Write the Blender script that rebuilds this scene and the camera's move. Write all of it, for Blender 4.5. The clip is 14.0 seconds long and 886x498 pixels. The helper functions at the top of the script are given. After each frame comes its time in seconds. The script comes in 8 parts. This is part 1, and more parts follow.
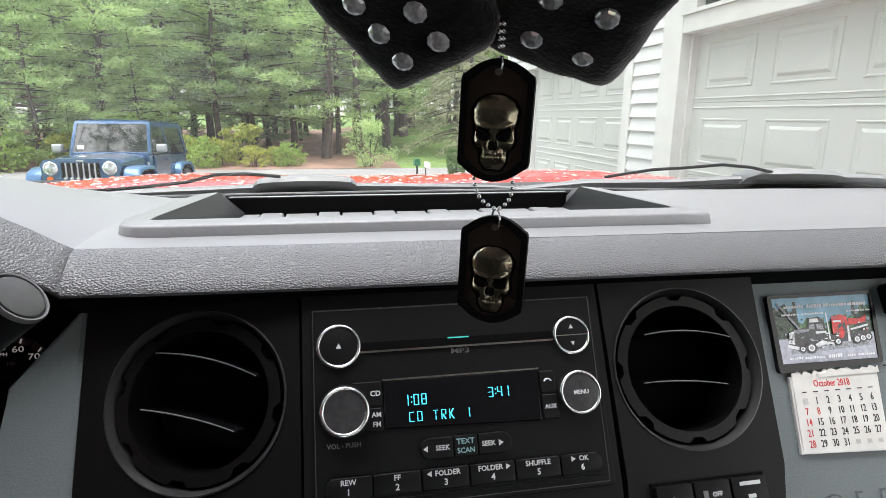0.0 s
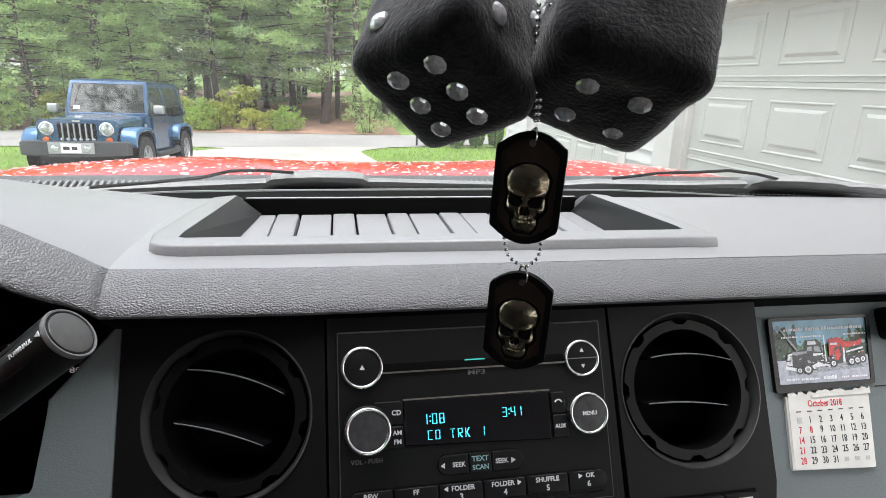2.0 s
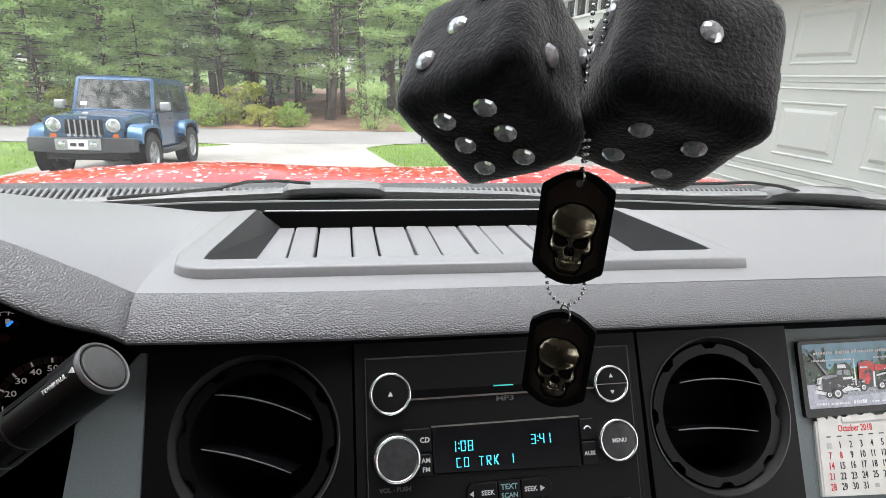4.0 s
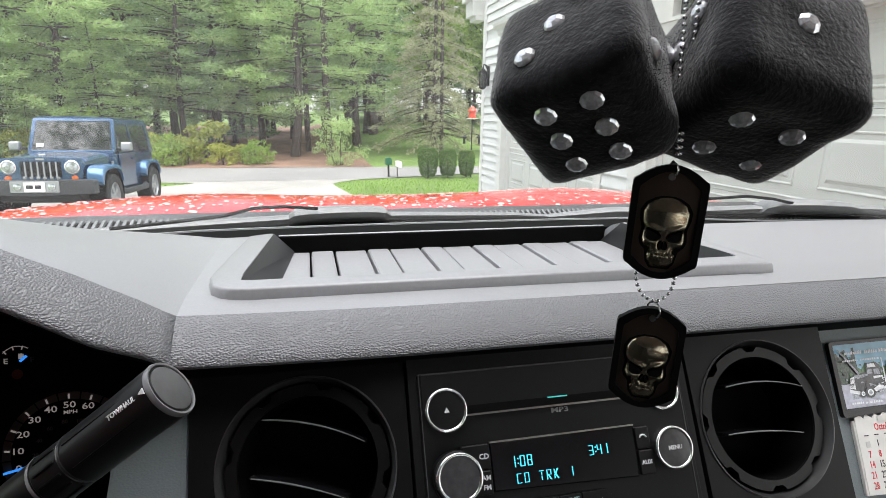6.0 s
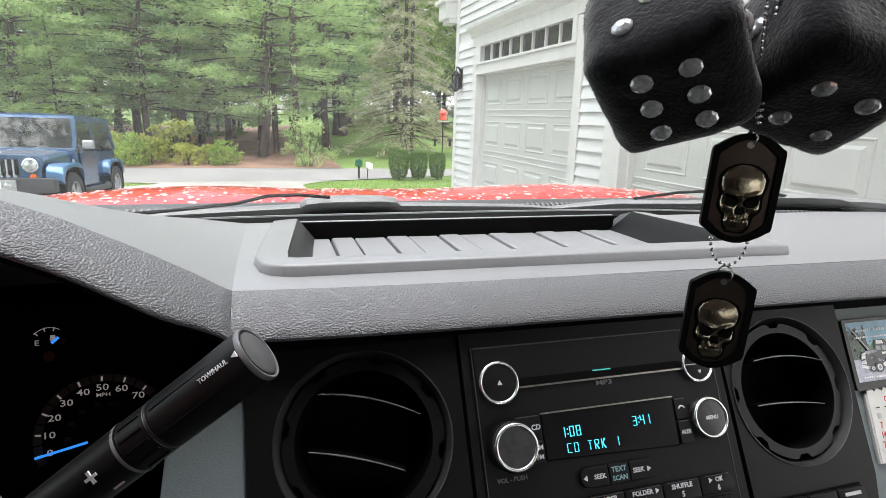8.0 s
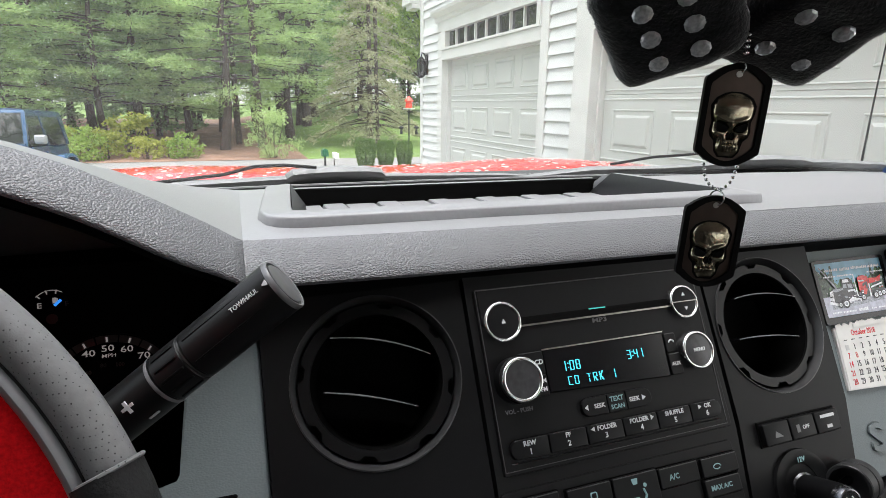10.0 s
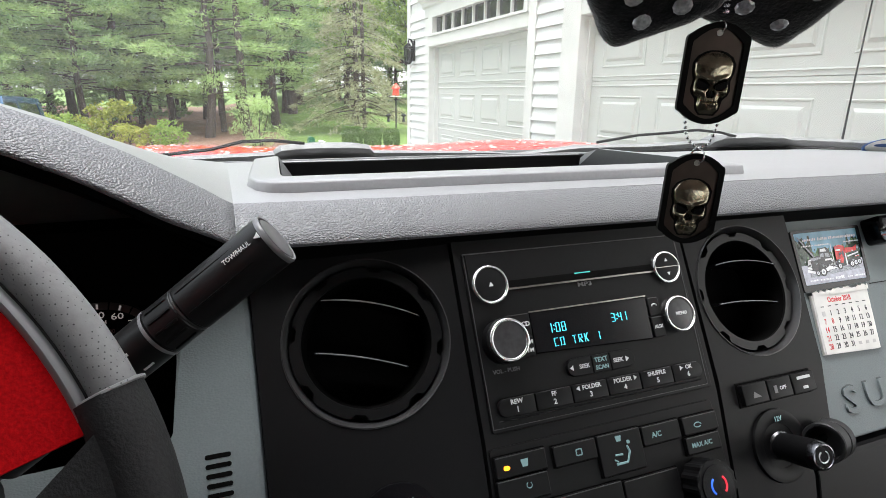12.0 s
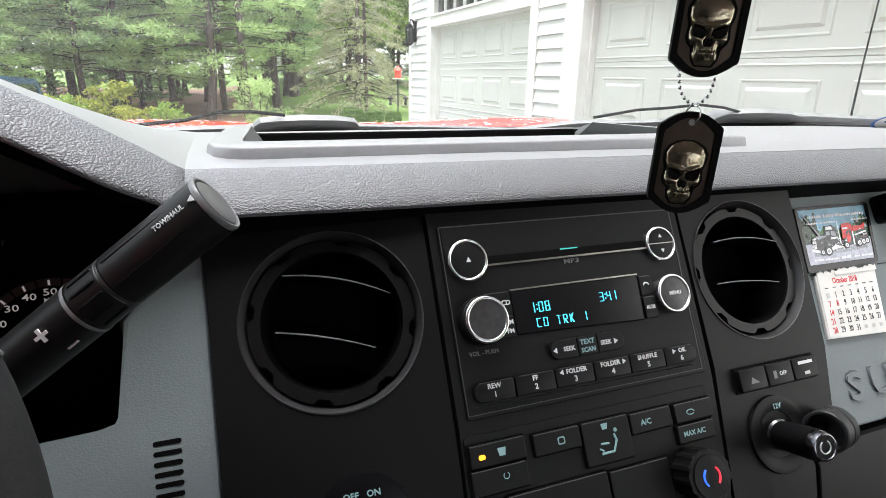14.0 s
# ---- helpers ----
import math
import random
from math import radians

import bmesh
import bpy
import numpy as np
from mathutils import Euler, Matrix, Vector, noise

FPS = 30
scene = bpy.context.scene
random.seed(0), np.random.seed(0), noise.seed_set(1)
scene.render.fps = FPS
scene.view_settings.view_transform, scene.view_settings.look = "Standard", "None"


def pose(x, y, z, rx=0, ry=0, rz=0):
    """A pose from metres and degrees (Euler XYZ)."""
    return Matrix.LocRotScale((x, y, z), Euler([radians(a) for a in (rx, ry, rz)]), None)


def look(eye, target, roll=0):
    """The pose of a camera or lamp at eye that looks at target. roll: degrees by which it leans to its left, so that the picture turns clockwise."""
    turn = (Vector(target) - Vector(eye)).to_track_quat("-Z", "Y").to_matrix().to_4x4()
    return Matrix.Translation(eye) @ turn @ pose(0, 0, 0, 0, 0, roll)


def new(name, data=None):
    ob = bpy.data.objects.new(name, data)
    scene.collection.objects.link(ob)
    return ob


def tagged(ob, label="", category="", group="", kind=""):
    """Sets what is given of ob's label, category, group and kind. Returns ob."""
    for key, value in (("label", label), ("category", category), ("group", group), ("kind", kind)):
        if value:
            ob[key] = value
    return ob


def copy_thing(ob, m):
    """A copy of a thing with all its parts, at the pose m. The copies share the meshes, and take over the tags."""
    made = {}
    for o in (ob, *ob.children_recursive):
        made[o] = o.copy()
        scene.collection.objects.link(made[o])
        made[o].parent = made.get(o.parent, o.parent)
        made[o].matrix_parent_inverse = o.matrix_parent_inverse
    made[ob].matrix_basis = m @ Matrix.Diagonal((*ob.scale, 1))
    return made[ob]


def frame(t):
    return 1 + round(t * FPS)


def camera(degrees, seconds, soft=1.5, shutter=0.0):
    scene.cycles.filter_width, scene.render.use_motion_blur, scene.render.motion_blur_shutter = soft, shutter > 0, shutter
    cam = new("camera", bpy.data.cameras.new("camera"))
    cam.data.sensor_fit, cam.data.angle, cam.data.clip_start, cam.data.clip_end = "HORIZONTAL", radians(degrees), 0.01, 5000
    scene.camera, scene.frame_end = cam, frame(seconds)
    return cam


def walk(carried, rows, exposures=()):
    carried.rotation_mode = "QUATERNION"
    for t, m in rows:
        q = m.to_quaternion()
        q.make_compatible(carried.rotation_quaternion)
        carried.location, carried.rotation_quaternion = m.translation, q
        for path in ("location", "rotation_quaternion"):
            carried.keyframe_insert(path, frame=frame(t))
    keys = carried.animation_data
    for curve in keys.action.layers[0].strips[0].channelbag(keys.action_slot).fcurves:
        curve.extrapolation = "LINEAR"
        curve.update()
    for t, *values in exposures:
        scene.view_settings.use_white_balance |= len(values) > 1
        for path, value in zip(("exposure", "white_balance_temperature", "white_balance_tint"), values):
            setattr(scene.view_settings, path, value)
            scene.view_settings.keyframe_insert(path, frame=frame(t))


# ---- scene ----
cam = camera(76.6, 14.0, soft=0.8)
METRES, EYE, TILT, LEAN, TURN = 0.33, 1.58, -13.4, -0.4, -10.4
ROWS = [
    (0.0, 0.0, 0.0, 0.0, 0.0, 0.0, -0.0),
    (0.5, -0.019, -0.0176, 0.0197, 0.2, -0.22, 0.06),
    (1.0, -0.0261, -0.0265, 0.0425, 0.27, -0.97, 0.03),
    (1.5, -0.0426, -0.0333, 0.0678, -0.06, -1.92, -0.38),
    (2.0, -0.0514, -0.0452, 0.1277, -0.24, -3.27, -1.36),
    (2.5, -0.0611, -0.0328, 0.162, 0.3, -4.53, -1.97),
    (3.0, -0.0618, -0.0319, 0.187, 0.7, -4.74, -1.97),
    (5.5, -0.2409, -0.0169, 0.1583, -2.29, -0.67, -0.15),
    (6.0, -0.2804, -0.011, 0.1379, -3.15, -0.22, 0.2),
    (6.5, -0.3341, -0.0012, 0.1265, -3.31, -0.11, 0.05),
    (7.0, -0.3717, -0.0058, 0.1198, -5.19, 0.38, 0.28),
    (7.5, -0.411, -0.0086, 0.0981, -6.45, 0.35, 0.33),
    (8.0, -0.4573, -0.021, 0.0826, -6.32, 0.05, 0.14),
    (8.5, -0.5001, -0.0311, 0.062, -6.63, -0.41, 0.36),
    (9.0, -0.5199, -0.0342, 0.0304, -7.59, -0.84, 1.02),
    (11.5, -0.546, -0.0913, -0.0418, -10.78, -1.53, 2.16),
    (12.0, -0.5458, -0.0812, -0.0625, -10.72, -2.33, 2.07),
    (12.5, -0.5318, -0.0578, -0.0829, -10.53, -3.17, 1.75),
    (13.0, -0.5108, -0.0141, -0.0936, -10.13, -3.66, 1.45),
    (13.5, -0.4936, 0.0068, -0.0967, -10.15, -3.77, 1.54),
    (14.0, -0.4706, 0.0029, -0.0936, -10.48, -3.91, 1.77),
]
walk(cam, [(t, pose(0, 0, EYE, TILT, LEAN, TURN) @ pose(METRES * x, METRES * y, METRES * z, 90 + pitch, roll, yaw)) for t, x, y, z, yaw, pitch, roll in ROWS], [(0.0, 1.64), (3.0, 1.55), (8.5, 1.48), (11.5, 1.74), (14.0, 1.96)])

# ---- world and light ----
world = bpy.data.worlds.new("overcast_sky")
scene.world = world
world.use_nodes = True
wn = world.node_tree.nodes
sky = wn.new("ShaderNodeTexSky")
sky.sky_type, sky.sun_disc = "NISHITA", False
sky.sun_elevation, sky.sun_rotation = radians(76), radians(-160)
hsv = wn.new("ShaderNodeHueSaturation")
hsv.inputs["Saturation"].default_value = 0.28
world.node_tree.links.new(sky.outputs[0], hsv.inputs["Color"])
world.node_tree.links.new(hsv.outputs[0], wn["Background"].inputs[0])
wn["Background"].inputs[1].default_value = 0.15
sun = new("sun", bpy.data.lights.new("sun", "SUN"))
sun.data.energy, sun.data.angle, sun.data.color = 3.0, radians(75), (1.0, 0.972, 0.965)
sun.matrix_world = look((-5, -14, 60), (0, 0, 0))

# lamp added in the passenger's side window to brighten the right-hand panels
side_fill = new("side_fill_light", bpy.data.lights.new("side_fill_light", "AREA"))
side_fill.data.shape, side_fill.data.size, side_fill.data.size_y = "RECTANGLE", 0.62, 0.95
side_fill.data.energy, side_fill.data.color = 1.3, (1.0, 0.985, 0.97)
side_fill.matrix_world = look((0.985, -0.22, 1.60), (-0.2, -0.10, 1.45))


# ---- materials ----
def mat(name, color, rough=0.5, metal=0.0, vary=0.12, scale=40.0, bump=0.0, bscale=200.0, spec=0.5, kind="noise", stain=0.0, stain_scale=3.0, coat=0.0):
    """A surface with fine and coarse variation of its colour, and relief."""
    m = bpy.data.materials.new(name)
    m.use_nodes = True
    n, l = m.node_tree.nodes, m.node_tree.links
    b = n["Principled BSDF"]
    b.inputs["Roughness"].default_value, b.inputs["Metallic"].default_value = rough, metal
    b.inputs["Specular IOR Level"].default_value = spec
    b.inputs["Coat Weight"].default_value = coat
    geo = n.new("ShaderNodeNewGeometry")
    t1 = n.new("ShaderNodeTexNoise")
    t1.inputs["Scale"].default_value, t1.inputs["Detail"].default_value = scale, 5
    l.new(geo.outputs["Position"], t1.inputs["Vector"])
    r1 = n.new("ShaderNodeValToRGB")
    c = Vector(color[:3])
    r1.color_ramp.elements[0].color = (*(c * (1 - vary)), 1)
    r1.color_ramp.elements[1].color = (*(c * (1 + vary)), 1)
    r1.color_ramp.elements[0].position, r1.color_ramp.elements[1].position = 0.3, 0.7
    l.new(t1.outputs["Fac"], r1.inputs["Fac"])
    out = r1.outputs["Color"]
    if stain:
        t2 = n.new("ShaderNodeTexNoise")
        t2.inputs["Scale"].default_value, t2.inputs["Detail"].default_value = stain_scale, 6
        l.new(geo.outputs["Position"], t2.inputs["Vector"])
        r2 = n.new("ShaderNodeValToRGB")
        r2.color_ramp.elements[0].color = (1 - stain,) * 3 + (1,)
        r2.color_ramp.elements[0].position, r2.color_ramp.elements[1].position = 0.35, 0.62
        l.new(t2.outputs["Fac"], r2.inputs["Fac"])
        mx = n.new("ShaderNodeMix")
        mx.data_type, mx.blend_type = "RGBA", "MULTIPLY"
        mx.inputs["Factor"].default_value = 1
        l.new(out, mx.inputs["A"])
        l.new(r2.outputs["Color"], mx.inputs["B"])
        out = mx.outputs["Result"]
    l.new(out, b.inputs["Base Color"])
    if bump:
        if kind == "grain":
            tb = n.new("ShaderNodeTexVoronoi")
            tb.feature = "F1"
            tb.inputs["Randomness"].default_value = 0.85
            flat = n.new("ShaderNodeMapRange")
            flat.interpolation_type = "SMOOTHSTEP"
            flat.inputs["From Min"].default_value, flat.inputs["From Max"].default_value = 0.86, 0.08
            l.new(tb.outputs["Distance"], flat.inputs["Value"])
            h = flat.outputs["Result"]
        else:
            tb = n.new("ShaderNodeTexNoise")
            tb.inputs["Detail"].default_value = 4
            h = tb.outputs["Fac"]
        tb.inputs["Scale"].default_value = bscale
        if kind == "grain":
            wob = n.new("ShaderNodeTexNoise")
            wob.inputs["Scale"].default_value = bscale * 0.7
            l.new(geo.outputs["Position"], wob.inputs["Vector"])
            add = n.new("ShaderNodeVectorMath")
            add.operation = "MULTIPLY_ADD"
            add.inputs[1].default_value = (0.45 / bscale,) * 3
            l.new(wob.outputs["Color"], add.inputs[0])
            l.new(geo.outputs["Position"], add.inputs[2])
            wide = n.new("ShaderNodeVectorMath")
            wide.operation = "MULTIPLY"
            wide.inputs[1].default_value = (0.72, 1.0, 1.1)
            l.new(add.outputs[0], wide.inputs[0])
            l.new(wide.outputs[0], tb.inputs["Vector"])
        else:
            l.new(geo.outputs["Position"], tb.inputs["Vector"])
        bp = n.new("ShaderNodeBump")
        bp.inputs["Strength"].default_value, bp.inputs["Distance"].default_value = bump, (0.48 if kind == "grain" else 0.6) / bscale
        l.new(h, bp.inputs["Height"])
        l.new(bp.outputs[0], b.inputs["Normal"])
    return m


def glow(name, color, strength):
    m = bpy.data.materials.new(name)
    m.use_nodes = True
    b = m.node_tree.nodes["Principled BSDF"]
    b.inputs["Base Color"].default_value = (*color, 1)
    b.inputs["Emission Color"].default_value = (*color, 1)
    b.inputs["Emission Strength"].default_value = strength
    return m


def pane_mat(name, tint=(0.96, 0.98, 0.97), gloss=1.0, veil=0.0):
    """Clear thin glass: what is behind it, and a mirror that grows towards grazing angles."""
    m = bpy.data.materials.new(name)
    m.use_nodes = True
    n, l = m.node_tree.nodes, m.node_tree.links
    tr, gl, mx, fr = n.new("ShaderNodeBsdfTransparent"), n.new("ShaderNodeBsdfGlossy"), n.new("ShaderNodeMixShader"), n.new("ShaderNodeLayerWeight")
    fr.inputs[0].default_value = 0.5
    tr.inputs[0].default_value = (*tint, 1)
    gl.inputs["Roughness"].default_value = 0.01
    gl.inputs["Color"].default_value = (gloss, gloss, gloss, 1)
    pw, ma = n.new("ShaderNodeMath"), n.new("ShaderNodeMath")
    pw.operation, ma.operation = "POWER", "MULTIPLY_ADD"
    pw.inputs[1].default_value = 5.0
    ma.inputs[1].default_value, ma.inputs[2].default_value = 0.9, 0.035
    l.new(fr.outputs["Facing"], pw.inputs[0])
    l.new(pw.outputs[0], ma.inputs[0])
    l.new(ma.outputs[0], mx.inputs[0])
    l.new(tr.outputs[0], mx.inputs[1])
    l.new(gl.outputs[0], mx.inputs[2])
    out = mx
    if veil:
        # an even pale veil, mixed in to stand for reflection haze on the glass
        haze, out = n.new("ShaderNodeBsdfTranslucent"), n.new("ShaderNodeMixShader")
        haze.inputs[0].default_value = (0.9, 0.9, 0.9, 1)
        out.inputs[0].default_value = veil
        l.new(mx.outputs[0], out.inputs[1])
        l.new(haze.outputs[0], out.inputs[2])
    l.new(out.outputs[0], n["Material Output"].inputs[0])
    return m


def leaf_mat(name, dark, light, trans=0.35):
    """Leaves or needles whose green differs from one to the next."""
    m = bpy.data.materials.new(name)
    m.use_nodes = True
    n, l = m.node_tree.nodes, m.node_tree.links
    geo, ramp = n.new("ShaderNodeNewGeometry"), n.new("ShaderNodeValToRGB")
    info = n.new("ShaderNodeObjectInfo")
    ramp.color_ramp.elements[0].color, ramp.color_ramp.elements[1].color = (*dark, 1), (*light, 1)
    t = n.new("ShaderNodeTexNoise")
    t.inputs["Scale"].default_value = 0.9
    l.new(geo.outputs["Position"], t.inputs["Vector"])
    m1 = n.new("ShaderNodeMath")
    m1.operation = "MULTIPLY_ADD"
    m1.inputs[1].default_value = 0.45
    l.new(geo.outputs["Random Per Island"], m1.inputs[0])
    m2 = n.new("ShaderNodeMath")
    m2.operation = "MULTIPLY_ADD"
    m2.inputs[1].default_value = 0.35
    l.new(t.outputs["Fac"], m2.inputs[0])
    m3 = n.new("ShaderNodeMath")
    m3.operation = "MULTIPLY"
    m3.inputs[1].default_value = 0.25
    l.new(info.outputs["Random"], m3.inputs[0])
    l.new(m3.outputs[0], m2.inputs[2])
    l.new(m2.outputs[0], m1.inputs[2])
    l.new(m1.outputs[0], ramp.inputs["Fac"])
    d, tl, mx = n.new("ShaderNodeBsdfDiffuse"), n.new("ShaderNodeBsdfTranslucent"), n.new("ShaderNodeMixShader")
    mx.inputs[0].default_value = trans
    for s in (d, tl):
        l.new(ramp.outputs["Color"], s.inputs["Color"])
    l.new(d.outputs[0], mx.inputs[1])
    l.new(tl.outputs[0], mx.inputs[2])
    l.new(mx.outputs[0], n["Material Output"].inputs[0])
    return m


# the smooth top is coloured lighter than the roll for the windscreen's light
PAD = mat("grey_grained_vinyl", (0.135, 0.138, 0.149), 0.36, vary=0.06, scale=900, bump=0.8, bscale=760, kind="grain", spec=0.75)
PAD_TOP = mat("lit_fine_vinyl", (0.262, 0.265, 0.277), 0.36, vary=0.06, scale=700, bump=0.2, bscale=1200, spec=0.9)
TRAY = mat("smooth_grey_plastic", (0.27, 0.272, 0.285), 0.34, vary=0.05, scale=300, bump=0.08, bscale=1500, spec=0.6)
TRAY_DARK = mat("tray_shade_plastic", (0.035, 0.036, 0.038), 0.45, vary=0.08, scale=300, bump=0.1, bscale=1500)
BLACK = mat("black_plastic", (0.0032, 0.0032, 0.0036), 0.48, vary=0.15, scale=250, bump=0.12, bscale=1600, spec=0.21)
# DEEP also stands in for shade in gaps and under edges
DEEP = mat("black_plastic_and_shade", (0.003, 0.003, 0.003), 0.7, vary=0.1, spec=0.05)
GLOSS = mat("gloss_black_plastic", (0.005, 0.005, 0.006), 0.2, vary=0.1, spec=0.3)
RING = mat("dark_grey_ring_plastic", (0.030, 0.030, 0.031), 0.3, vary=0.1, scale=200, spec=0.7)
DRUM = mat("satin_black_drum", (0.0035, 0.0035, 0.0037), 0.4, vary=0.1, scale=200, spec=0.25)
SLAT_EDGE = mat("slat_edge_highlight", (0.16, 0.16, 0.165), 0.28, vary=0.2, scale=200)
PALE = mat("pale_grey_edge", (0.20, 0.20, 0.21), 0.35, 0.3, vary=0.1, scale=200)
SLATE = mat("slate_grey_plastic", (0.152, 0.180, 0.188), 0.55, vary=0.06, scale=700, bump=0.2, bscale=800, kind="grain")
SLATE_DK = mat("slate_letter_shade", (0.075, 0.089, 0.093), 0.6, vary=0.06, scale=700)
LEVER = mat("satin_black_lever", (0.007, 0.007, 0.0074), 0.40, vary=0.12, scale=300, bump=0.1, bscale=1500, spec=0.34)
CHROME = mat("chrome", (0.92, 0.92, 0.93), 0.24, 1.0, vary=0.04, scale=60)
STEEL = mat("brushed_steel", (0.42, 0.40, 0.37), 0.3, 1.0, vary=0.2, scale=120)
SKULL = mat("aged_brass_steel", (0.42, 0.37, 0.27), 0.24, 1.0, vary=0.3, scale=180, bump=0.2, bscale=500)
TAG = mat("dark_steel_sheet", (0.085, 0.064, 0.054), 0.35, 0.7, vary=0.2, scale=60)
RUBBER = mat("black_rubber", (0.004, 0.004, 0.004), 0.6, vary=0.2, spec=0.12)
WHITE_INK = mat("white_ink", (0.62, 0.63, 0.64), 0.6, vary=0.03)
DIM_INK = mat("grey_ink", (0.16, 0.16, 0.165), 0.6, vary=0.03)
CYAN = glow("cyan_display", (0.05, 0.50, 0.62), 0.55)
CYAN_DIM = glow("dim_cyan_print", (0.16, 0.27, 0.28), 0.12)
# grey for edge lines and for highlights painted on button edges
EDGE = mat("grey_line_and_highlight", (0.05, 0.05, 0.052), 0.35, vary=0.2, scale=150)
AMBER = glow("amber_lamp", (1.0, 0.26, 0.01), 1.1)
DARK_CHROME = mat("dark_chrome", (0.16, 0.16, 0.17), 0.22, 1.0, vary=0.15, scale=120)
BLUE_NEEDLE = glow("blue_needle", (0.02, 0.16, 0.55), 0.6)
GAUGE_INK = glow("pale_gauge_print", (0.42, 0.38, 0.37), 0.14)
GAUGE_DIM = mat("dim_gauge_print", (0.035, 0.022, 0.02), 0.6)
BLUE_MARK = glow("blue_mark", (0.03, 0.12, 0.75), 0.4)
RED_MARK = glow("red_mark", (0.75, 0.03, 0.05), 0.4)
GREEN_MARK = glow("green_glint", (0.05, 0.45, 0.40), 0.16)
PAPER = mat("calendar_paper", (0.80, 0.79, 0.76), 0.8, vary=0.03, scale=60, stain=0.06, stain_scale=60)
INK = mat("black_ink", (0.03, 0.03, 0.035), 0.7)
RED_INK = mat("red_ink", (0.65, 0.05, 0.06), 0.7)
RIM = mat("grey_perforated_leather", (0.25, 0.25, 0.257), 0.4, vary=0.1, scale=300, bump=0.15, bscale=1500)


def perforate(m, spacing, size):
    n, l = m.node_tree.nodes, m.node_tree.links
    b = n["Principled BSDF"]
    v, geo = n.new("ShaderNodeTexVoronoi"), n.new("ShaderNodeNewGeometry")
    v.inputs["Randomness"].default_value, v.inputs["Scale"].default_value = 0.0, 1 / spacing
    l.new(geo.outputs["Position"], v.inputs["Vector"])
    cut = n.new("ShaderNodeMath")
    cut.operation = "GREATER_THAN"
    cut.inputs[1].default_value = size
    l.new(v.outputs["Distance"], cut.inputs[0])
    mx = n.new("ShaderNodeMix")
    mx.data_type = "RGBA"
    mx.inputs["A"].default_value = (0.04, 0.04, 0.04, 1)
    l.new(cut.outputs[0], mx.inputs["Factor"])
    old = b.inputs["Base Color"].links[0].from_socket
    l.new(old, mx.inputs["B"])
    l.new(mx.outputs["Result"], b.inputs["Base Color"])


perforate(RIM, 0.0014, 0.17)
RIM_DARK = mat("charcoal_fabric_leather", (0.014, 0.014, 0.0155), 0.75, vary=0.25, scale=700, bump=0.5, bscale=900)
RED_FUZZ = mat("red_plush", (0.66, 0.008, 0.012), 0.85, vary=0.18, scale=900, bump=0.4, bscale=900, spec=0.06)
FUR = mat("black_plush", (0.012, 0.012, 0.0145), 0.95, vary=0.4, scale=260, bump=0.55, bscale=500, spec=0.05)
HAIR = mat("black_plush_fibre", (0.012, 0.012, 0.0145), 0.9, vary=0.35, scale=260, spec=0.05)
for m_, amount in ((FUR, 0.52), (HAIR, 0.2)):
    m_.node_tree.nodes["Principled BSDF"].inputs["Sheen Weight"].default_value = amount
    m_.node_tree.nodes["Principled BSDF"].inputs["Sheen Roughness"].default_value = 0.45
GEM = mat("clear_rhinestone", (0.72, 0.73, 0.76), 0.09, 0.45, vary=0.3, scale=420, spec=0.9)
RED_PAINT = mat("wet_red_paint", (0.62, 0.010, 0.010), 0.25, vary=0.1, scale=20, coat=0.6)
# drops are coloured pale to paint in the sky they reflect
DROP = mat("water_drop", (0.68, 0.38, 0.35), 0.1, 0.0, vary=0.2, scale=90, spec=0.8)
COWL = mat("weathered_black_plastic", (0.07, 0.072, 0.075), 0.5, vary=0.2, scale=120, stain=0.3, stain_scale=14)
FIN = mat("weathered_grey_fin", (0.16, 0.164, 0.17), 0.5, vary=0.2, scale=120)
WIPER = mat("satin_black_wiper", (0.19, 0.193, 0.199), 0.42, vary=0.12, scale=90)
COVER = mat("weathered_grey_cover", (0.21, 0.213, 0.22), 0.45, vary=0.12, scale=90)
SIDING = mat("white_vinyl_siding", (0.62, 0.63, 0.63), 0.55, vary=0.025, scale=6, stain=0.05, stain_scale=2)
TRIM = mat("white_painted_trim", (0.62, 0.62, 0.61), 0.5, vary=0.03, scale=8, stain=0.05, stain_scale=4)
DOOR_W = mat("white_steel_door", (0.50, 0.512, 0.495), 0.45, vary=0.02, scale=5, stain=0.05, stain_scale=1.5)
DARK_GLASS = mat("dark_window_glass", (0.012, 0.015, 0.015), 0.04, vary=0.2, scale=3, spec=0.5)
CONCRETE = mat("pale_concrete", (0.30, 0.287, 0.265), 0.85, vary=0.1, scale=9, bump=0.2, bscale=90, stain=0.25, stain_scale=0.5)
ASPHALT = mat("worn_asphalt", (0.20, 0.195, 0.19), 0.85, vary=0.12, scale=18, bump=0.2, bscale=120, stain=0.15, stain_scale=0.6)
LAWN = mat("lawn_ground", (0.11, 0.18, 0.035), 0.95, vary=0.35, scale=7, bump=0.3, bscale=60, stain=0.3, stain_scale=0.5)
LITTER = mat("leaf_litter", (0.22, 0.13, 0.09), 0.95, vary=0.45, scale=10, bump=0.3, bscale=50, stain=0.35, stain_scale=0.7)
BARK = mat("grey_brown_bark", (0.06, 0.045, 0.038), 0.9, vary=0.4, scale=12, bump=0.5, bscale=30)
# foliage greens raised above natural tones to make up for the woods' shade
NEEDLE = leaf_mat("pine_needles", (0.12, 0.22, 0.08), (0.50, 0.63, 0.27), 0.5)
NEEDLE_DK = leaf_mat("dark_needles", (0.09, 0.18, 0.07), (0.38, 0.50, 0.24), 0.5)
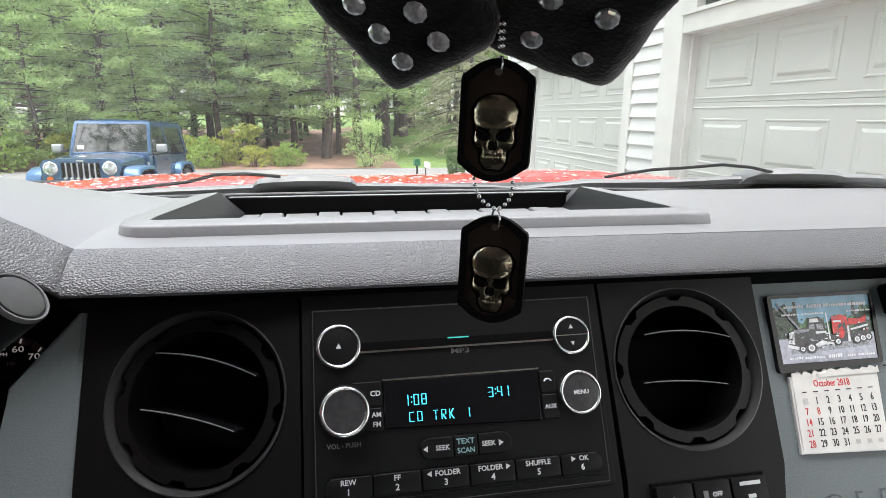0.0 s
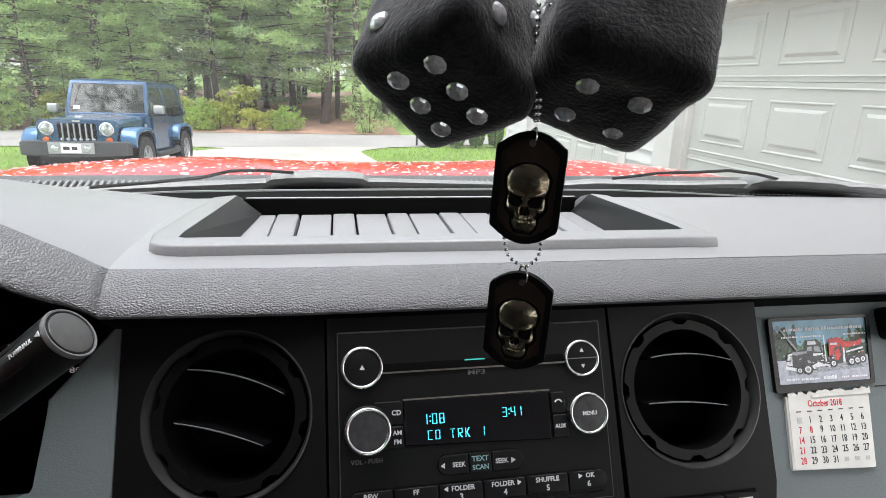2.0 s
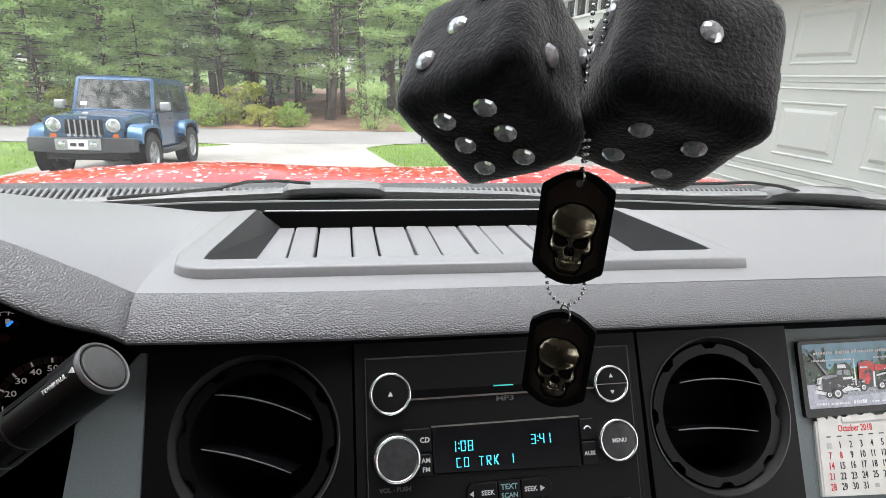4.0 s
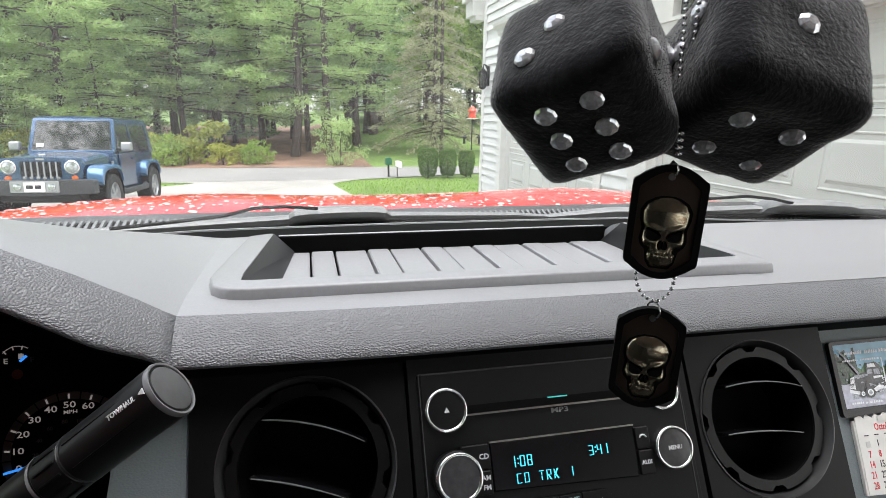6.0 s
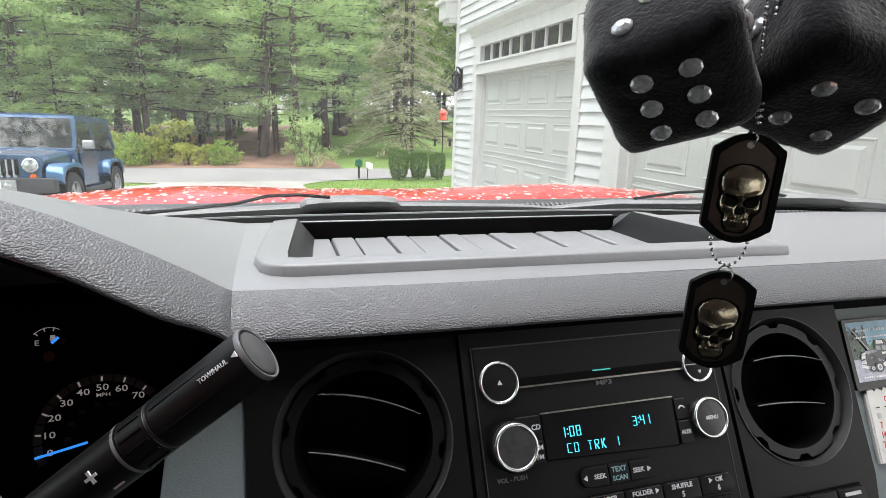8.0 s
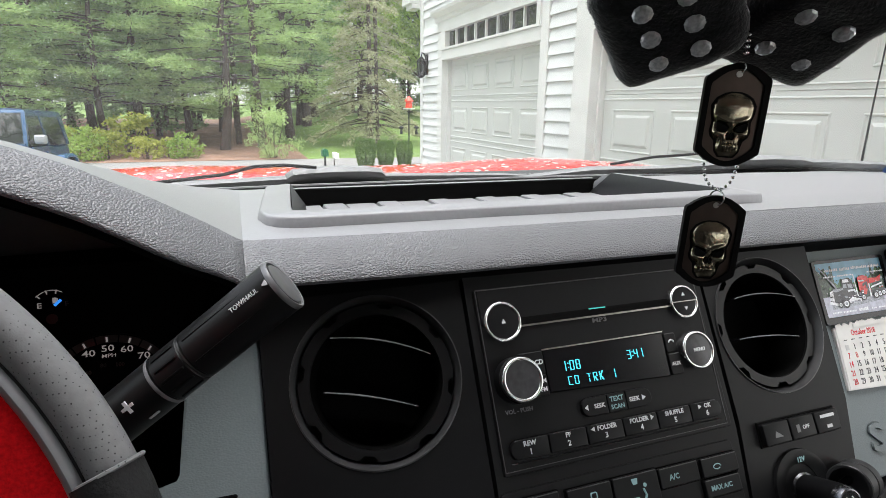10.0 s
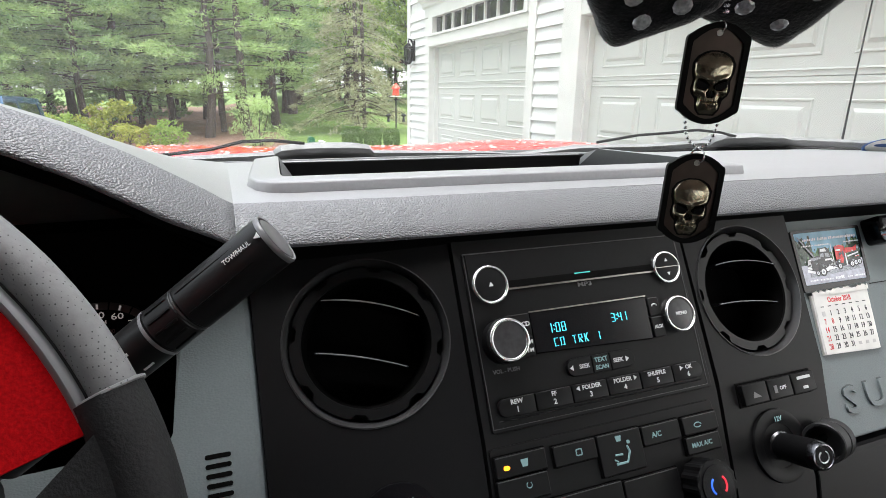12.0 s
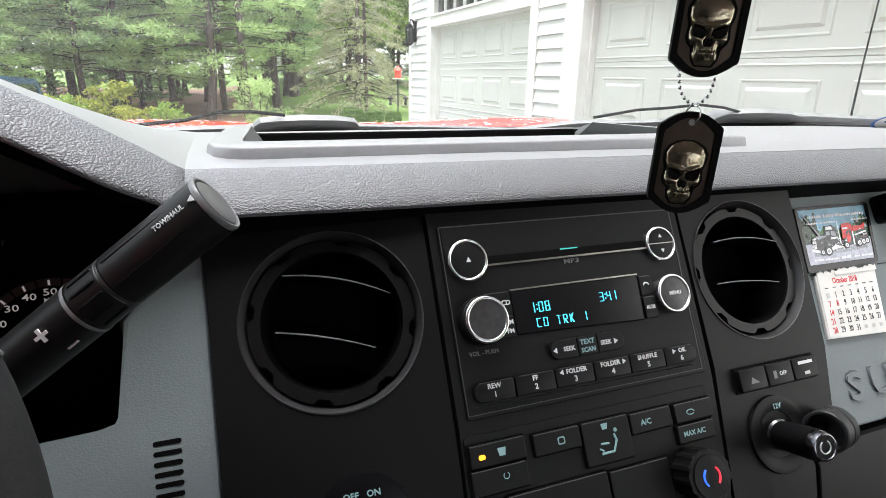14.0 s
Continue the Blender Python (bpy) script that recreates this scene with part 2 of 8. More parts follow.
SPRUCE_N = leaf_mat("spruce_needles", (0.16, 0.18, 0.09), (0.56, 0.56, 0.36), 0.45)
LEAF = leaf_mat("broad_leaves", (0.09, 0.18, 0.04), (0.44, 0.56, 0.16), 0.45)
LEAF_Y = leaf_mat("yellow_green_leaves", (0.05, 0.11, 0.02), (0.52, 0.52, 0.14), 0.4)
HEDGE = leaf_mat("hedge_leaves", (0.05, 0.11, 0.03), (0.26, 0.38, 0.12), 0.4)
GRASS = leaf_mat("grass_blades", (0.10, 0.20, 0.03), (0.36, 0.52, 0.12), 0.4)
JBLUE = mat("metallic_blue_paint", (0.028, 0.075, 0.155), 0.2, 0.4, vary=0.06, scale=10, coat=0.5)
# the body's blue made lighter, for the light on the flares' tops
JBLUE_L = mat("lit_blue_flare_paint", (0.060, 0.145, 0.275), 0.25, 0.3, vary=0.05, scale=10, coat=0.4)
JGREY = mat("dark_grey_bumper", (0.035, 0.037, 0.04), 0.55, vary=0.15, scale=30)
SILVER = mat("silver_plastic", (0.33, 0.34, 0.35), 0.35, 0.5, vary=0.06)
LAMP_GLASS = mat("headlamp_glass", (0.50, 0.52, 0.53), 0.08, 0.7, vary=0.2, scale=60)
ORANGE = mat("amber_lens", (0.50, 0.10, 0.01), 0.2)
TYRE = mat("tyre_rubber", (0.018, 0.018, 0.019), 0.8, vary=0.25, scale=50)
GREEN_BOX = mat("green_enamel", (0.01, 0.10, 0.05), 0.4)
FEED_RED = mat("red_feeder_plastic", (0.65, 0.06, 0.03), 0.4)
HEADLINER = mat("grey_headliner", (0.24, 0.237, 0.23), 0.9, vary=0.06, scale=120)
CABIN = mat("dark_cabin_trim", (0.06, 0.06, 0.062), 0.7, vary=0.1, scale=80)
GLASS = pane_mat("windscreen_glass", veil=0.028)
ROOFING = mat("grey_shingle", (0.12, 0.12, 0.12), 0.9, vary=0.2, scale=20)


# ---- mesh helpers ----
def thing(name, at, label, category, group="", kind=""):
    ob = new(name)
    ob.empty_display_size = 0.05
    ob.location = at
    return tagged(ob, label, category, group, kind)


def part(name, bm, material, parent=None, label="", smooth=False, M=None, angle=35):
    """Links a bmesh, given in world or M's coordinates, as one mesh object under a thing or a part."""
    me = bpy.data.meshes.new(name)
    bmesh.ops.recalc_face_normals(bm, faces=bm.faces)
    bm.to_mesh(me)
    bm.free()
    if M is not None:
        me.transform(M)
    me.materials.append(material)
    if smooth:
        me.shade_smooth()
        me.set_sharp_from_angle(angle=radians(angle))
    ob = new(name, me)
    if parent is not None:
        ob.parent = parent
        if parent.type == "EMPTY":
            ob.matrix_parent_inverse = Matrix.Translation(-parent.location)
    if label:
        ob["label"] = label
    return ob


def box(x0, x1, y0, y1, z0, z1, bevel=0.0, seg=2):
    bm = bmesh.new()
    bmesh.ops.create_cube(bm, size=1)
    for v in bm.verts:
        v.co = Vector(((x0 + x1) / 2 + v.co.x * (x1 - x0), (y0 + y1) / 2 + v.co.y * (y1 - y0), (z0 + z1) / 2 + v.co.z * (z1 - z0)))
    if bevel:
        bmesh.ops.bevel(bm, geom=bm.edges[:], offset=bevel, segments=seg, affect="EDGES", profile=0.5)
    return bm


def prism(outline, z0, z1, bevel=0.0, seg=2, top_only=True):
    """An outline in x, y, raised from z0 to z1, with its upper rim rounded."""
    bm = bmesh.new()
    lo = [bm.verts.new((x, y, z0)) for x, y in outline]
    hi = [bm.verts.new((x, y, z1)) for x, y in outline]
    bm.faces.new(lo[::-1])
    top = bm.faces.new(hi)
    n = len(outline)
    for i in range(n):
        bm.faces.new((lo[i], lo[(i + 1) % n], hi[(i + 1) % n], hi[i]))
    if bevel:
        edges = top.edges[:] if top_only else bm.edges[:]
        bmesh.ops.bevel(bm, geom=edges, offset=bevel, segments=seg, affect="EDGES", profile=0.5)
    return bm


def round_rect(x0, x1, y0, y1, r, n=5):
    pts = []
    for cx, cy, a in ((x1 - r, y1 - r, 0), (x0 + r, y1 - r, 90), (x0 + r, y0 + r, 180), (x1 - r, y0 + r, 270)):
        for i in range(n + 1):
            t = radians(a + 90 * i / n)
            pts.append((cx + r * math.cos(t), cy + r * math.sin(t)))
    return pts


def ring_plate(outer, inner, z0, z1):
    """A flat plate between two outlines with the same number of points."""
    bm = bmesh.new()
    n = len(outer)
    rows = [[bm.verts.new((x, y, z)) for x, y in o] for o, z in ((outer, z0), (outer, z1), (inner, z1), (inner, z0))]
    for a, b in zip(rows, rows[1:] + rows[:1]):
        for i in range(n):
            bm.faces.new((a[i], a[(i + 1) % n], b[(i + 1) % n], b[i]))
    return bm


def lathe(profile, n=32, closed=False):
    """A profile of (radius, height) turned about the z axis."""
    bm = bmesh.new()
    rows = []
    for r, z in profile:
        if r < 1e-6:
            rows.append([bm.verts.new((0, 0, z))])
        else:
            rows.append([bm.verts.new((r * math.cos(2 * math.pi * i / n), r * math.sin(2 * math.pi * i / n), z)) for i in range(n)])
    pairs = list(zip(rows, rows[1:])) + ([(rows[-1], rows[0])] if closed else [])
    for a, b in pairs:
        for i in range(n):
            j = (i + 1) % n
            if len(a) == 1 and len(b) == 1:
                continue
            if len(a) == 1:
                bm.faces.new((a[0], b[j], b[i]))
            elif len(b) == 1:
                bm.faces.new((a[i], a[j], b[0]))
            else:
                bm.faces.new((a[i], a[j], b[j], b[i]))
    return bm


def tube(points, radii, n=8, cap=True):
    bm = bmesh.new()
    pts = [Vector(p) for p in points]
    if not hasattr(radii, "__len__"):
        radii = [radii] * len(pts)
    rows = []
    for i, p in enumerate(pts):
        d = (pts[min(i + 1, len(pts) - 1)] - pts[max(i - 1, 0)]).normalized()
        a = d.cross(Vector((0.31, 0.17, 0.93)) if abs(d.z) < 0.9 else Vector((1, 0.2, 0))).normalized()
        b = d.cross(a)
        rows.append([bm.verts.new(p + float(radii[i]) * (a * math.cos(2 * math.pi * k / n) + b * math.sin(2 * math.pi * k / n))) for k in range(n)])
    for a, b in zip(rows, rows[1:]):
        for k in range(n):
            bm.faces.new((a[k], a[(k + 1) % n], b[(k + 1) % n], b[k]))
    if cap:
        bm.faces.new(rows[0][::-1])
        bm.faces.new(rows[-1])
    return bm


def loft(sections, close_ends=True, closed=True):
    """Joins sections (lists of points of equal length) into a skin."""
    bm = bmesh.new()
    rows = [[bm.verts.new(p) for p in s] for s in sections]
    n = len(rows[0])
    for a, b in zip(rows, rows[1:]):
        for i in range(n if closed else n - 1):
            j = (i + 1) % n
            bm.faces.new((a[i], a[j], b[j], b[i]))
    if close_ends and closed:
        bm.faces.new(rows[0][::-1])
        bm.faces.new(rows[-1])
    return bm


def join(*bms):
    out = bmesh.new()
    for b in bms:
        me = bpy.data.meshes.new("tmp")
        b.to_mesh(me)
        b.free()
        out.from_mesh(me)
        bpy.data.meshes.remove(me)
    return out


def moved(bm, M):
    bm.transform(M)
    return bm


def writing(name, text, size, material, parent, M, depth=0.0002, label="", align="CENTER", squeeze=1.0, shear=0.0, bold=0.022):
    """Raised lettering that lies in M's x, y plane."""
    cu = bpy.data.curves.new(name, "FONT")
    cu.body, cu.size, cu.align_x, cu.align_y, cu.extrude = text, size, align, "CENTER", depth
    cu.shear, cu.offset = shear, bold * size
    cu.resolution_u = 2
    tmp = bpy.data.objects.new(name, cu)
    me = bpy.data.meshes.new_from_object(tmp)
    bpy.data.objects.remove(tmp)
    bpy.data.curves.remove(cu)
    me.transform(M @ Matrix.Diagonal((squeeze, 1, 1, 1)))
    me.materials.clear()
    me.materials.append(material)
    bm = bmesh.new()
    bm.from_mesh(me)
    bpy.data.meshes.remove(me)
    return part(name, bm, material, parent, label)


XC = 0.080  # the truck's middle line
K = 0.56
NB = math.hypot(1, K)
# the instrument panel's face: x to the right, y up the slope, z out of it
FACE = Matrix(((1, 0, 0, 0), (0, K / NB, -1 / NB, 0.380), (0, 1 / NB, K / NB, 1.463), (0, 0, 0, 1)))
# the panel on the driver's side is turned towards the driver
LEFT = FACE @ pose(-0.0305, 0, -0.003, 0, -8.9, 0) @ pose(0.0305, 0, 0)
# the passenger's side panel lies further forward
SIDE = Matrix.Translation((0, 0.025, 0)) @ FACE


def at(x, y, z=0.0, turn=0.0, base=FACE):
    return base @ pose(x, y, z, 0, 0, turn)

# ---- the cab's shell ----
def shell(name, bm, material, label, category):
    return tagged(part(name, bm, material), label, category, kind="structure")


def glass_row(u, n=14):
    """One line of the curved windscreen, u from its foot to its head."""
    row = []
    for i in range(n + 1):
        s = -1 + 2 * i / n
        row.append((XC + s * (0.84 - 0.06 * u), (0.84 - 0.25 * s * s) * (1 - u) + (0.20 - 0.30 * s * s) * u, 1.445 + 0.525 * u))
    return row


glass = shell("window_1", loft([glass_row(u) for u in np.linspace(0, 1, 6)], closed=False), GLASS, "clear raked windscreen glass of the truck", "windscreen")
glass.visible_shadow = False
glass.data.shade_smooth()
def on_glass(s, u, inside=0.004):
    return Vector((XC + s * (0.84 - 0.06 * u), (0.84 - 0.25 * s * s) * (1 - u) + (0.20 - 0.30 * s * s) * u - inside, 1.445 + 0.525 * u))


def oval_on_glass(s0, u0, ds, du, inside, thick):
    rows_ = [[on_glass(s0 + ds * math.cos(a), u0 + du * math.sin(a), i_) for a in np.linspace(0, 2 * math.pi, 28, endpoint=False)] for i_ in (inside, inside + thick)]
    return loft(rows_)


stk = thing("windscreen_sticker", on_glass(0.862, 0.100), "small white oval sticker with a blue rim on the windscreen", "sticker")
part("rim", oval_on_glass(0.862, 0.100, 0.036, 0.026, 0.0030, 0.0006), mat("blue_sticker_print", (0.05, 0.12, 0.35), 0.4, vary=0.1), stk, "blue printed rim")
part("face", oval_on_glass(0.862, 0.100, 0.032, 0.022, 0.0036, 0.0006), PAPER, stk, "white sticker face")
part("unreadable_print", oval_on_glass(0.862, 0.100, 0.022, 0.006, 0.0042, 0.0004), mat("blue_sticker_ink", (0.04, 0.09, 0.26), 0.4, vary=0.1), stk, "plain blue bar")
shell("ceiling", box(XC - 0.92, XC + 0.92, -1.45, 0.20, 1.965, 2.0), HEADLINER, "grey fabric headliner of the truck cab", "ceiling")
shell("floor", box(XC - 0.92, XC + 0.92, -1.45, 0.95, 0.62, 0.66), CABIN, "dark carpeted floor of the truck cab", "floor")
for side, sx in (("left", -1), ("right", 1)):
    x0, x1 = sorted((XC + sx * 0.85, XC + sx * 0.92))
    # out of view; the right sill is set lower to let more light in
    shell("wall_" + side, box(x0, x1, -1.45, 0.70, 0.66, 1.34 if sx < 0 else 1.24), CABIN, "dark door panel of the truck cab below the side window", "door panel")
    shell("pillar_" + side, loft([[(x0, 0.50, 1.24), (x1, 0.50, 1.24), (x1, -0.16, 1.965), (x0, -0.16, 1.965)], [(x0, 0.58, 1.24), (x1, 0.58, 1.24), (x1, -0.08, 1.965), (x0, -0.08, 1.965)]]), CABIN, "dark windscreen pillar of the truck cab", "pillar")
    shell("post_" + side, box(x0, x1, -0.72, -0.60, 1.24, 1.965), CABIN, "dark door post of the truck cab", "pillar")
# unseen walls added in the left window openings to darken the driver's side
shell("light_block_left", box(XC - 0.92, XC - 0.85, -0.60, 0.30, 1.34, 1.965), CABIN, "added dark wall that blocks light beside the driver", "cab wall")
shell("light_block_left_rear", box(XC - 0.92, XC - 0.85, -1.45, -0.72, 1.34, 1.965), CABIN, "added dark wall that blocks light from the left rear", "cab wall")
shell("wall_back", box(XC - 0.92, XC + 0.92, -1.51, -1.45, 0.62, 1.36), CABIN, "dark rear wall of the truck cab below its window", "cab wall")
shell("wall_back_top", box(XC - 0.92, XC + 0.92, -1.51, -1.45, 1.88, 2.0), CABIN, "dark rear wall of the truck cab above its window", "cab wall")
# unseen wall added over the rear window's left part to block light
shell("light_block_back", box(XC - 0.92, XC - 0.15, -1.51, -1.45, 1.36, 1.88), CABIN, "added dark wall that blocks rear light behind the driver", "cab wall")
shell("bulkhead", box(XC - 0.92, XC + 0.92, 0.86, 0.92, 0.62, 1.40), CABIN, "dark bulkhead behind the dashboard", "cab wall")

# ---- dashboard ----
dash = thing("dashboard", (XC, 0.60, 1.25), "grey vinyl truck dashboard with black centre stack", "dashboard")
RISE = [(-0.74, 0.0), (-0.68, 0.012), (-0.60, 0.055), (-0.50, 0.088), (-0.42, 0.0985), (-0.37, 0.0950), (-0.33, 0.0850), (-0.31, 0.0775), (-0.288, 0.0675), (-0.263, 0.0555), (-0.251, 0.0485), (-0.238, 0.0405), (-0.224, 0.0320), (-0.212, 0.0240), (-0.200, 0.0160), (-0.190, 0.0092), (-0.183, 0.0040), (-0.178, 0.0)]


def rise(x):
    return float(np.interp(x, [a for a, _ in RISE], [b for _, b in RISE]))


def wrap(x):
    """How far the dash draws back towards the driver's side."""
    return 0.22 * max(0.0, 0.02 - max(x, -0.178)) ** 2


LOW_Y, LOW_Z, CREST_Y, CREST_Z = 0.3705, 1.4645, 0.3985, 1.4905
UNDER = [(0.405, 1.440), (0.379, 1.4570), (LOW_Y, LOW_Z)]
ROLL = [(LOW_Y, LOW_Z), (0.3692, 1.4668), (0.3700, 1.4695), (0.3740, 1.4745), (0.3800, 1.4798), (0.3868, 1.4850), (0.3930, 1.4886), (CREST_Y, CREST_Z)]


def sag(x):
    return -0.03 * max(0, x - 0.45) ** 2 - 0.006 * max(0, x - 0.02)


right_x = list(np.linspace(-0.178, 0.925, 56))
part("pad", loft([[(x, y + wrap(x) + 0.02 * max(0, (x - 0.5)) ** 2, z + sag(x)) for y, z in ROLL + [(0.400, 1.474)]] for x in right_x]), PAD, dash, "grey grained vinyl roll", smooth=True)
# a black sheet stands in for the shade under the vinyl roll
part("pad_underside_shade", loft([[(x, y + wrap(x) + 0.02 * max(0, (x - 0.5)) ** 2 + 0.0004, z + sag(x) - 0.0006) for y, z in UNDER] for x in right_x], closed=False), DEEP, dash, "black sheet painted as shade under the roll", smooth=True)
TOP = [(0.3987, 1.474), (0.3987, 1.4905), (0.412, 1.4922), (0.4395, 1.4936), (0.4470, 1.4937), (0.530, 1.4935), (0.600, 1.4925), (0.645, 1.4912), (0.656, 1.4905), (0.668, 1.4885), (0.669, 1.430), (0.56, 1.430)]


def back_shift(x):
    """How far the dash top's rear edge comes forward towards the sides."""
    return 0.12 * min(0.62, abs(x - XC)) ** 2


def top_row(x):
    hole = -0.142 < x < 0.290
    return [(x, y + (wrap(x) if y < 0.42 else 0) - (back_shift(x) if y > 0.65 else 0), 1.448 if hole and 0.443 < y < 0.6685 else z + sag(x) * 0.6) for y, z in TOP]


xs = sorted(list(np.linspace(-0.178, 0.925, 40)) + [-0.1422, -0.1418, 0.2898, 0.2902])
part("dash_top", loft([top_row(x) for x in xs]), PAD_TOP, dash, "smooth grey vinyl top, lightened as if lit", smooth=True)
# the brow's ridge: x, y and height over the roll's crest
RIDGE = [(-0.74, 0.390, 0.0), (-0.68, 0.390, 0.012), (-0.60, 0.390, 0.046), (-0.50, 0.390, 0.072), (-0.42, 0.390, 0.079), (-0.37, 0.390, 0.0820), (-0.33, 0.391, 0.0760), (-0.307, 0.393, 0.0690), (-0.288, 0.394, 0.0615), (-0.270, 0.3945, 0.0545), (-0.250, 0.396, 0.0438), (-0.235, 0.398, 0.0360), (-0.220, 0.400, 0.0270), (-0.210, 0.4020, 0.0206), (-0.200, 0.4038, 0.0145), (-0.190, 0.4055, 0.0077), (-0.183, 0.4065, 0.0027), (-0.178, 0.4071, 0.0)]


def ridge(x):
    return float(np.interp(x, [a for a, _, _ in RIDGE], [c for _, _, c in RIDGE]))


def ridge_y(x):
    return float(np.interp(x, [a for a, _, _ in RIDGE], [b for _, b, _ in RIDGE]))


def brow_low(x):
    e = smooth_step(-0.178, -0.225, x)
    return (LOW_Y + wrap(x)) * (1 - e) + 0.366 * e, LOW_Z + rise(x) - 0.003 * e


def smooth_step(a, b, x):
    t = min(1.0, max(0.0, (x - a) / (b - a)))
    return t * t * (3 - 2 * t)


def brow_front(x):
    (y0, z0), y1, z1 = brow_low(x), ridge_y(x), CREST_Z + ridge(x)
    rows = []
    for y, z in ROLL:
        u, v = (y - LOW_Y) / (CREST_Y - LOW_Y), (z - LOW_Z) / (CREST_Z - LOW_Z)
        rows.append((x, y0 + (y1 - y0) * u, z0 + (z1 - z0) * v))
    return rows + [(x, y1 + 0.002, z0 + 0.006)]


def brow_top(x):
    h, y1 = ridge(x), ridge_y(x)
    return [(x, y1 + 0.0002, CREST_Z + h - 0.008), (x, y1 + 0.0002, CREST_Z + h)] + [(x, y - (back_shift(x) if y > 0.65 else 0), z + h * w) for y, z, w in ((0.428, 1.4925, 0.925), (0.455, 1.4932, 0.83), (0.50, 1.4936, 0.70), (0.56, 1.4932, 0.49), (0.62, 1.492, 0.28), (0.645, 1.4912, 0.20), (0.656, 1.4905, 0.16), (0.668, 1.4885, 0.12), (0.669, 1.43, 0.0), (0.46, 1.478, 0.85))]


brow_x = np.linspace(-0.72, -0.1779, 73)
part("cluster_hood", loft([brow_front(x) for x in brow_x]), PAD, dash, "grained vinyl brow over the gauges", smooth=True, angle=60)
# the brow's shaded underside is laid on as a black sheet
part("hood_underside_shade", loft([[(x, brow_low(x)[0] + d, brow_low(x)[1] + e) for d, e in ((0.0004, -0.0006), (0.010, -0.0075), (0.045, -0.0140))] for x in brow_x], closed=False), DEEP, dash, "black sheet painted as shade under the brow", smooth=True)
part("hood_top", loft([brow_top(x) for x in brow_x]), PAD_TOP, dash, "smooth vinyl behind the brow's ridge, lightened as if lit", smooth=True, angle=40)

# tray on the dash top
# the raised rim swept round three sides: inner edge, outward direction, width, top and foot
sweep = []
for side in (-1, 1):
    X = lambda a, b: a if side < 0 else b
    run = [(X(-0.1240, 0.2800), 0.6620, side, 0, 0.024, 1.4830, 1.4800), (X(-0.1250, 0.2805), 0.6480, side, 0, 0.025, 1.4920, 1.4850), (X(-0.1265, 0.2815), 0.6260, side, 0, 0.026, 1.4990, 1.4895), (X(-0.1340, 0.2860), 0.5400, side, 0, 0.026, 1.5010, 1.4925), (X(-0.1405, 0.2895), 0.4640, side, 0, 0.0255, 1.5030, 1.4933)]
    for a in (25, 50, 75):
        run.append((X(-0.1405, 0.2895), 0.4510 - 0.006 * a / 75, side * math.cos(radians(a)), -math.sin(radians(a)), X(0.0250 - 0.007 * a / 75, {25: 0.0272, 50: 0.0325, 75: 0.0250}[a]), 1.5032, 1.4934))
    run.append((X(-0.1340, 0.2830), 0.4420, 0, -1, X(0.0165, 0.0200), 1.5034, 1.4934))
    sweep += run if side < 0 else run[::-1]
rows = []
for x, y, ox, oy, w, zt, zf in sweep:
    h_ = zt - zf
    rows.append([(x + ox * w * k, y + oy * w * k, zf + h_ * q) for k, q in ((1.0, -0.30), (1.0, 0.02), (0.955, 0.60), (0.925, 0.72), (0.87, 0.78), (0.66, 0.84), (0.10, 0.99), (0.0, 0.93), (-0.03, -2.0))])
part("tray_frame", loft(rows), TRAY, dash, "raised grey plastic tray frame", smooth=True, angle=50)
# the tray's inner sides and back carry its shade as dark colour
part("tray_side", loft([[(-0.1408, 0.4465, 1.5024), (-0.1270, 0.4465, 1.4680), (-0.1400, 0.4465, 1.4540)], [(-0.1262, 0.627, 1.4986), (-0.1070, 0.664, 1.4690), (-0.1240, 0.664, 1.4540)]]), TRAY_DARK, dash, "inner side of the tray, painted dark as shade")
part("tray_side", loft([[(0.2898, 0.4465, 1.5024), (0.2800, 0.4465, 1.4680), (0.2890, 0.4465, 1.4540)], [(0.2812, 0.627, 1.4986), (0.2760, 0.664, 1.4690), (0.2800, 0.664, 1.4540)]]), TRAY_DARK, dash, "inner side of the tray, painted dark as shade", True, angle=70)
part("tray_back", box(-0.124, 0.280, 0.6635, 0.6672, 1.448, 1.4868, 0.001), DEEP, dash, "back wall of the tray, painted black as shade")
part("tray_back_rim", box(-0.1235, 0.2795, 0.6640, 0.6675, 1.4869, 1.4884, 0.0006, 1), TRAY, dash, "pale rim of the tray's back wall")
# a black floor paints the shade between the ribs
part("tray_floor", box(-0.122, 0.2785, 0.449, 0.6632, 1.4540, 1.4600), DEEP, dash, "black sheet painted as shade between the ribs")
bars = [(-0.0895 + 0.0635 * i, -0.0630 + 0.0635 * i) for i in range(6)]
edge_x = -0.121
for b0, b1 in bars:
    part("tray_panel", box(edge_x, b0 - 0.0011, 0.450, 0.6625, 1.4600, 1.4680, 0.0008, 1), TRAY, dash)
    part("tray_rib", loft([[(b0 + 0.0006, y, 1.462), (b0 + 0.0014, y, z - 0.0010), (b0 + 0.0030, y, z), (b1 - 0.0030, y, z), (b1 - 0.0014, y, z - 0.0010), (b1 - 0.0006, y, 1.462)] for y, z in ((0.450, 1.4705), (0.650, 1.4705), (0.657, 1.4700), (0.662, 1.4675))]), TRAY, dash, smooth=True, angle=30)
    edge_x = b1 + 0.0016
part("tray_panel", box(edge_x, 0.2775, 0.450, 0.6625, 1.4600, 1.4680, 0.0008, 1), TRAY, dash)

# the black band between the dash top and the glass
def strip_y(x):
    s_ = (x - XC) / 0.84
    return min(0.760 - 0.11 * (x - XC) ** 2, 0.782 - 0.25 * s_ * s_)


strip_x = np.linspace(XC - 0.80, XC + 0.80, 33)
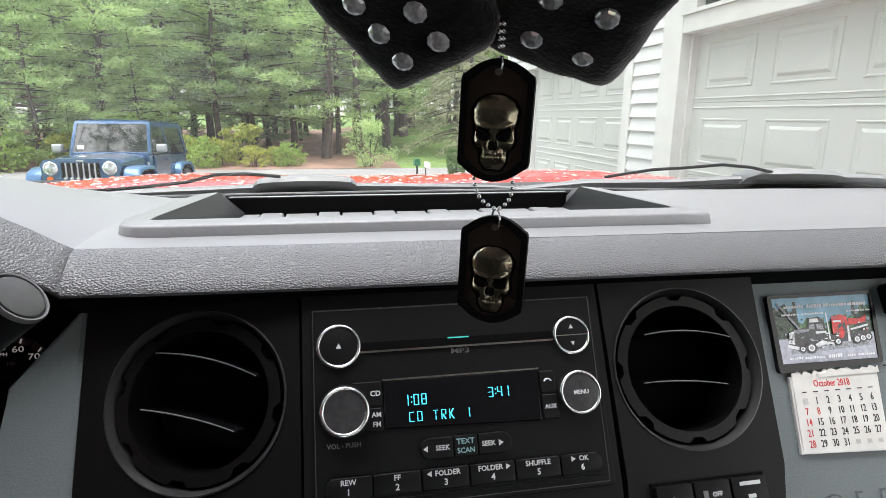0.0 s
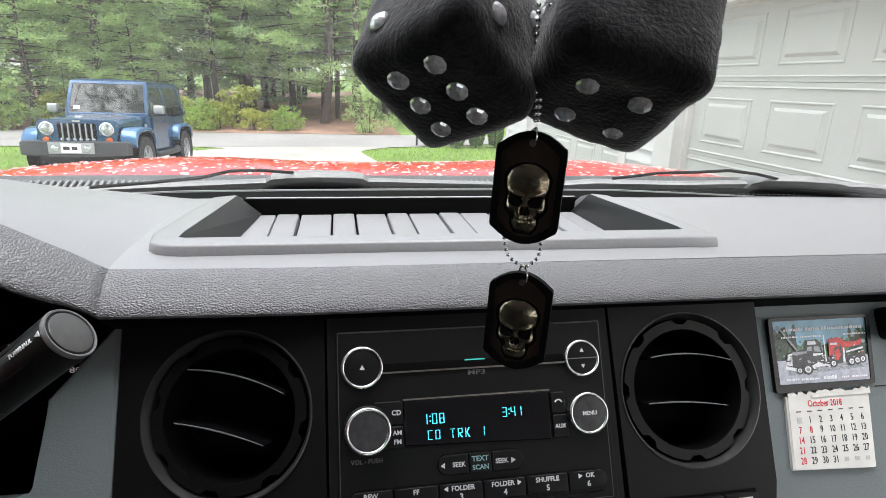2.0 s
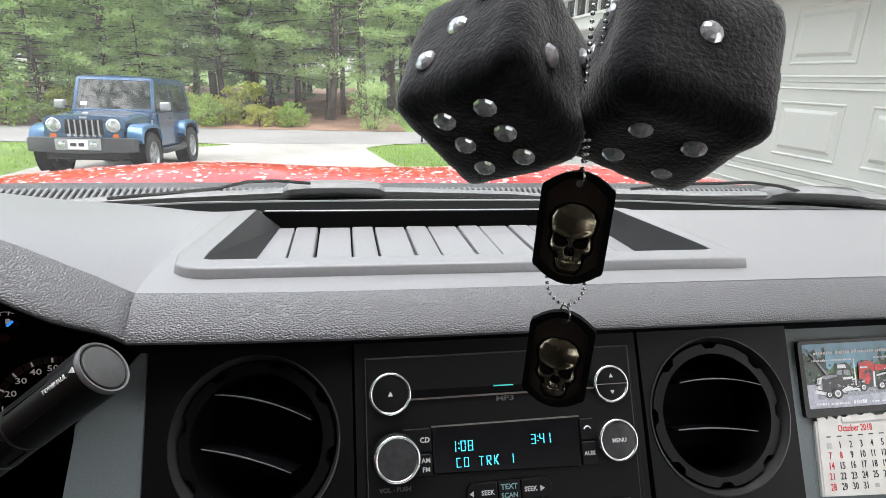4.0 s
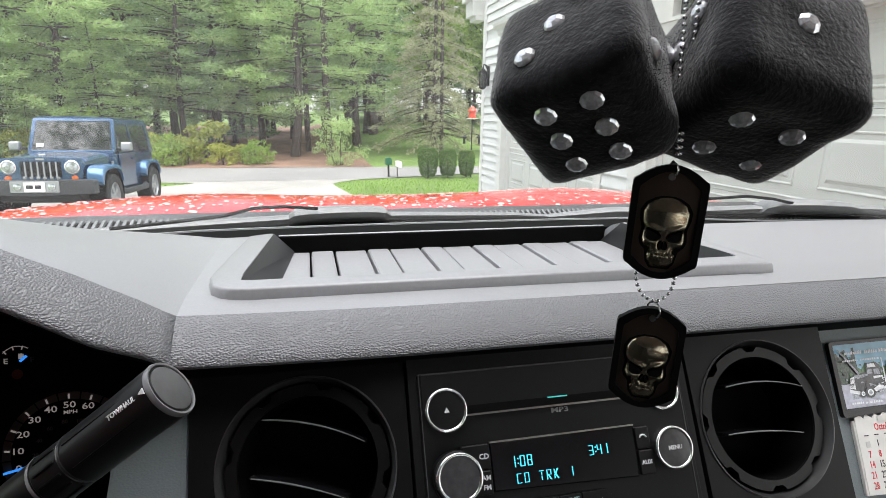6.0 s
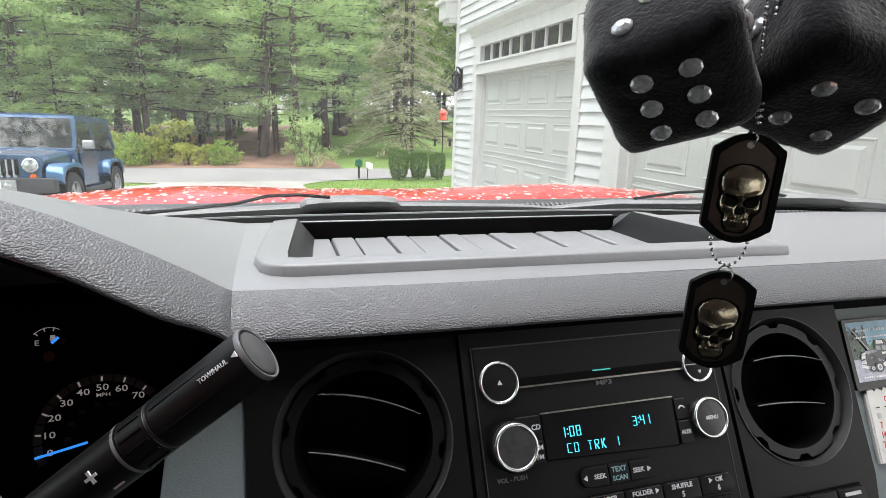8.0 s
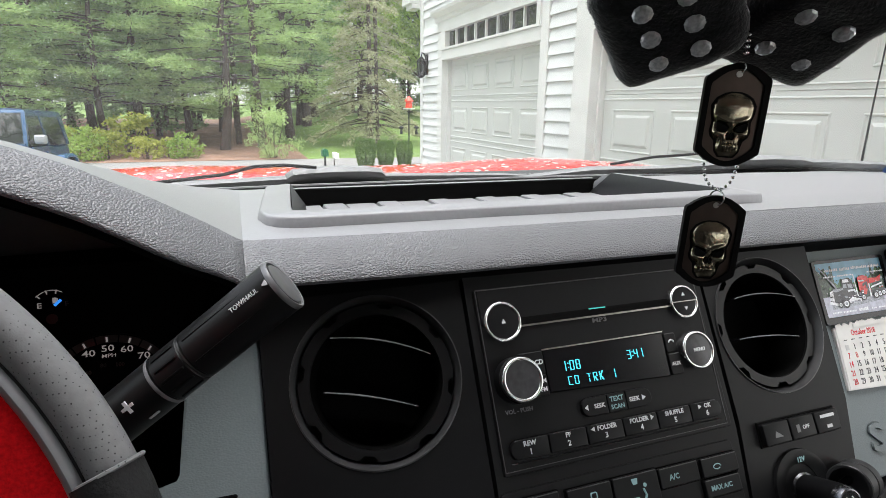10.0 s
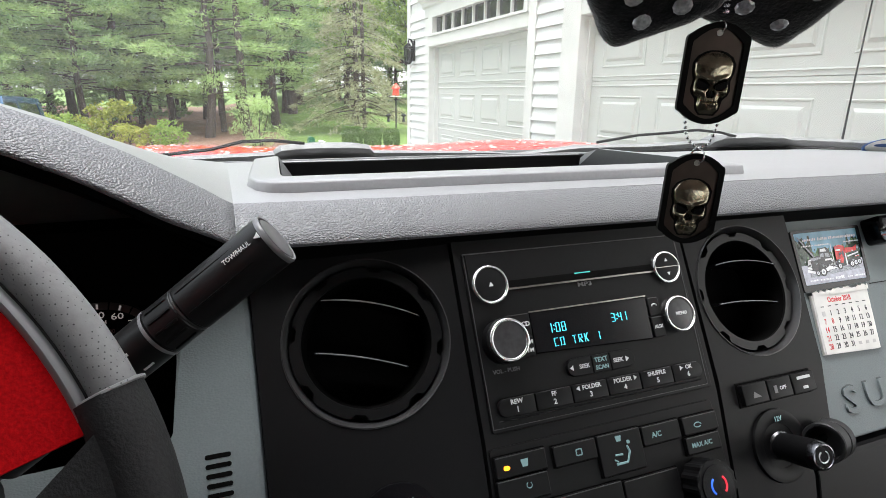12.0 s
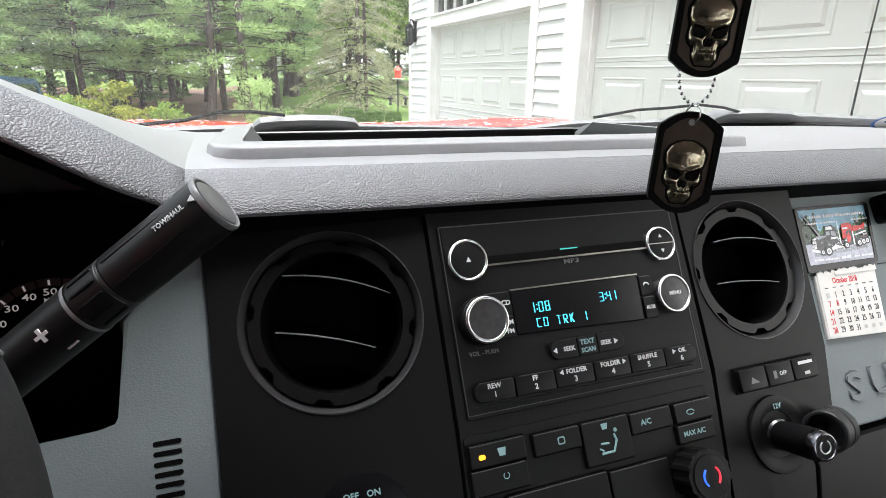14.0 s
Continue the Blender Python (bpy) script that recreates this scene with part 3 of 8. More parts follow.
part("defroster_strip", loft([[(x, 0.6695 - back_shift(x), 1.452), (x, 0.6695 - back_shift(x), 1.4860), (x, max(strip_y(x), 0.672 - back_shift(x)), 1.4780), (x, max(strip_y(x), 0.672 - back_shift(x)), 1.45)] for x in strip_x]), DEEP, dash, "black strip along the foot of the windscreen")
part("strip_edge", loft([[(x, max(strip_y(x), 0.672 - back_shift(x)) + d, 1.4770 + e) for d, e in ((0.0005, 0), (0.001, 0.0028), (0.003, 0.0030), (0.004, 0.001))] for x in strip_x], closed=False), TRAY, dash, "pale edge of the black strip", smooth=True)

# lower body behind the panels
part("dash_body", loft([[(-0.60, 0.55, 1.05), (0.86, 0.55, 1.05), (0.86, 0.84, 1.05), (-0.60, 0.84, 1.05)], [(-0.60, 0.56, 1.44), (0.86, 0.56, 1.44), (0.86, 0.79, 1.44), (-0.60, 0.79, 1.44)]]), DEEP, dash)


def panel_with_hole(x0, x1, y0, y1, cx, cy, r, z0, z1, taper=0.0, n=64):
    """A flat panel, narrower towards its foot on one side, with a round opening."""
    outer, inner = [], []
    corners = [math.atan2(y - cy, x - cx) % (2 * math.pi) for x in (x0, x1) for y in (y0, y1)]
    for a in sorted([2 * math.pi * (i + 0.37) / n for i in range(n)] + corners):
        dx, dy = math.cos(a), math.sin(a)
        k = min(((x1 if dx > 0 else x0) - cx) / dx if abs(dx) > 1e-9 else 9, ((y1 if dy > 0 else y0) - cy) / dy if abs(dy) > 1e-9 else 9)
        px, py = cx + dx * k, cy + dy * k
        if px > cx:
            px -= taper * (y1 - py) / (y1 - y0)
        outer.append((px, py))
        inner.append((cx + r * dx, cy + r * dy))
    return ring_plate(outer, inner, z0, z1)


LV, RV, VR = (-0.0985, -0.0682), (0.2499, -0.0718), 0.0588
part("left_panel", join(panel_with_hole(-0.1740, -0.0305, -0.150, 0.004, *LV, VR, -0.02, 0.0), prism([(-0.1740, -0.30), (-0.034, -0.30), (-0.0305, -0.15), (-0.1740, -0.15)], -0.02, 0.0)), BLACK, dash, "matt black vent panel", M=LEFT)
part("centre_panel", prism([(-0.0285, 0.004), (0.1855, 0.004), (0.1835, -0.15), (0.168, -0.30), (-0.034, -0.30), (-0.0285, -0.15)], -0.022, -0.0005), BLACK, dash, "matt black centre stack panel", M=FACE)
part("right_panel", join(panel_with_hole(0.1875, 0.3185, -0.145, 0.004, *RV, VR, -0.02, 0.0, 0.008), prism([(0.170, -0.30), (0.276, -0.30), (0.3105, -0.145), (0.1875, -0.145)], -0.02, 0.0)), BLACK, dash, "matt black vent panel", M=FACE)
# black strip painted as the shade in the gap under the roll
part("pad_shadow_gap", box(-0.03, 0.32, 0.004, 0.011, -0.03, -0.004), DEEP, dash, M=FACE)
part("passenger_panel", prism([(0.303, 0.01), (0.86, 0.01), (0.86, -0.235), (0.250, -0.235), (0.272, -0.165), (0.301, -0.125)], -0.02, 0.0, 0.002), SLATE, dash, "slate grey grained passenger panel", M=SIDE)
part("glove_box", prism([(0.245, -0.240), (0.86, -0.240), (0.86, -0.34), (0.235, -0.34)], -0.02, 0.004, 0.006), BLACK, dash, "black lower passenger panel", M=SIDE)
# same black strip of shade above the passenger panel
part("panel_shadow_gap", box(0.312, 0.86, 0.004, 0.020, -0.03, -0.006), DEEP, dash, M=SIDE)
part("panel_lip", box(0.440, 0.80, -0.0955, -0.0945, -0.001, 0.0006), BLACK, dash, M=SIDE)
part("column_panel", prism([(-0.2245, -0.050), (-0.1758, 0.004), (-0.1758, -0.30), (-0.42, -0.30), (-0.42, -0.1180), (-0.240, -0.1160), (-0.2290, -0.1135), (-0.2260, -0.1080)], -0.02, -0.003, 0.0035), SLATE, dash, "slate grey panel beside the steering column", M=LEFT)
edge_run = [(-0.42, -0.1178), (-0.240, -0.1158), (-0.2290, -0.1133), (-0.2262, -0.1080), (-0.2247, -0.0502), (-0.1758, 0.0038)]
part("column_ledge", loft([[(x, y, -0.0045), (x + 0.0012, y - 0.0012, -0.008), (x + 0.002, y - 0.002, -0.050)] for x, y in edge_run], closed=False), SLATE, dash, "rounded ledge of the column opening", True, LEFT, 60)
for i in range(12):
    part("vent_slot", prism(round_rect(-0.2115, -0.1955, -0.1275 - i * 0.0060, -0.1245 - i * 0.0060, 0.0012, 2), -0.0040, -0.0026), DEEP, dash, M=LEFT)
for ch, x, w in (("S", 0.361, 1.30), ("U", 0.397, 1.30)):
    # a darker copy set slightly higher paints shade along the raised letter
    writing("letter_groove", ch, 0.0345, SLATE_DK, dash, at(x, -0.2008, 0.0, 0, SIDE), 0.0004, "darker offset copy that shades the letter's upper edge", squeeze=w)
    writing("embossed_letter", ch, 0.0335, SLATE, dash, at(x, -0.2020, 0.0, 0, SIDE), 0.0022, "embossed slate letter", squeeze=w)
part("cluster_wall", box(-0.186, -0.176, 0.410, 0.52, 1.26, 1.462), DEEP, dash, "black side of the gauge recess")
part("cluster_floor", box(-0.60, -0.17, 0.34, 0.52, 1.255, 1.265), DEEP, dash)
part("cluster_roof", loft([[(x, 0.410, 1.442 + rise(x)), (x, 0.410, 1.446 + rise(x)), (x, 0.54, 1.446 + rise(x) * 0.9), (x, 0.54, 1.442 + rise(x) * 0.9)] for x in np.linspace(-0.66, -0.17, 25)]), DEEP, dash)


# ---- air vents ----
def air_vent(cx, cy, tilt, base, slats):
    v = thing("air_vent", base @ Vector((cx, cy, 0)), "round black plastic dashboard air vent with two slats", "air vent", "dashboard air vents")
    M = at(cx, cy, base=base)
    part("bezel_ring", lathe([(0.0594, 0.0), (0.0592, 0.0010), (0.0584, 0.0012), (0.0566, -0.0030), (0.0552, -0.0085), (0.0550, -0.014)], 72), RING, v, "dark grey bevelled outer ring", True, M)
    # the drum's front ring, with notches in its outer edge
    outer, inner = [], []
    for k in range(96):
        a = 2 * math.pi * k / 96 + radians(tilt)
        ro = 0.0502 if k % 12 in (0, 1, 2) else 0.0540
        outer.append((ro * math.cos(a), ro * math.sin(a)))
        inner.append((0.0462 * math.cos(a), 0.0462 * math.sin(a)))
    part("drum_ring", ring_plate(outer, inner, -0.012, -0.0042), DRUM, v, "black notched drum ring", M=M)
    part("socket", lathe([(0.0552, -0.0125), (0.0466, -0.0125), (0.0460, -0.006), (0.0440, -0.045), (0.0, -0.045)], 48), DEEP, v, "deep black socket", True, M)
    T = M @ pose(0, 0, 0, 0, 0, tilt)
    for y, xa, xb, bow in slats:
        rows = []
        mid, half = (xa + xb) / 2, (xb - xa) / 2
        arc = lambda x: y + bow * (1 - ((x - mid) / half) ** 2)
        for x in np.linspace(xa, xb, 15):
            yy = arc(x)
            rows.append([(x, yy + 0.0004, -0.0012), (x, yy + 0.0012, -0.0040), (x, yy + 0.0012, -0.030), (x, yy - 0.0012, -0.030), (x, yy - 0.0012, -0.0040), (x, yy - 0.0005, -0.0012)])
        s_ = part("slat", loft(rows), GLOSS, v, smooth=True, M=T)
        # gloss highlight on the slat's front edge, laid on as a pale line
        xs_ = np.linspace(xa + 0.001, xb - 0.001, 17)
        part("slat_edge", tube([(x, arc(x), -0.0012) for x in xs_], [0.00062 - 0.00032 * abs(i - 6) / 10 for i in range(17)], 6), SLAT_EDGE, s_, "pale line painted as the front edge's highlight", True, T)
    return v


air_vent(*LV, -17, LEFT, ((0.0232, -0.0380, 0.0343, 0.0042), (-0.0135, -0.0350, 0.0310, 0.0020)))
air_vent(*RV, -4.7, FACE, ((0.0225, -0.0330, 0.0385, 0.0042), (-0.0125, -0.0370, 0.0315, 0.0020)))

# ---- radio ----
radio = thing("car_radio", FACE @ Vector((0.078, -0.146, 0)), "black car radio with lit cyan display and chrome knobs", "car radio")
RW = prism(round_rect(-0.0225, 0.1785, -0.146, -0.0155, 0.002, 3), -0.003, 0.0012, 0.0006)
part("faceplate", RW, BLACK, radio, "matt black faceplate", M=FACE)
part("upper_plate", prism(round_rect(-0.0205, 0.1765, -0.0425, -0.0165, 0.001, 2), 0.0010, 0.0022, 0.0005), BLACK, radio, M=FACE)
part("edge_line", ring_plate([(-0.0215, -0.1435), (0.1745, -0.1435), (0.1778, -0.0158), (-0.0215, -0.0158)], [(-0.0210, -0.1430), (0.1740, -0.1430), (0.1772, -0.0164), (-0.0210, -0.0164)], 0.0010, 0.0015), EDGE, radio, "thin grey edge line", M=FACE)
part("preset_ledge", loft([[(-0.016, -0.1394, 0.001), (-0.016, -0.1386, 0.0018), (-0.016, -0.1382, 0.001)], [(0.169, -0.1394, 0.001), (0.169, -0.1386, 0.0018), (0.169, -0.1382, 0.001)]]), EDGE, radio, "pale ledge under the presets", M=FACE)
part("disc_slot", prism(round_rect(0.010, 0.146, -0.0445, -0.0395, 0.0006, 2), 0.0014, 0.0026), DEEP, radio, "black disc slot", M=FACE)
part("slot_lip", prism(round_rect(0.008, 0.148, -0.0463, -0.0451, 0.0004, 2), 0.0014, 0.0029), STEEL, radio, "bright lip under the disc slot", M=FACE)
# a glint in the slot, painted as a faintly glowing bar
part("slot_glint", box(0.070, 0.085, -0.0402, -0.0393, 0.0020, 0.0028), GREEN_MARK, radio, "small glowing bar painted as a green glint", M=FACE)
writing("lettering", "MP3", 0.0048, DIM_INK, radio, at(0.0785, -0.0490, 0.0012), squeeze=1.6)


def round_button(x, y, r, rim, h, name, label, face=BLACK):
    M = at(x, y)
    b = part(name, lathe([(r, 0.0), (r, h - rim * 0.5)] + [(r - rim / 2 + rim / 2 * math.cos(a), h - rim * 0.5 + rim * 0.55 * math.sin(a)) for a in np.linspace(0.25, 2.95, 9)] + [(r - rim, h - 0.0010)], 56), CHROME, radio, label, True, M)
    part("button_face", lathe([(r - rim, h - 0.0008), (r * 0.5, h - 0.0001), (0, h + 0.0001)], 40), face, b, "black button face", True, M)
    return b


e = round_button(-0.0045, -0.0410, 0.0148, 0.0025, 0.0052, "eject_button", "chrome-rimmed eject button")
part("mark", moved(prism([(-0.0018, -0.0016), (0.0018, -0.0016), (0, 0.0018)], 0, 0.0003), pose(0, 0, 0.0052)), WHITE_INK, e, M=at(-0.0045, -0.041))
e = round_button(0.1600, -0.0435, 0.0138, 0.0023, 0.0052, "seek_rocker", "chrome-rimmed up and down button")
part("divider", moved(box(-0.0125, 0.0125, -0.0003, 0.0003, 0, 0.0004), pose(0, 0, 0.0050)), STEEL, e, M=at(0.16, -0.0435))
part("mark", moved(prism([(-0.0016, 0.0046), (0.0016, 0.0046), (0, 0.0074)], 0, 0.0003), pose(0, 0, 0.0052)), WHITE_INK, e, M=at(0.16, -0.0435))
part("mark", moved(prism([(-0.0016, -0.0046), (0, -0.0074), (0.0016, -0.0046)], 0, 0.0003), pose(0, 0, 0.0052)), WHITE_INK, e, M=at(0.16, -0.0435))
KN = mat("volume_knob_face", (0.031, 0.031, 0.033), 0.36, vary=0.45, scale=160)
knob = part("volume_knob", lathe([(0.0155, 0.0), (0.0160, 0.004), (0.0156, 0.0128)] + [(0.0143 + 0.0015 * math.cos(a), 0.0136 + 0.0015 * math.sin(a)) for a in np.linspace(0.1, 3.0, 9)] + [(0.0128, 0.0138)], 56), CHROME, radio, "chrome-rimmed volume knob", True, at(-0.0020, -0.0835))
part("knob_side", lathe([(0.0165, 0.0005), (0.0166, 0.0105), (0.0158, 0.0110)], 40), BLACK, knob, "black knob side", True, at(-0.0020, -0.0835))
part("knob_face", lathe([(0.0135, 0.0144), (0.008, 0.0140), (0, 0.0138)], 40), KN, knob, "dished grey knob face", True, at(-0.0020, -0.0835))
e = round_button(0.1600, -0.0835, 0.0151, 0.0024, 0.0075, "menu_button", "chrome-rimmed menu button", KN)
writing("lettering", "MENU", 0.0040, WHITE_INK, e, at(0.1600, -0.0835, 0.0078))
disp = part("display", prism([(0.0235, -0.0655), (0.1325, -0.0655), (0.1310, -0.1000), (0.0235, -0.0965)], 0.0008, 0.0026, 0.0008), GLOSS, radio, "glossy black display window", M=FACE)
part("display_edge", box(0.0235, 0.1325, -0.0656, -0.0646, 0.0012, 0.0030), STEEL, radio, "bright upper edge of the display", M=FACE)
SEG = {"0": "abcdef", "1": "bc", "2": "abged", "3": "abgcd", "4": "fgbc", "7": "abc", "8": "abcdefg", "C": "adef", "D": "abcdef", "T": "aim", "R": "efabgy", "K": "efuy", ":": ":", " ": ""}


def segments(text, x, y, h, w, gap):
    """Digits and letters of lit bars."""
    t = h * 0.12
    for ch in text:
        bars = {"a": (0, w, h - t, h), "d": (0, w, 0, t), "g": (0, w, h / 2 - t / 2, h / 2 + t / 2), "f": (0, t, h / 2, h), "e": (0, t, 0, h / 2), "b": (w - t, w, h / 2, h), "c": (w - t, w, 0, h / 2), "i": (w / 2 - t / 2, w / 2 + t / 2, h / 2, h - t), "m": (w / 2 - t / 2, w / 2 + t / 2, 0, h / 2 - t / 3), "x": (w * 0.7, w * 0.7 + t, 0, h / 2)}
        if ch == ":":
            b = join(box(x, x + t, y + h * 0.25, y + h * 0.25 + t, 0.0026, 0.0030), box(x, x + t, y + h * 0.68, y + h * 0.68 + t, 0.0026, 0.0030))
            part("lit_digit", b, CYAN, disp, M=FACE)
            x += t + gap * 0.6
            continue
        pieces = []
        for s in SEG[ch]:
            if s in "uy":
                y0_, y1_ = (h / 2, h) if s == "u" else (0.0, h / 2)
                q = [(w * 0.30, h / 2), (w, y1_ if s == "u" else y0_)]
                d_ = t * 0.7
                pieces.append(prism([(x + q[0][0] - d_, y + q[0][1]), (x + q[0][0] + d_, y + q[0][1]), (x + q[1][0], y + q[1][1]), (x + q[1][0] - 2 * d_, y + q[1][1])], 0.0026, 0.0030))
                continue
            a0, a1, b0, b1 = bars[s]
            pieces.append(box(x + a0 + 0.0001, x + a1 - 0.0001, y + b0 + 0.0002, y + b1 - 0.0002, 0.0026, 0.0030))
        if pieces:
            part("lit_digit", join(*pieces), CYAN, disp, M=FACE @ Matrix.Shear("XZ", 4, (0, 0)))
        x += w + gap


segments("1:08", 0.0365, -0.0830, 0.0074, 0.0038, 0.0014)
segments("3:41", 0.0950, -0.0820, 0.0070, 0.0036, 0.0012)
segments("CD TRK 1", 0.0398, -0.0935, 0.0066, 0.0036, 0.0018)
for x0, x1, y0, y1, t, s in ((0.0030, 0.0225, -0.0815, -0.0655, "CD", 0.0048), (0.0030, 0.0225, -0.0975, -0.0825, "AM", 0.0042), (0.1325, 0.1435, -0.0820, -0.0670, "", 0), (0.1325, 0.1440, -0.0995, -0.0830, "AUX", 0.0040)):
    b = part("side_button", prism(round_rect(x0, x1, y0, y1, 0.001, 2), 0.0008, 0.0034, 0.0006), BLACK, radio, "black radio side button", M=FACE)
    if t == "AM":
        writing("lettering", "AM", 0.0044, WHITE_INK, b, at((x0 + x1) / 2 + 0.0058, y1 - 0.0045, 0.0034))
        writing("lettering", "FM", 0.0044, WHITE_INK, b, at((x0 + x1) / 2 + 0.0058, y0 + 0.0045, 0.0034))
    elif t:
        writing("lettering", t, s, WHITE_INK, b, at((x0 + x1) / 2 + (0.0056 if t == "CD" else 0), (y0 + y1) / 2, 0.0034))
    else:
        part("phone_mark", moved(tube([(-0.0026, -0.0008, 0), (-0.0015, 0.0006, 0), (0, 0.001, 0), (0.0015, 0.0006, 0), (0.0026, -0.0008, 0)], 0.0006, 6), pose(0, 0, 0.0036)), WHITE_INK, b, M=at((x0 + x1) / 2, (y0 + y1) / 2 + 0.001))
    # thin grey strip painted as the button's upper highlight
    part("edge_highlight", box(x0 + 0.001, x1 - 0.001, y1 - 0.0007, y1 - 0.0001, 0.0030, 0.0036), EDGE, b, M=FACE)
writing("lettering", "VOL - PUSH", 0.0042, DIM_INK, radio, at(-0.0030, -0.1045, 0.0012))
for x0, x1, t in ((0.0455, 0.0675, "SEEK"), (0.0680, 0.0840, "TEXT"), (0.0845, 0.1075, "SEEK")):
    if t == "TEXT":
        o = round_rect(x0, x1, -0.1180, -0.1045, 0.0008, 3)
    elif x0 < 0.06:
        o = [(x1, -0.1180), (x1, -0.1045)] + [(x0 + 0.0067 - 0.0067 * math.sin(a), -0.11125 + 0.0067 * math.cos(a)) for a in np.linspace(0, math.pi, 9)]
    else:
        o = [(x0, -0.1045), (x0, -0.1180)] + [(x1 - 0.0067 + 0.0067 * math.sin(a), -0.11125 - 0.0067 * math.cos(a)) for a in np.linspace(0, math.pi, 9)]
    b = part("seek_button", prism(o, 0.0008, 0.0042, 0.0007), BLACK, radio, "black rounded seek button", M=FACE)
    if t == "TEXT":
        writing("lettering", "TEXT", 0.0050, CYAN_DIM, b, at(0.0760, -0.1085, 0.0042))
        writing("lettering", "SCAN", 0.0046, CYAN_DIM, b, at(0.0760, -0.1142, 0.0042))
    else:
        left = x0 < 0.06
        writing("lettering", t, 0.0044, WHITE_INK, b, at(0.0605 if left else 0.0915, -0.1113, 0.0042))
        s = -1 if left else 1
        part("mark", prism([(0.0505, -0.1133), (0.0505, -0.1093), (0.0475, -0.1113)] if left else [(0.0985, -0.1133), (0.1018, -0.1113), (0.0985, -0.1093)], 0.0040, 0.0044), WHITE_INK, b, M=FACE)
edges = (-0.0165, 0.0140, 0.0452, 0.0768, 0.1080, 0.1397, 0.1700)
for i, (up, low) in enumerate((("REW", "1"), ("FF", "2"), ("FOLDER", "3"), ("FOLDER", "4"), ("SHUFFLE", "5"), ("OK", "6"))):
    x0, x1 = edges[i] + 0.0004, edges[i + 1] - 0.0004
    o = round_rect(x0, x1, -0.1365, -0.1235, 0.0010, 3)
    if i == 0:
        o = [(x1, -0.1365), (x1, -0.1235)] + [(x0 + 0.0065 - 0.0065 * math.sin(a), -0.1300 + 0.0065 * math.cos(a)) for a in np.linspace(0, math.pi, 9)]
    if i == 5:
        o = [(x0, -0.1235), (x0, -0.1365)] + [(x1 - 0.0065 + 0.0065 * math.sin(a), -0.1300 - 0.0065 * math.cos(a)) for a in np.linspace(0, math.pi, 9)]
    b = part("preset_button", prism(o, 0.0008, 0.0046, 0.0009), BLACK, radio, "black preset button", True, FACE)
    # the preset's top highlight, painted as a grey strip
    part("edge_highlight", box(x0 + 0.004, x1 - 0.004 if i == 5 else x1 - 0.0008, -0.12405, -0.1236, 0.0034, 0.0044), EDGE, b, M=FACE)
    mid = (x0 + x1) / 2
    writing("lettering", up, 0.0046, WHITE_INK, b, at(mid + (0.0014 if i in (2, 5) else -0.0014 if i == 3 else 0), -0.1266, 0.0047))
    writing("lettering", low, 0.0054, WHITE_INK, b, at(mid, -0.1322, 0.0047))
    if i == 2:
        part("mark", prism([(mid - 0.0092, -0.1283), (mid - 0.0092, -0.1247), (mid - 0.0122, -0.1265)], 0.0044, 0.0049), WHITE_INK, b, M=FACE)
    if i == 3:
        part("mark", prism([(mid + 0.0092, -0.1247), (mid + 0.0092, -0.1283), (mid + 0.0122, -0.1265)], 0.0044, 0.0049), WHITE_INK, b, M=FACE)
    if i == 5:
        part("mark", prism([(mid - 0.0075, -0.1247), (mid - 0.0075, -0.1283), (mid - 0.0045, -0.1265)], 0.0044, 0.0049), WHITE_INK, b, M=FACE)

# ---- climate controls ----
hvac = thing("climate_panel", FACE @ Vector((0.07, -0.24, 0)), "black climate control panel with buttons and knobs", "climate control")
part("faceplate", prism(round_rect(-0.0275, 0.1735, -0.262, -0.1555, 0.003, 3), -0.002, 0.0008, 0.0005), BLACK, hvac, M=FACE)


def hvac_button(x0, x1, y0, y1):
    b = part("climate_button", prism(round_rect(x0, x1, y0, y1, 0.0012, 2), 0.0004, 0.0038, 0.0008), BLACK, hvac, "black climate button", M=FACE)
    # a grey strip and a black rim paint the button's highlight and shadow
    part("edge_highlight", box(x0 + 0.001, x1 - 0.001, y1 - 0.0009, y1 - 0.0003, 0.0032, 0.0040), EDGE, b, M=FACE)
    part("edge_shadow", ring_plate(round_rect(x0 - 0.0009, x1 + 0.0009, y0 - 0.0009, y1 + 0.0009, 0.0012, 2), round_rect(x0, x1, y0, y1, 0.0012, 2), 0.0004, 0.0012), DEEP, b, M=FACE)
    return b


b = hvac_button(-0.0260, 0.0140, -0.1755, -0.1610)
part("indicator", prism(round_rect(-0.0200, -0.0155, -0.1705, -0.1675, 0.0012, 3), 0.0036, 0.0042), AMBER, b, "glowing amber lamp", M=FACE)
part("defrost_mark", prism([(-0.0065, -0.1655), (-0.0005, -0.1655), (-0.0015, -0.1705), (-0.0055, -0.1705)], 0.0036, 0.0041), CYAN_DIM, b, M=FACE)
b = hvac_button(-0.0270, 0.0130, -0.1925, -0.1765)
part("power_mark", moved(tube([(0.002 * math.sin(a), 0.002 * math.cos(a), 0) for a in np.linspace(0.6, 5.7, 11)], 0.0003, 5), pose(-0.003, -0.183, 0.0040)), CYAN_DIM, b, M=FACE)
b = hvac_button(0.0200, 0.0560, -0.1770, -0.1625)
part("rear_mark", ring_plate(round_rect(0.0380, 0.0435, -0.1725, -0.1675, 0.0012, 3), round_rect(0.0388, 0.0427, -0.1717, -0.1683, 0.0008, 3), 0.0036, 0.0041), CYAN_DIM, b, M=FACE)
b = hvac_button(0.0575, 0.0965, -0.1920, -0.1625)
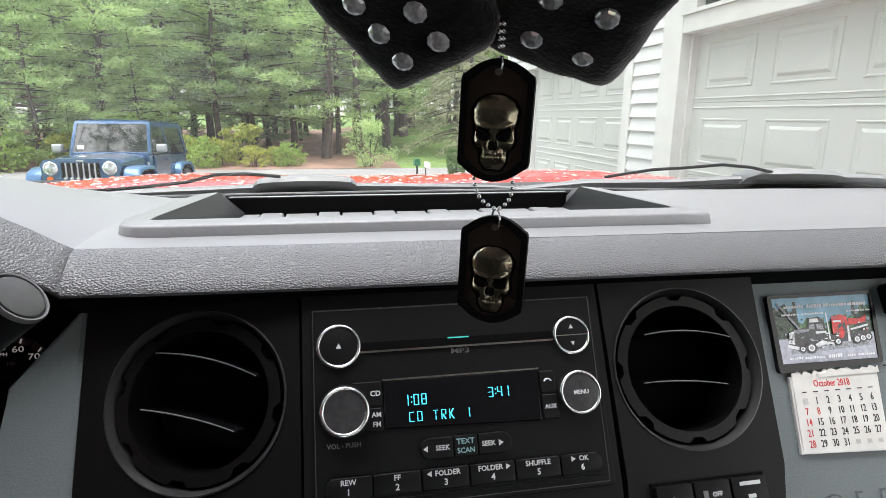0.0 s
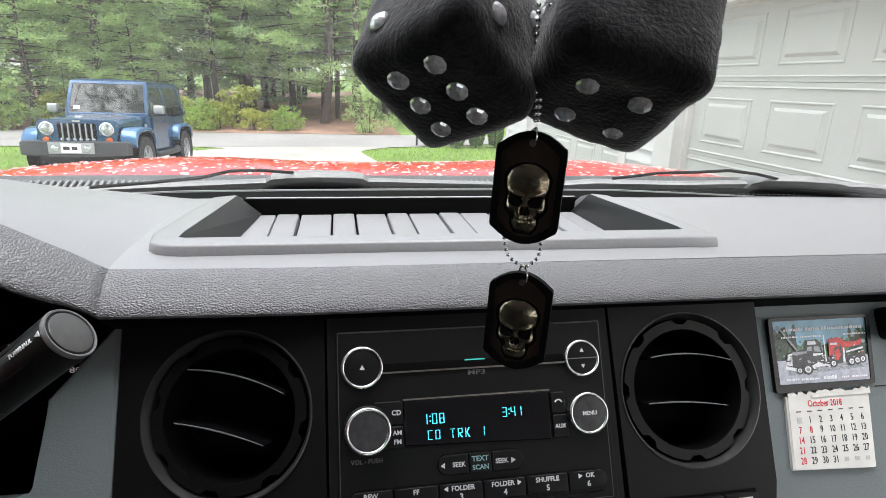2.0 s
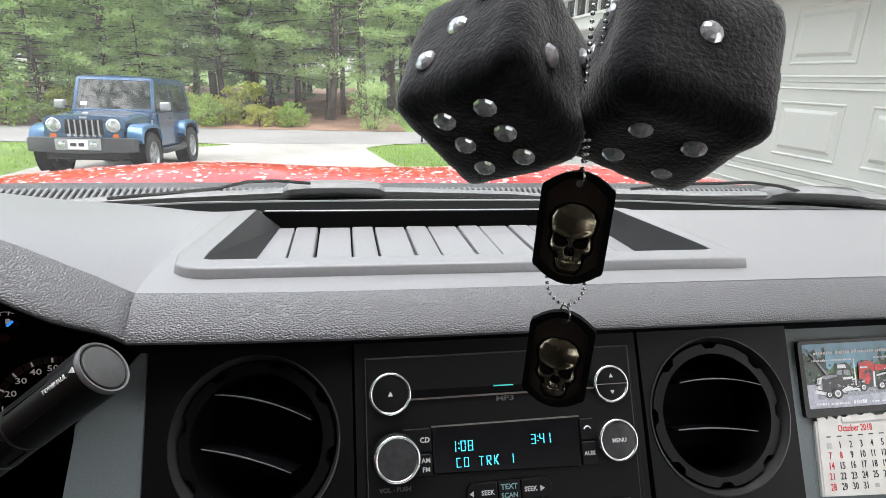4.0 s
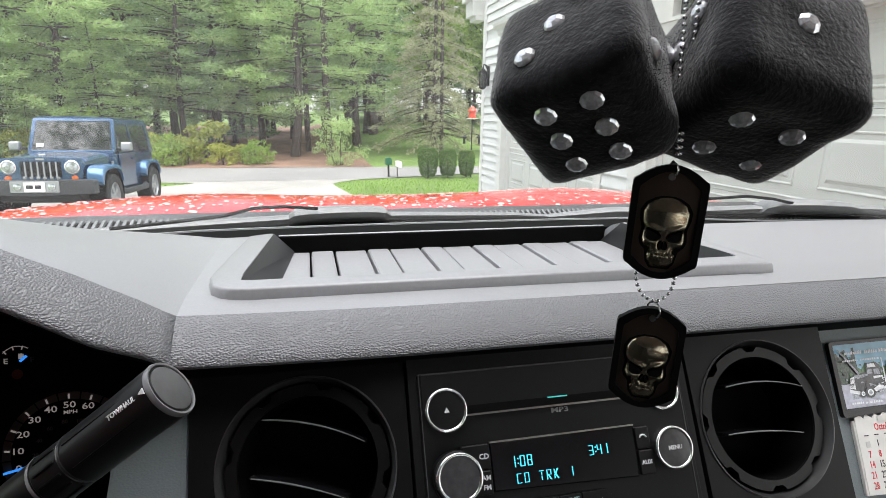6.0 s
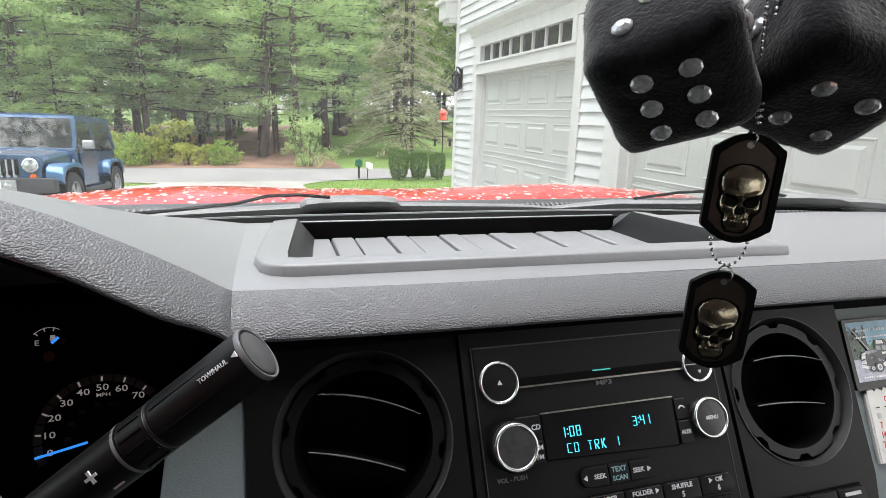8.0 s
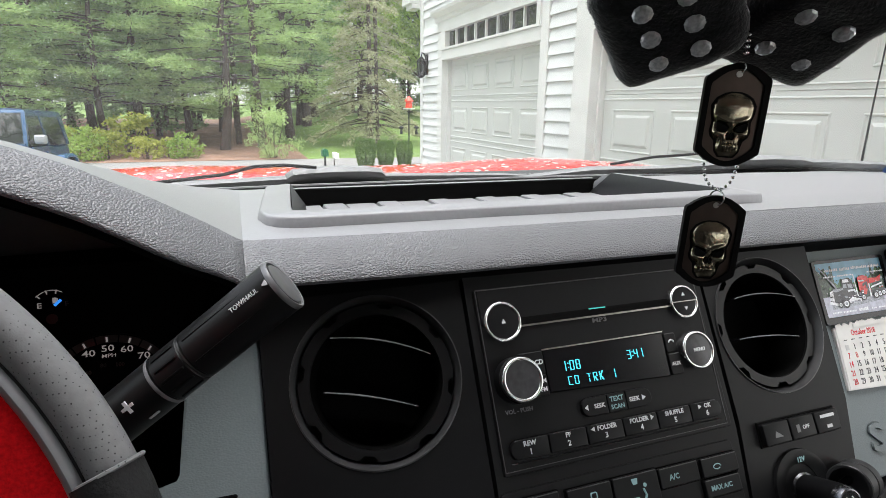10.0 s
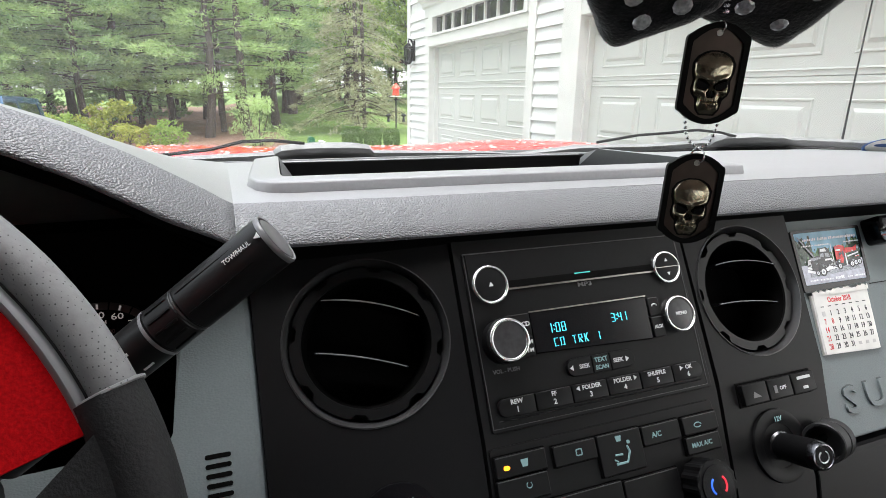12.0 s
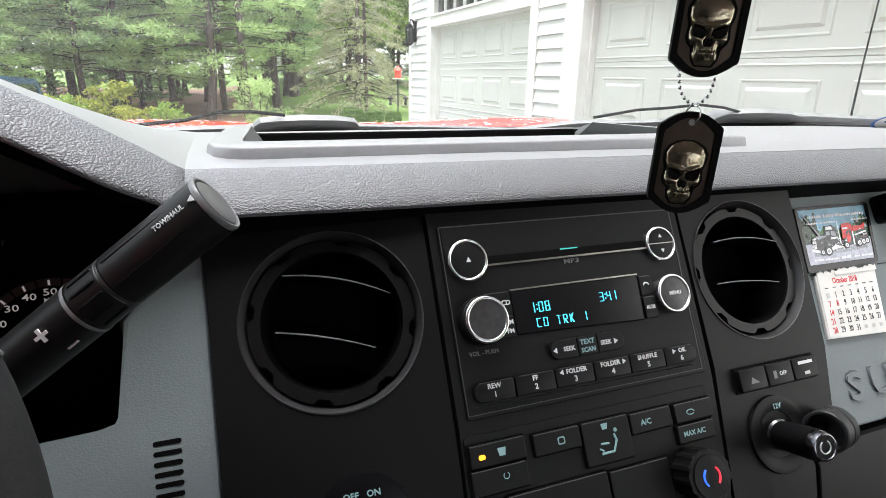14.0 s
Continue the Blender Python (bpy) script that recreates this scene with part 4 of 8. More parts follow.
man = [(0.0700, -0.1850), (0.0800, -0.1850), (0.0835, -0.1780), (0.0820, -0.1735)]
part("airflow_mark", join(moved(tube([(*p, 0) for p in man], 0.0009, 6), pose(0, 0, 0.0040)), moved(tube([(0.0705, -0.1785, 0), (0.0770, -0.1790, 0)], 0.0007, 6), pose(0, 0, 0.0040)), moved(tube([(0.0690, -0.1815, 0), (0.0720, -0.1835, 0)], 0.0007, 6), pose(0, 0, 0.0040)), moved(lathe([(0, -0.0004), (0.0014, -0.0004), (0.0014, 0.0004), (0, 0.0004)], 10), pose(0.0838, -0.1712, 0.0040))), CYAN_DIM, b, M=FACE)
part("defrost_mark", prism([(0.0730, -0.1655), (0.0785, -0.1655), (0.0775, -0.1695), (0.0740, -0.1695)], 0.0036, 0.0041), CYAN_DIM, b, M=FACE)
b = hvac_button(0.0980, 0.1340, -0.1780, -0.1635)
writing("lettering", "A/C", 0.0055, CYAN_DIM, b, at(0.1110, -0.1712, 0.0038))
b = hvac_button(0.1375, 0.1725, -0.1780, -0.1640)
part("recirculate_mark", moved(tube([(0.0035 * math.cos(a), 0.0018 * math.sin(a), 0) for a in np.linspace(0, 5.6, 11)], 0.0004, 5), pose(0.1515, -0.1715, 0.0040)), CYAN_DIM, b, M=FACE)
b = hvac_button(0.1365, 0.1705, -0.1925, -0.1795)
writing("lettering", "MAX A/C", 0.0050, CYAN_DIM, b, at(0.1515, -0.1862, 0.0038))
hvac_button(-0.0050, 0.0710, -0.2300, -0.1960)
hvac_button(0.0725, 0.1230, -0.2300, -0.1975)
for x, y in ((0.1430, -0.2135), (-0.0080, -0.2190)):
    M = at(x, y)
    bumps = [((0.0172 + (0.0012 if i % 4 < 2 else 0)) * math.cos(2 * math.pi * i / 48), (0.0172 + (0.0012 if i % 4 < 2 else 0)) * math.sin(2 * math.pi * i / 48)) for i in range(48)]
    k = part("temperature_knob", prism(bumps, 0.0, 0.0190, 0.0016), BLACK, hvac, "black ribbed rotary knob", M=M)
    part("knob_cap", lathe([(0.0150, 0.0188), (0.0148, 0.0200), (0.0, 0.0202)], 32), GLOSS, k, M=M)
    for s, mm in ((-1, BLUE_MARK), (1, RED_MARK)):
        part("arc_mark", moved(tube([(s * 0.0070 * math.sin(a), 0.0070 * math.cos(a), 0) for a in np.linspace(0.7, 2.4, 8)], 0.0008, 5), pose(0, 0, 0.0204)), mm, k, M=M)

# airbag switch below the left vent
sw = thing("airbag_switch", LEFT @ Vector((-0.094, -0.195, 0)), "round black keyed airbag switch marked off and on", "switch")
part("switch_disc", lathe([(0.0285, 0.0), (0.0280, 0.0030), (0.0250, 0.0036), (0.0, 0.0036)], 40), GLOSS, sw, smooth=True, M=at(-0.094, -0.192, base=LEFT))
writing("lettering", "OFF", 0.0055, CYAN_DIM, sw, at(-0.1010, -0.1765, 0.0037, base=LEFT))
writing("lettering", "ON", 0.0055, CYAN_DIM, sw, at(-0.0870, -0.1765, 0.0037, base=LEFT))

# three switches under the right vent
bank = thing("switch_bank", FACE @ Vector((0.246, -0.168, 0)), "bank of three black push switches", "switch")
part("switch_frame", prism([(0.2020, -0.1685), (0.2885, -0.1685), (0.2905, -0.1485), (0.2030, -0.1485)], -0.001, 0.0012, 0.0006), DEEP, bank, M=FACE)
for i in range(3):
    x0 = 0.2040 + i * 0.0286
    b = part("push_switch", prism(round_rect(x0, x0 + 0.0272, -0.1672, -0.1500, 0.0012, 3), 0.001, 0.0058, 0.0010), BLACK, bank, "black push switch", True, FACE)
    if i == 0:
        part("hill_mark", prism([(x0 + 0.010, -0.162), (x0 + 0.019, -0.162), (x0 + 0.012, -0.157)], 0.0056, 0.0061), DIM_INK, b, M=FACE)
    elif i == 1:
        writing("lettering", "OFF", 0.0044, WHITE_INK, b, at(x0 + 0.0165, -0.1590, 0.0058))
        part("slip_mark", box(x0 + 0.006, x0 + 0.0095, -0.162, -0.156, 0.0056, 0.0061), DIM_INK, b, M=FACE)
    else:
        part("unreadable_print", box(x0 + 0.006, x0 + 0.022, -0.1555, -0.1530, 0.0056, 0.0061), WHITE_INK, b, M=FACE)
        part("slip_mark", box(x0 + 0.011, x0 + 0.017, -0.164, -0.1615, 0.0056, 0.0061), WHITE_INK, b, M=FACE)

# power socket and its plug
sock = thing("power_socket", FACE @ Vector((0.236, -0.235, 0)), "round black twelve volt socket in the dashboard", "socket")
part("socket_ring", lathe([(0.0300, 0.0), (0.0295, 0.0025), (0.0260, 0.0030), (0.0180, 0.0005), (0.0175, -0.004), (0, -0.004)], 40), BLACK, sock, smooth=True, M=at(0.234, -0.204))
writing("lettering", "12V", 0.0055, CYAN_DIM, sock, at(0.2370, -0.1830, 0.0026))
PM = at(0.2340, -0.2040) @ pose(0, 0, 0, 7, -7, 0)
plug = thing("phone_charger", FACE @ Vector((0.236, -0.206, 0)), "black phone charger plugged into the power socket", "charger")
part("charger_barrel", lathe([(0.0105, -0.003), (0.0105, 0.004), (0.0110, 0.006), (0.0117, 0.030), (0.0115, 0.036)], 36), BLACK, plug, "matt black barrel", True, PM)
part("chrome_collar", lathe([(0.0115, 0.0355), (0.0110, 0.0400), (0.0098, 0.0425), (0.0088, 0.0428), (0.0084, 0.0420), (0.0, 0.0420)], 36), DARK_CHROME, plug, "dark chrome end collar", True, PM)
part("collar_ring", lathe([(0.0106, 0.0005), (0.0120, 0.0020), (0.0106, 0.0035)], 30), DARK_CHROME, plug, "dark chrome ring at the socket", True, PM)
part("power_mark", moved(tube([(0.0045 * math.sin(a), 0.0045 * math.cos(a), 0) for a in np.linspace(0.5, 5.8, 13)], 0.0006, 5), pose(0, 0, 0.0422)), WHITE_INK, plug, M=PM)
part("end_face", lathe([(0.0082, 0.0421), (0.0, 0.0422)], 30), GLOSS, plug, "black end face", M=PM)
cab = [PM @ Vector((0.004, -0.012, 0.028)), PM @ Vector((0.004, -0.018, 0.029)), PM @ Vector((0.004, -0.04, 0.026)), PM @ Vector((-0.002, -0.09, 0.02)), PM @ Vector((-0.004, -0.17, 0.005))]
part("cable", tube(cab, 0.0018, 8), RUBBER, plug, "thin black cable")
JGREY_R = mat("black_rubber_cap", (0.02, 0.02, 0.021), 0.5, vary=0.15, scale=200)
cap = thing("socket_cap", FACE @ Vector((0.286, -0.205, 0.0)), "round black rubber cap hanging beside the socket", "cap")
CM = at(0.2625, -0.2075, 0.0165) @ pose(0, 0, 0, 0, -73, 0)
part("cap_body", lathe([(0.0, -0.025), (0.0150, -0.025), (0.0168, -0.022), (0.0168, -0.014), (0.0160, -0.0135), (0.0160, -0.0115), (0.0168, -0.011), (0.0168, -0.001), (0.0160, 0.0), (0.0140, 0.0), (0.0132, -0.012), (0, -0.013)], 40), JGREY_R, cap, smooth=True, M=CM)
part("cap_strap", tube([FACE @ Vector((0.262, -0.212, 0.001)), FACE @ Vector((0.270, -0.208, 0.006)), FACE @ Vector((0.280, -0.202, 0.012))], 0.0035, 8), BLACK, cap)

# ---- picture and calendar on the passenger panel ----
pic = thing("framed_picture", SIDE @ Vector((0.391, -0.094, 0)), "small framed colour picture of trucks on the passenger panel", "picture")
PI = [(0.3437, -0.0880), (0.4335, -0.0885), (0.4415, -0.0350), (0.3465, -0.0350)]


def in_picture(u, v):
    """A point of the print: u from its left to its right edge, v from its foot to its head."""
    p, q, r, o = (Vector(c) for c in PI)
    return tuple(p.lerp(q, u).lerp(o.lerp(r, u), v))


def soft_corners(quad, r, n=4):
    out = []
    for k in range(4):
        c, before, after = Vector(quad[k]), Vector(quad[k - 1]), Vector(quad[(k + 1) % 4])
        a, b = c + (before - c).normalized() * r, c + (after - c).normalized() * r
        for i in range(n + 1):
            t = i / n
            out.append(tuple(a * (1 - t) ** 2 + c * 2 * t * (1 - t) + b * t * t))
    return out


PO = [(0.3388, -0.0948), (0.4372, -0.0925), (0.4452, -0.0322), (0.3428, -0.0322)]
part("frame", ring_plate(soft_corners(PO, 0.0035), soft_corners(PI, 0.0008), 0.0, 0.0042), GLOSS, pic, "thin glossy black plastic frame", M=SIDE)
part("print", prism(PI, 0.0, 0.0028), mat("picture_sky", (0.24, 0.47, 0.62), 0.25, vary=0.25, scale=60), pic, "colour print", M=SIDE)
PG = mat("picture_green", (0.10, 0.20, 0.09), 0.25, vary=0.6, scale=500)
PGD = mat("picture_dark_green", (0.030, 0.055, 0.035), 0.25, vary=0.7, scale=500)
PGR = mat("picture_road_grey", (0.44, 0.45, 0.54), 0.25, vary=0.2, scale=250)
PS = mat("picture_steel_grey", (0.30, 0.32, 0.36), 0.25, vary=0.5, scale=700)
PW = mat("picture_white", (0.78, 0.80, 0.83), 0.25, vary=0.15, scale=500)
PR = mat("picture_red", (0.62, 0.03, 0.03), 0.25, vary=0.4, scale=500)
PK = mat("picture_black", (0.035, 0.037, 0.042), 0.25, vary=0.6, scale=500)
layer = [0]


def blot(points, m, name="picture_shape"):
    """One flat shape of the print; each lies a hair above the one before."""
    z = 0.0028 + 0.000012 * layer[0]
    layer[0] += 1
    part(name, prism([in_picture(u, v) for u, v in points], z, z + 0.00003), m, pic, M=SIDE)


def edge_line(u0, u1, v0, v1, low, seed, n=18):
    """An outline with an uneven top between v0 and v1, down to low."""
    rng = random.Random(seed)
    return [(u0, low), (u1, low)] + [(u1 + (u0 - u1) * i / n, rng.uniform(v0, v1)) for i in range(n + 1)]


def disc(u, v, r, n=12):
    return [(u + 0.66 * r * math.cos(2 * math.pi * i / n), v + r * math.sin(2 * math.pi * i / n)) for i in range(n)]


def wavy(x0, x1, y0, y1, seed, n=14, amp=0.3):
    rng = random.Random(seed)
    up = [(x0 + (x1 - x0) * i / n, y1 - (y1 - y0) * amp * rng.random()) for i in range(n + 1)]
    return [(x0, y0), (x1, y0)] + up[::-1]


rng = random.Random(77)
blot(edge_line(0.003, 0.997, 0.58, 0.72, 0.36, 1), PG)
blot(edge_line(0.003, 0.24, 0.74, 0.95, 0.34, 2, 9), PGD)
blot(edge_line(0.80, 0.997, 0.70, 0.96, 0.40, 3, 8), PGD)
for i in range(60):
    u, v, r = rng.uniform(0.02, 0.97), rng.uniform(0.42, 0.70), rng.uniform(0.012, 0.035)
    v += 0.18 * rng.random() if u < 0.22 or u > 0.82 else 0.0
    blot(disc(u, v, r, 7), (PG, PGD, PG, PGD, PS)[i % 5])
blot([(0.003, 0.003), (0.997, 0.003), (0.997, 0.40), (0.003, 0.37)], PGR)
blot([(0.10, 0.13), (0.95, 0.20), (0.90, 0.27), (0.12, 0.24)], PS)
# the grey tractor: bonnet, cab, screens, stack, bumper and wheels
blot([(0.10, 0.24), (0.30, 0.20), (0.58, 0.24), (0.56, 0.40), (0.34, 0.54), (0.15, 0.50), (0.11, 0.42)], PK)
blot([(0.31, 0.44), (0.50, 0.42), (0.49, 0.62), (0.45, 0.68), (0.33, 0.67)], PK)
blot([(0.34, 0.60), (0.44, 0.60), (0.43, 0.66), (0.35, 0.66)], PW)
blot([(0.33, 0.50), (0.39, 0.50), (0.39, 0.57), (0.34, 0.57)], PS)
blot([(0.41, 0.49), (0.48, 0.48), (0.47, 0.57), (0.41, 0.57)], PS)
blot([(0.16, 0.45), (0.33, 0.47), (0.33, 0.50), (0.18, 0.50)], PS)
blot([(0.10, 0.30), (0.16, 0.28), (0.17, 0.48), (0.12, 0.46)], PW)
for k in range(4):
    blot([(0.110 + 0.014 * k, 0.31), (0.114 + 0.014 * k, 0.31), (0.122 + 0.014 * k, 0.45), (0.118 + 0.014 * k, 0.45)], PK)
blot([(0.08, 0.24), (0.25, 0.17), (0.25, 0.22), (0.09, 0.29)], PW)
blot([(0.36, 0.26), (0.44, 0.32), (0.57, 0.27), (0.57, 0.23), (0.40, 0.20)], PW)
blot([(0.40, 0.24), (0.55, 0.25), (0.55, 0.22), (0.42, 0.21)], PS)
blot([(0.520, 0.32), (0.535, 0.32), (0.530, 0.74), (0.518, 0.74)], PW)
blot([(0.39, 0.42), (0.50, 0.43), (0.50, 0.46), (0.39, 0.46)], PW)
blot([(0.04, 0.92), (0.055, 0.93), (0.24, 0.52), (0.22, 0.50)], PS)
for i in range(26):
    u, v = rng.uniform(0.11, 0.56), rng.uniform(0.20, 0.47)
    du, dv = rng.uniform(0.006, 0.028), rng.uniform(0.006, 0.018)
    blot([(u - du, v - dv), (u + du, v - dv * 0.4), (u + du, v + dv), (u - du, v + dv * 0.5)], (PW, PS, PK, PK)[i % 4])
# the red machine behind it
blot([(0.56, 0.40), (0.74, 0.40), (0.73, 0.66), (0.66, 0.70), (0.57, 0.67)], PR)
blot([(0.74, 0.52), (0.92, 0.56), (0.93, 0.67), (0.86, 0.62), (0.74, 0.63)], PR)
blot([(0.57, 0.26), (0.96, 0.34), (0.96, 0.41), (0.72, 0.40), (0.58, 0.42)], PK)
blot([(0.60, 0.30), (0.66, 0.28), (0.72, 0.40), (0.70, 0.58), (0.63, 0.54)], PK)
blot([(0.62, 0.34), (0.66, 0.33), (0.69, 0.42), (0.67, 0.52), (0.63, 0.48)], PR)
blot([(0.71, 0.28), (0.735, 0.28), (0.735, 0.52), (0.72, 0.53)], PW)
blot([(0.58, 0.58), (0.66, 0.58), (0.66, 0.61), (0.58, 0.61)], PW)
blot([(0.75, 0.44), (0.94, 0.50), (0.94, 0.53), (0.75, 0.47)], PW)
for i in range(16):
    u, v = rng.uniform(0.57, 0.94), rng.uniform(0.33, 0.56)
    du, dv = rng.uniform(0.004, 0.018), rng.uniform(0.005, 0.016)
    blot([(u - du, v - dv), (u + du, v - dv), (u + du, v + dv), (u - du, v + dv)], (PW, PK, PS, PR)[i % 4])
for u, v, r in ((0.315, 0.215, 0.085), (0.225, 0.205, 0.055), (0.60, 0.285, 0.060), (0.80, 0.300, 0.068), (0.865, 0.315, 0.066), (0.925, 0.330, 0.062)):
    blot(disc(u, v, r), PK)
    blot(disc(u, v, r * 0.62), PW)
    blot(disc(u, v, r * 0.36), PS)
# lines of writing too small to read
for u0, u1, v, h_ in ((0.10, 0.30, 0.855, 0.024), (0.33, 0.47, 0.855, 0.028), (0.50, 0.53, 0.86, 0.026), (0.56, 0.72, 0.855, 0.024), (0.75, 0.92, 0.855, 0.026), (0.06, 0.24, 0.735, 0.014), (0.26, 0.46, 0.735, 0.014), (0.72, 0.97, 0.745, 0.014), (0.06, 0.20, 0.075, 0.016), (0.22, 0.42, 0.07, 0.018), (0.46, 0.60, 0.08, 0.034), (0.66, 0.74, 0.07, 0.016), (0.77, 0.93, 0.07, 0.016)):
    k, u = 0, u0
    while u < u1:
        w_ = rng.uniform(0.010, 0.024)
        blot([(u, v - h_), (u + w_, v - h_), (u + w_ + 0.004, v + h_ * rng.uniform(0.3, 1.3)), (u + 0.004, v + h_ * rng.uniform(0.3, 1.0))], PW, "unreadable_print")
        u += w_ + 0.006

cal = thing("calendar", SIDE @ Vector((0.388, -0.156, 0)), "small paper tear-off calendar showing October 2018", "calendar")
CP = [(0.3440, -0.1555), (0.4210, -0.1595), (0.4290, -0.0965), (0.3490, -0.0975)]
part("page_block", prism([(0.3425, -0.1560), (0.4200, -0.1600), (0.4275, -0.0975), (0.3475, -0.0980)], 0.0, 0.0026), PAPER, cal, "stack of paper pages", M=SIDE)
part("top_page", prism(CP, 0.0030, 0.0034), PAPER, cal, "white calendar page", M=SIDE)
tear = wavy(0.3490, 0.4290, -0.0990, -0.0935, 9, 26, 0.8)
part("torn_strip", prism(tear, 0.0033, 0.0037), PAPER, cal, "torn paper edge", M=SIDE)
tear2 = wavy(0.372, 0.4300, -0.1000, -0.0940, 12, 16, 0.7)
part("curled_scrap", prism(tear2, 0.0038, 0.0042), PAPER, cal, "curled scrap of torn paper", M=SIDE)


def cal_at(u, v):
    x = (0.3490 + u * 0.080) + (-0.0050 * v)
    y = -0.0975 - v * 0.058 - u * 0.003 * v
    return at(x, y, 0.0035, -1.5, SIDE)


writing("month_name", "October 2018", 0.0078, RED_INK, cal, cal_at(0.44, 0.13), squeeze=0.74, bold=0.006)
for i in range(7):
    part("weekday_bar", box(-0.0022, 0.0022, -0.0004, 0.0004, 0, 0.0002), INK, cal, M=cal_at(0.11 + i * 0.128, 0.225))
for d in range(1, 32):
    col, row = d % 7, d // 7
    writing("date", str(d), 0.0078, RED_INK if col == 0 or d == 8 else INK, cal, cal_at(0.11 + col * 0.128, 0.345 + row * 0.137), squeeze=0.72, bold=0.004)
for i in range(3):
    part("faint_print", box(-0.0020, 0.0020, -0.0016, 0.0016, 0, 0.0002), mat("pale_grey_ink", (0.55, 0.54, 0.53), 0.8), cal, M=cal_at(0.11 + (4 + i) * 0.128, 0.345 + 4 * 0.137))
part("faint_print", box(-0.0022, 0.0022, -0.0024, 0.0024, 0, 0.0002), mat("pale_grey_ink", (0.6, 0.59, 0.58), 0.8), cal, M=cal_at(0.11, 0.345))
clip = thing("mirror_bracket", SIDE @ Vector((0.462, -0.045, 0)), "small black plastic holder on the passenger panel", "holder")
part("holder_body", prism(round_rect(0.4555, 0.4900, -0.0560, -0.0270, 0.006, 4), 0.0, 0.020, 0.004), GLOSS, clip, M=SIDE)
part("holder_knob", lathe([(0.008, 0.018), (0.008, 0.025), (0.005, 0.027), (0, 0.027)], 20), CHROME, clip, "chrome knob", True, at(0.462, -0.047, 0.0, 0, SIDE))

# ---- gauges ----
GK = math.hypot(1, 0.25)
GA = Matrix(((1, 0, 0, -0.29), (0, 0.25 / GK, -1 / GK, 0.503), (0, 1 / GK, 0.25 / GK, 1.395), (0, 0, 0, 1)))
clu = thing("instrument_cluster", GA @ Vector((0, -0.10, 0)), "dark instrument cluster with speedometer and fuel gauge", "gauges")
part("backing", prism(round_rect(-0.32, 0.105, -0.13, 0.060, 0.01), -0.012, -0.004), DEEP, clu, "black gauge backing", M=GA)
SC, SR = (0.0028, -0.0484), 0.0515
sp = part("speedometer", lathe([(SR, -0.004), (SR, -0.0020), (0.0, -0.0020)], 48), DEEP, clu, "black speedometer dial", M=GA @ pose(*SC, 0))
for i in range(10):
    mid = radians(192.3 - i * 20.3)
    arc = [mid + radians(q) for q in (-9.4, -5, 0, 5, 9.4)]
    part("band_segment", prism([(0.0503 * math.cos(q), 0.0503 * math.sin(q)) for q in arc] + [(0.0442 * math.cos(q), 0.0442 * math.sin(q)) for q in arc[::-1]], -0.0022, -0.0018), GAUGE_DIM, sp, "dim reddish dial segment", M=GA @ pose(*SC, 0))
for i, v in enumerate(range(0, 90, 10)):
    a = radians(192.3 - i * 20.3)
    M = GA @ pose(SC[0] + 0.0395 * math.cos(a), SC[1] + 0.0395 * math.sin(a), -0.0016)
    writing("dial_number", str(v), 0.0074, GAUGE_INK, sp, M, squeeze=1.32, bold=0.004)
    part("dial_tick", moved(box(-0.0020, 0.0020, -0.0007, 0.0007, 0, 0.0004), pose(SC[0] + 0.0469 * math.cos(a), SC[1] + 0.0469 * math.sin(a), -0.0016, 0, 0, math.degrees(a))), GAUGE_INK, sp, M=GA)
writing("lettering", "MPH", 0.0042, GAUGE_INK, sp, GA @ pose(SC[0], SC[1] + 0.0336, -0.0016), squeeze=1.25, bold=0.004)
for i, v in enumerate(range(20, 120, 20)):
    a = radians(178 - i * 26)
    writing("dial_number", str(v), 0.0045, GAUGE_DIM, sp, GA @ pose(SC[0] + 0.0265 * math.cos(a), SC[1] + 0.0265 * math.sin(a), -0.0016))
part("hub", lathe([(0.0105, -0.002), (0.0095, 0.0030), (0.0, 0.0034)], 28), DEEP, sp, smooth=True, M=GA @ pose(*SC, 0))
part("needle", moved(box(0.0120, 0.0495, -0.0009, 0.0009, 0.0004, 0.0014), pose(*SC, 0, 0, 0, 192.3)), BLUE_NEEDLE, sp, "lit blue needle", M=GA)
fg = part("fuel_gauge", lathe([(0.021, -0.0042), (0.021, -0.0024), (0, -0.0024)], 36), DEEP, clu, "black fuel gauge dial", M=GA @ pose(-0.0335, 0.0265, 0))
part("dial_band", moved(tube([(0.0138 * math.cos(a), 0.0138 * math.sin(a), 0) for a in np.linspace(radians(58), radians(140), 10)], 0.0003, 5), pose(-0.0335, 0.0285, -0.0018)), GAUGE_INK, fg, M=GA)
writing("lettering", "E", 0.0060, GAUGE_INK, fg, GA @ pose(-0.0422, 0.0305, -0.0018), squeeze=1.2, bold=0.004)
writing("lettering", "F", 0.0060, GAUGE_DIM, fg, GA @ pose(-0.0236, 0.0305, -0.0018), bold=0.004)
part("needle", moved(box(0.0022, 0.0085, -0.0010, 0.0010, 0, 0.001), pose(-0.0335, 0.0285, -0.0016, 0, 0, 42)), BLUE_NEEDLE, fg, "lit blue needle", M=GA)
part("pump_mark", join(box(-0.0330, -0.0303, 0.0318, 0.0362, -0.0020, -0.0014), box(-0.0300, -0.0294, 0.0325, 0.0358, -0.0020, -0.0014)), GAUGE_INK, fg, M=GA)
part("warning_lamp", moved(lathe([(0.0040, 0), (0.0040, 0.0004), (0, 0.0004)], 20), pose(-0.0345, 0.0195, -0.0024)), mat("unlit_red_lens", (0.05, 0.006, 0.005), 0.5), fg, "unlit red warning lens", M=GA)
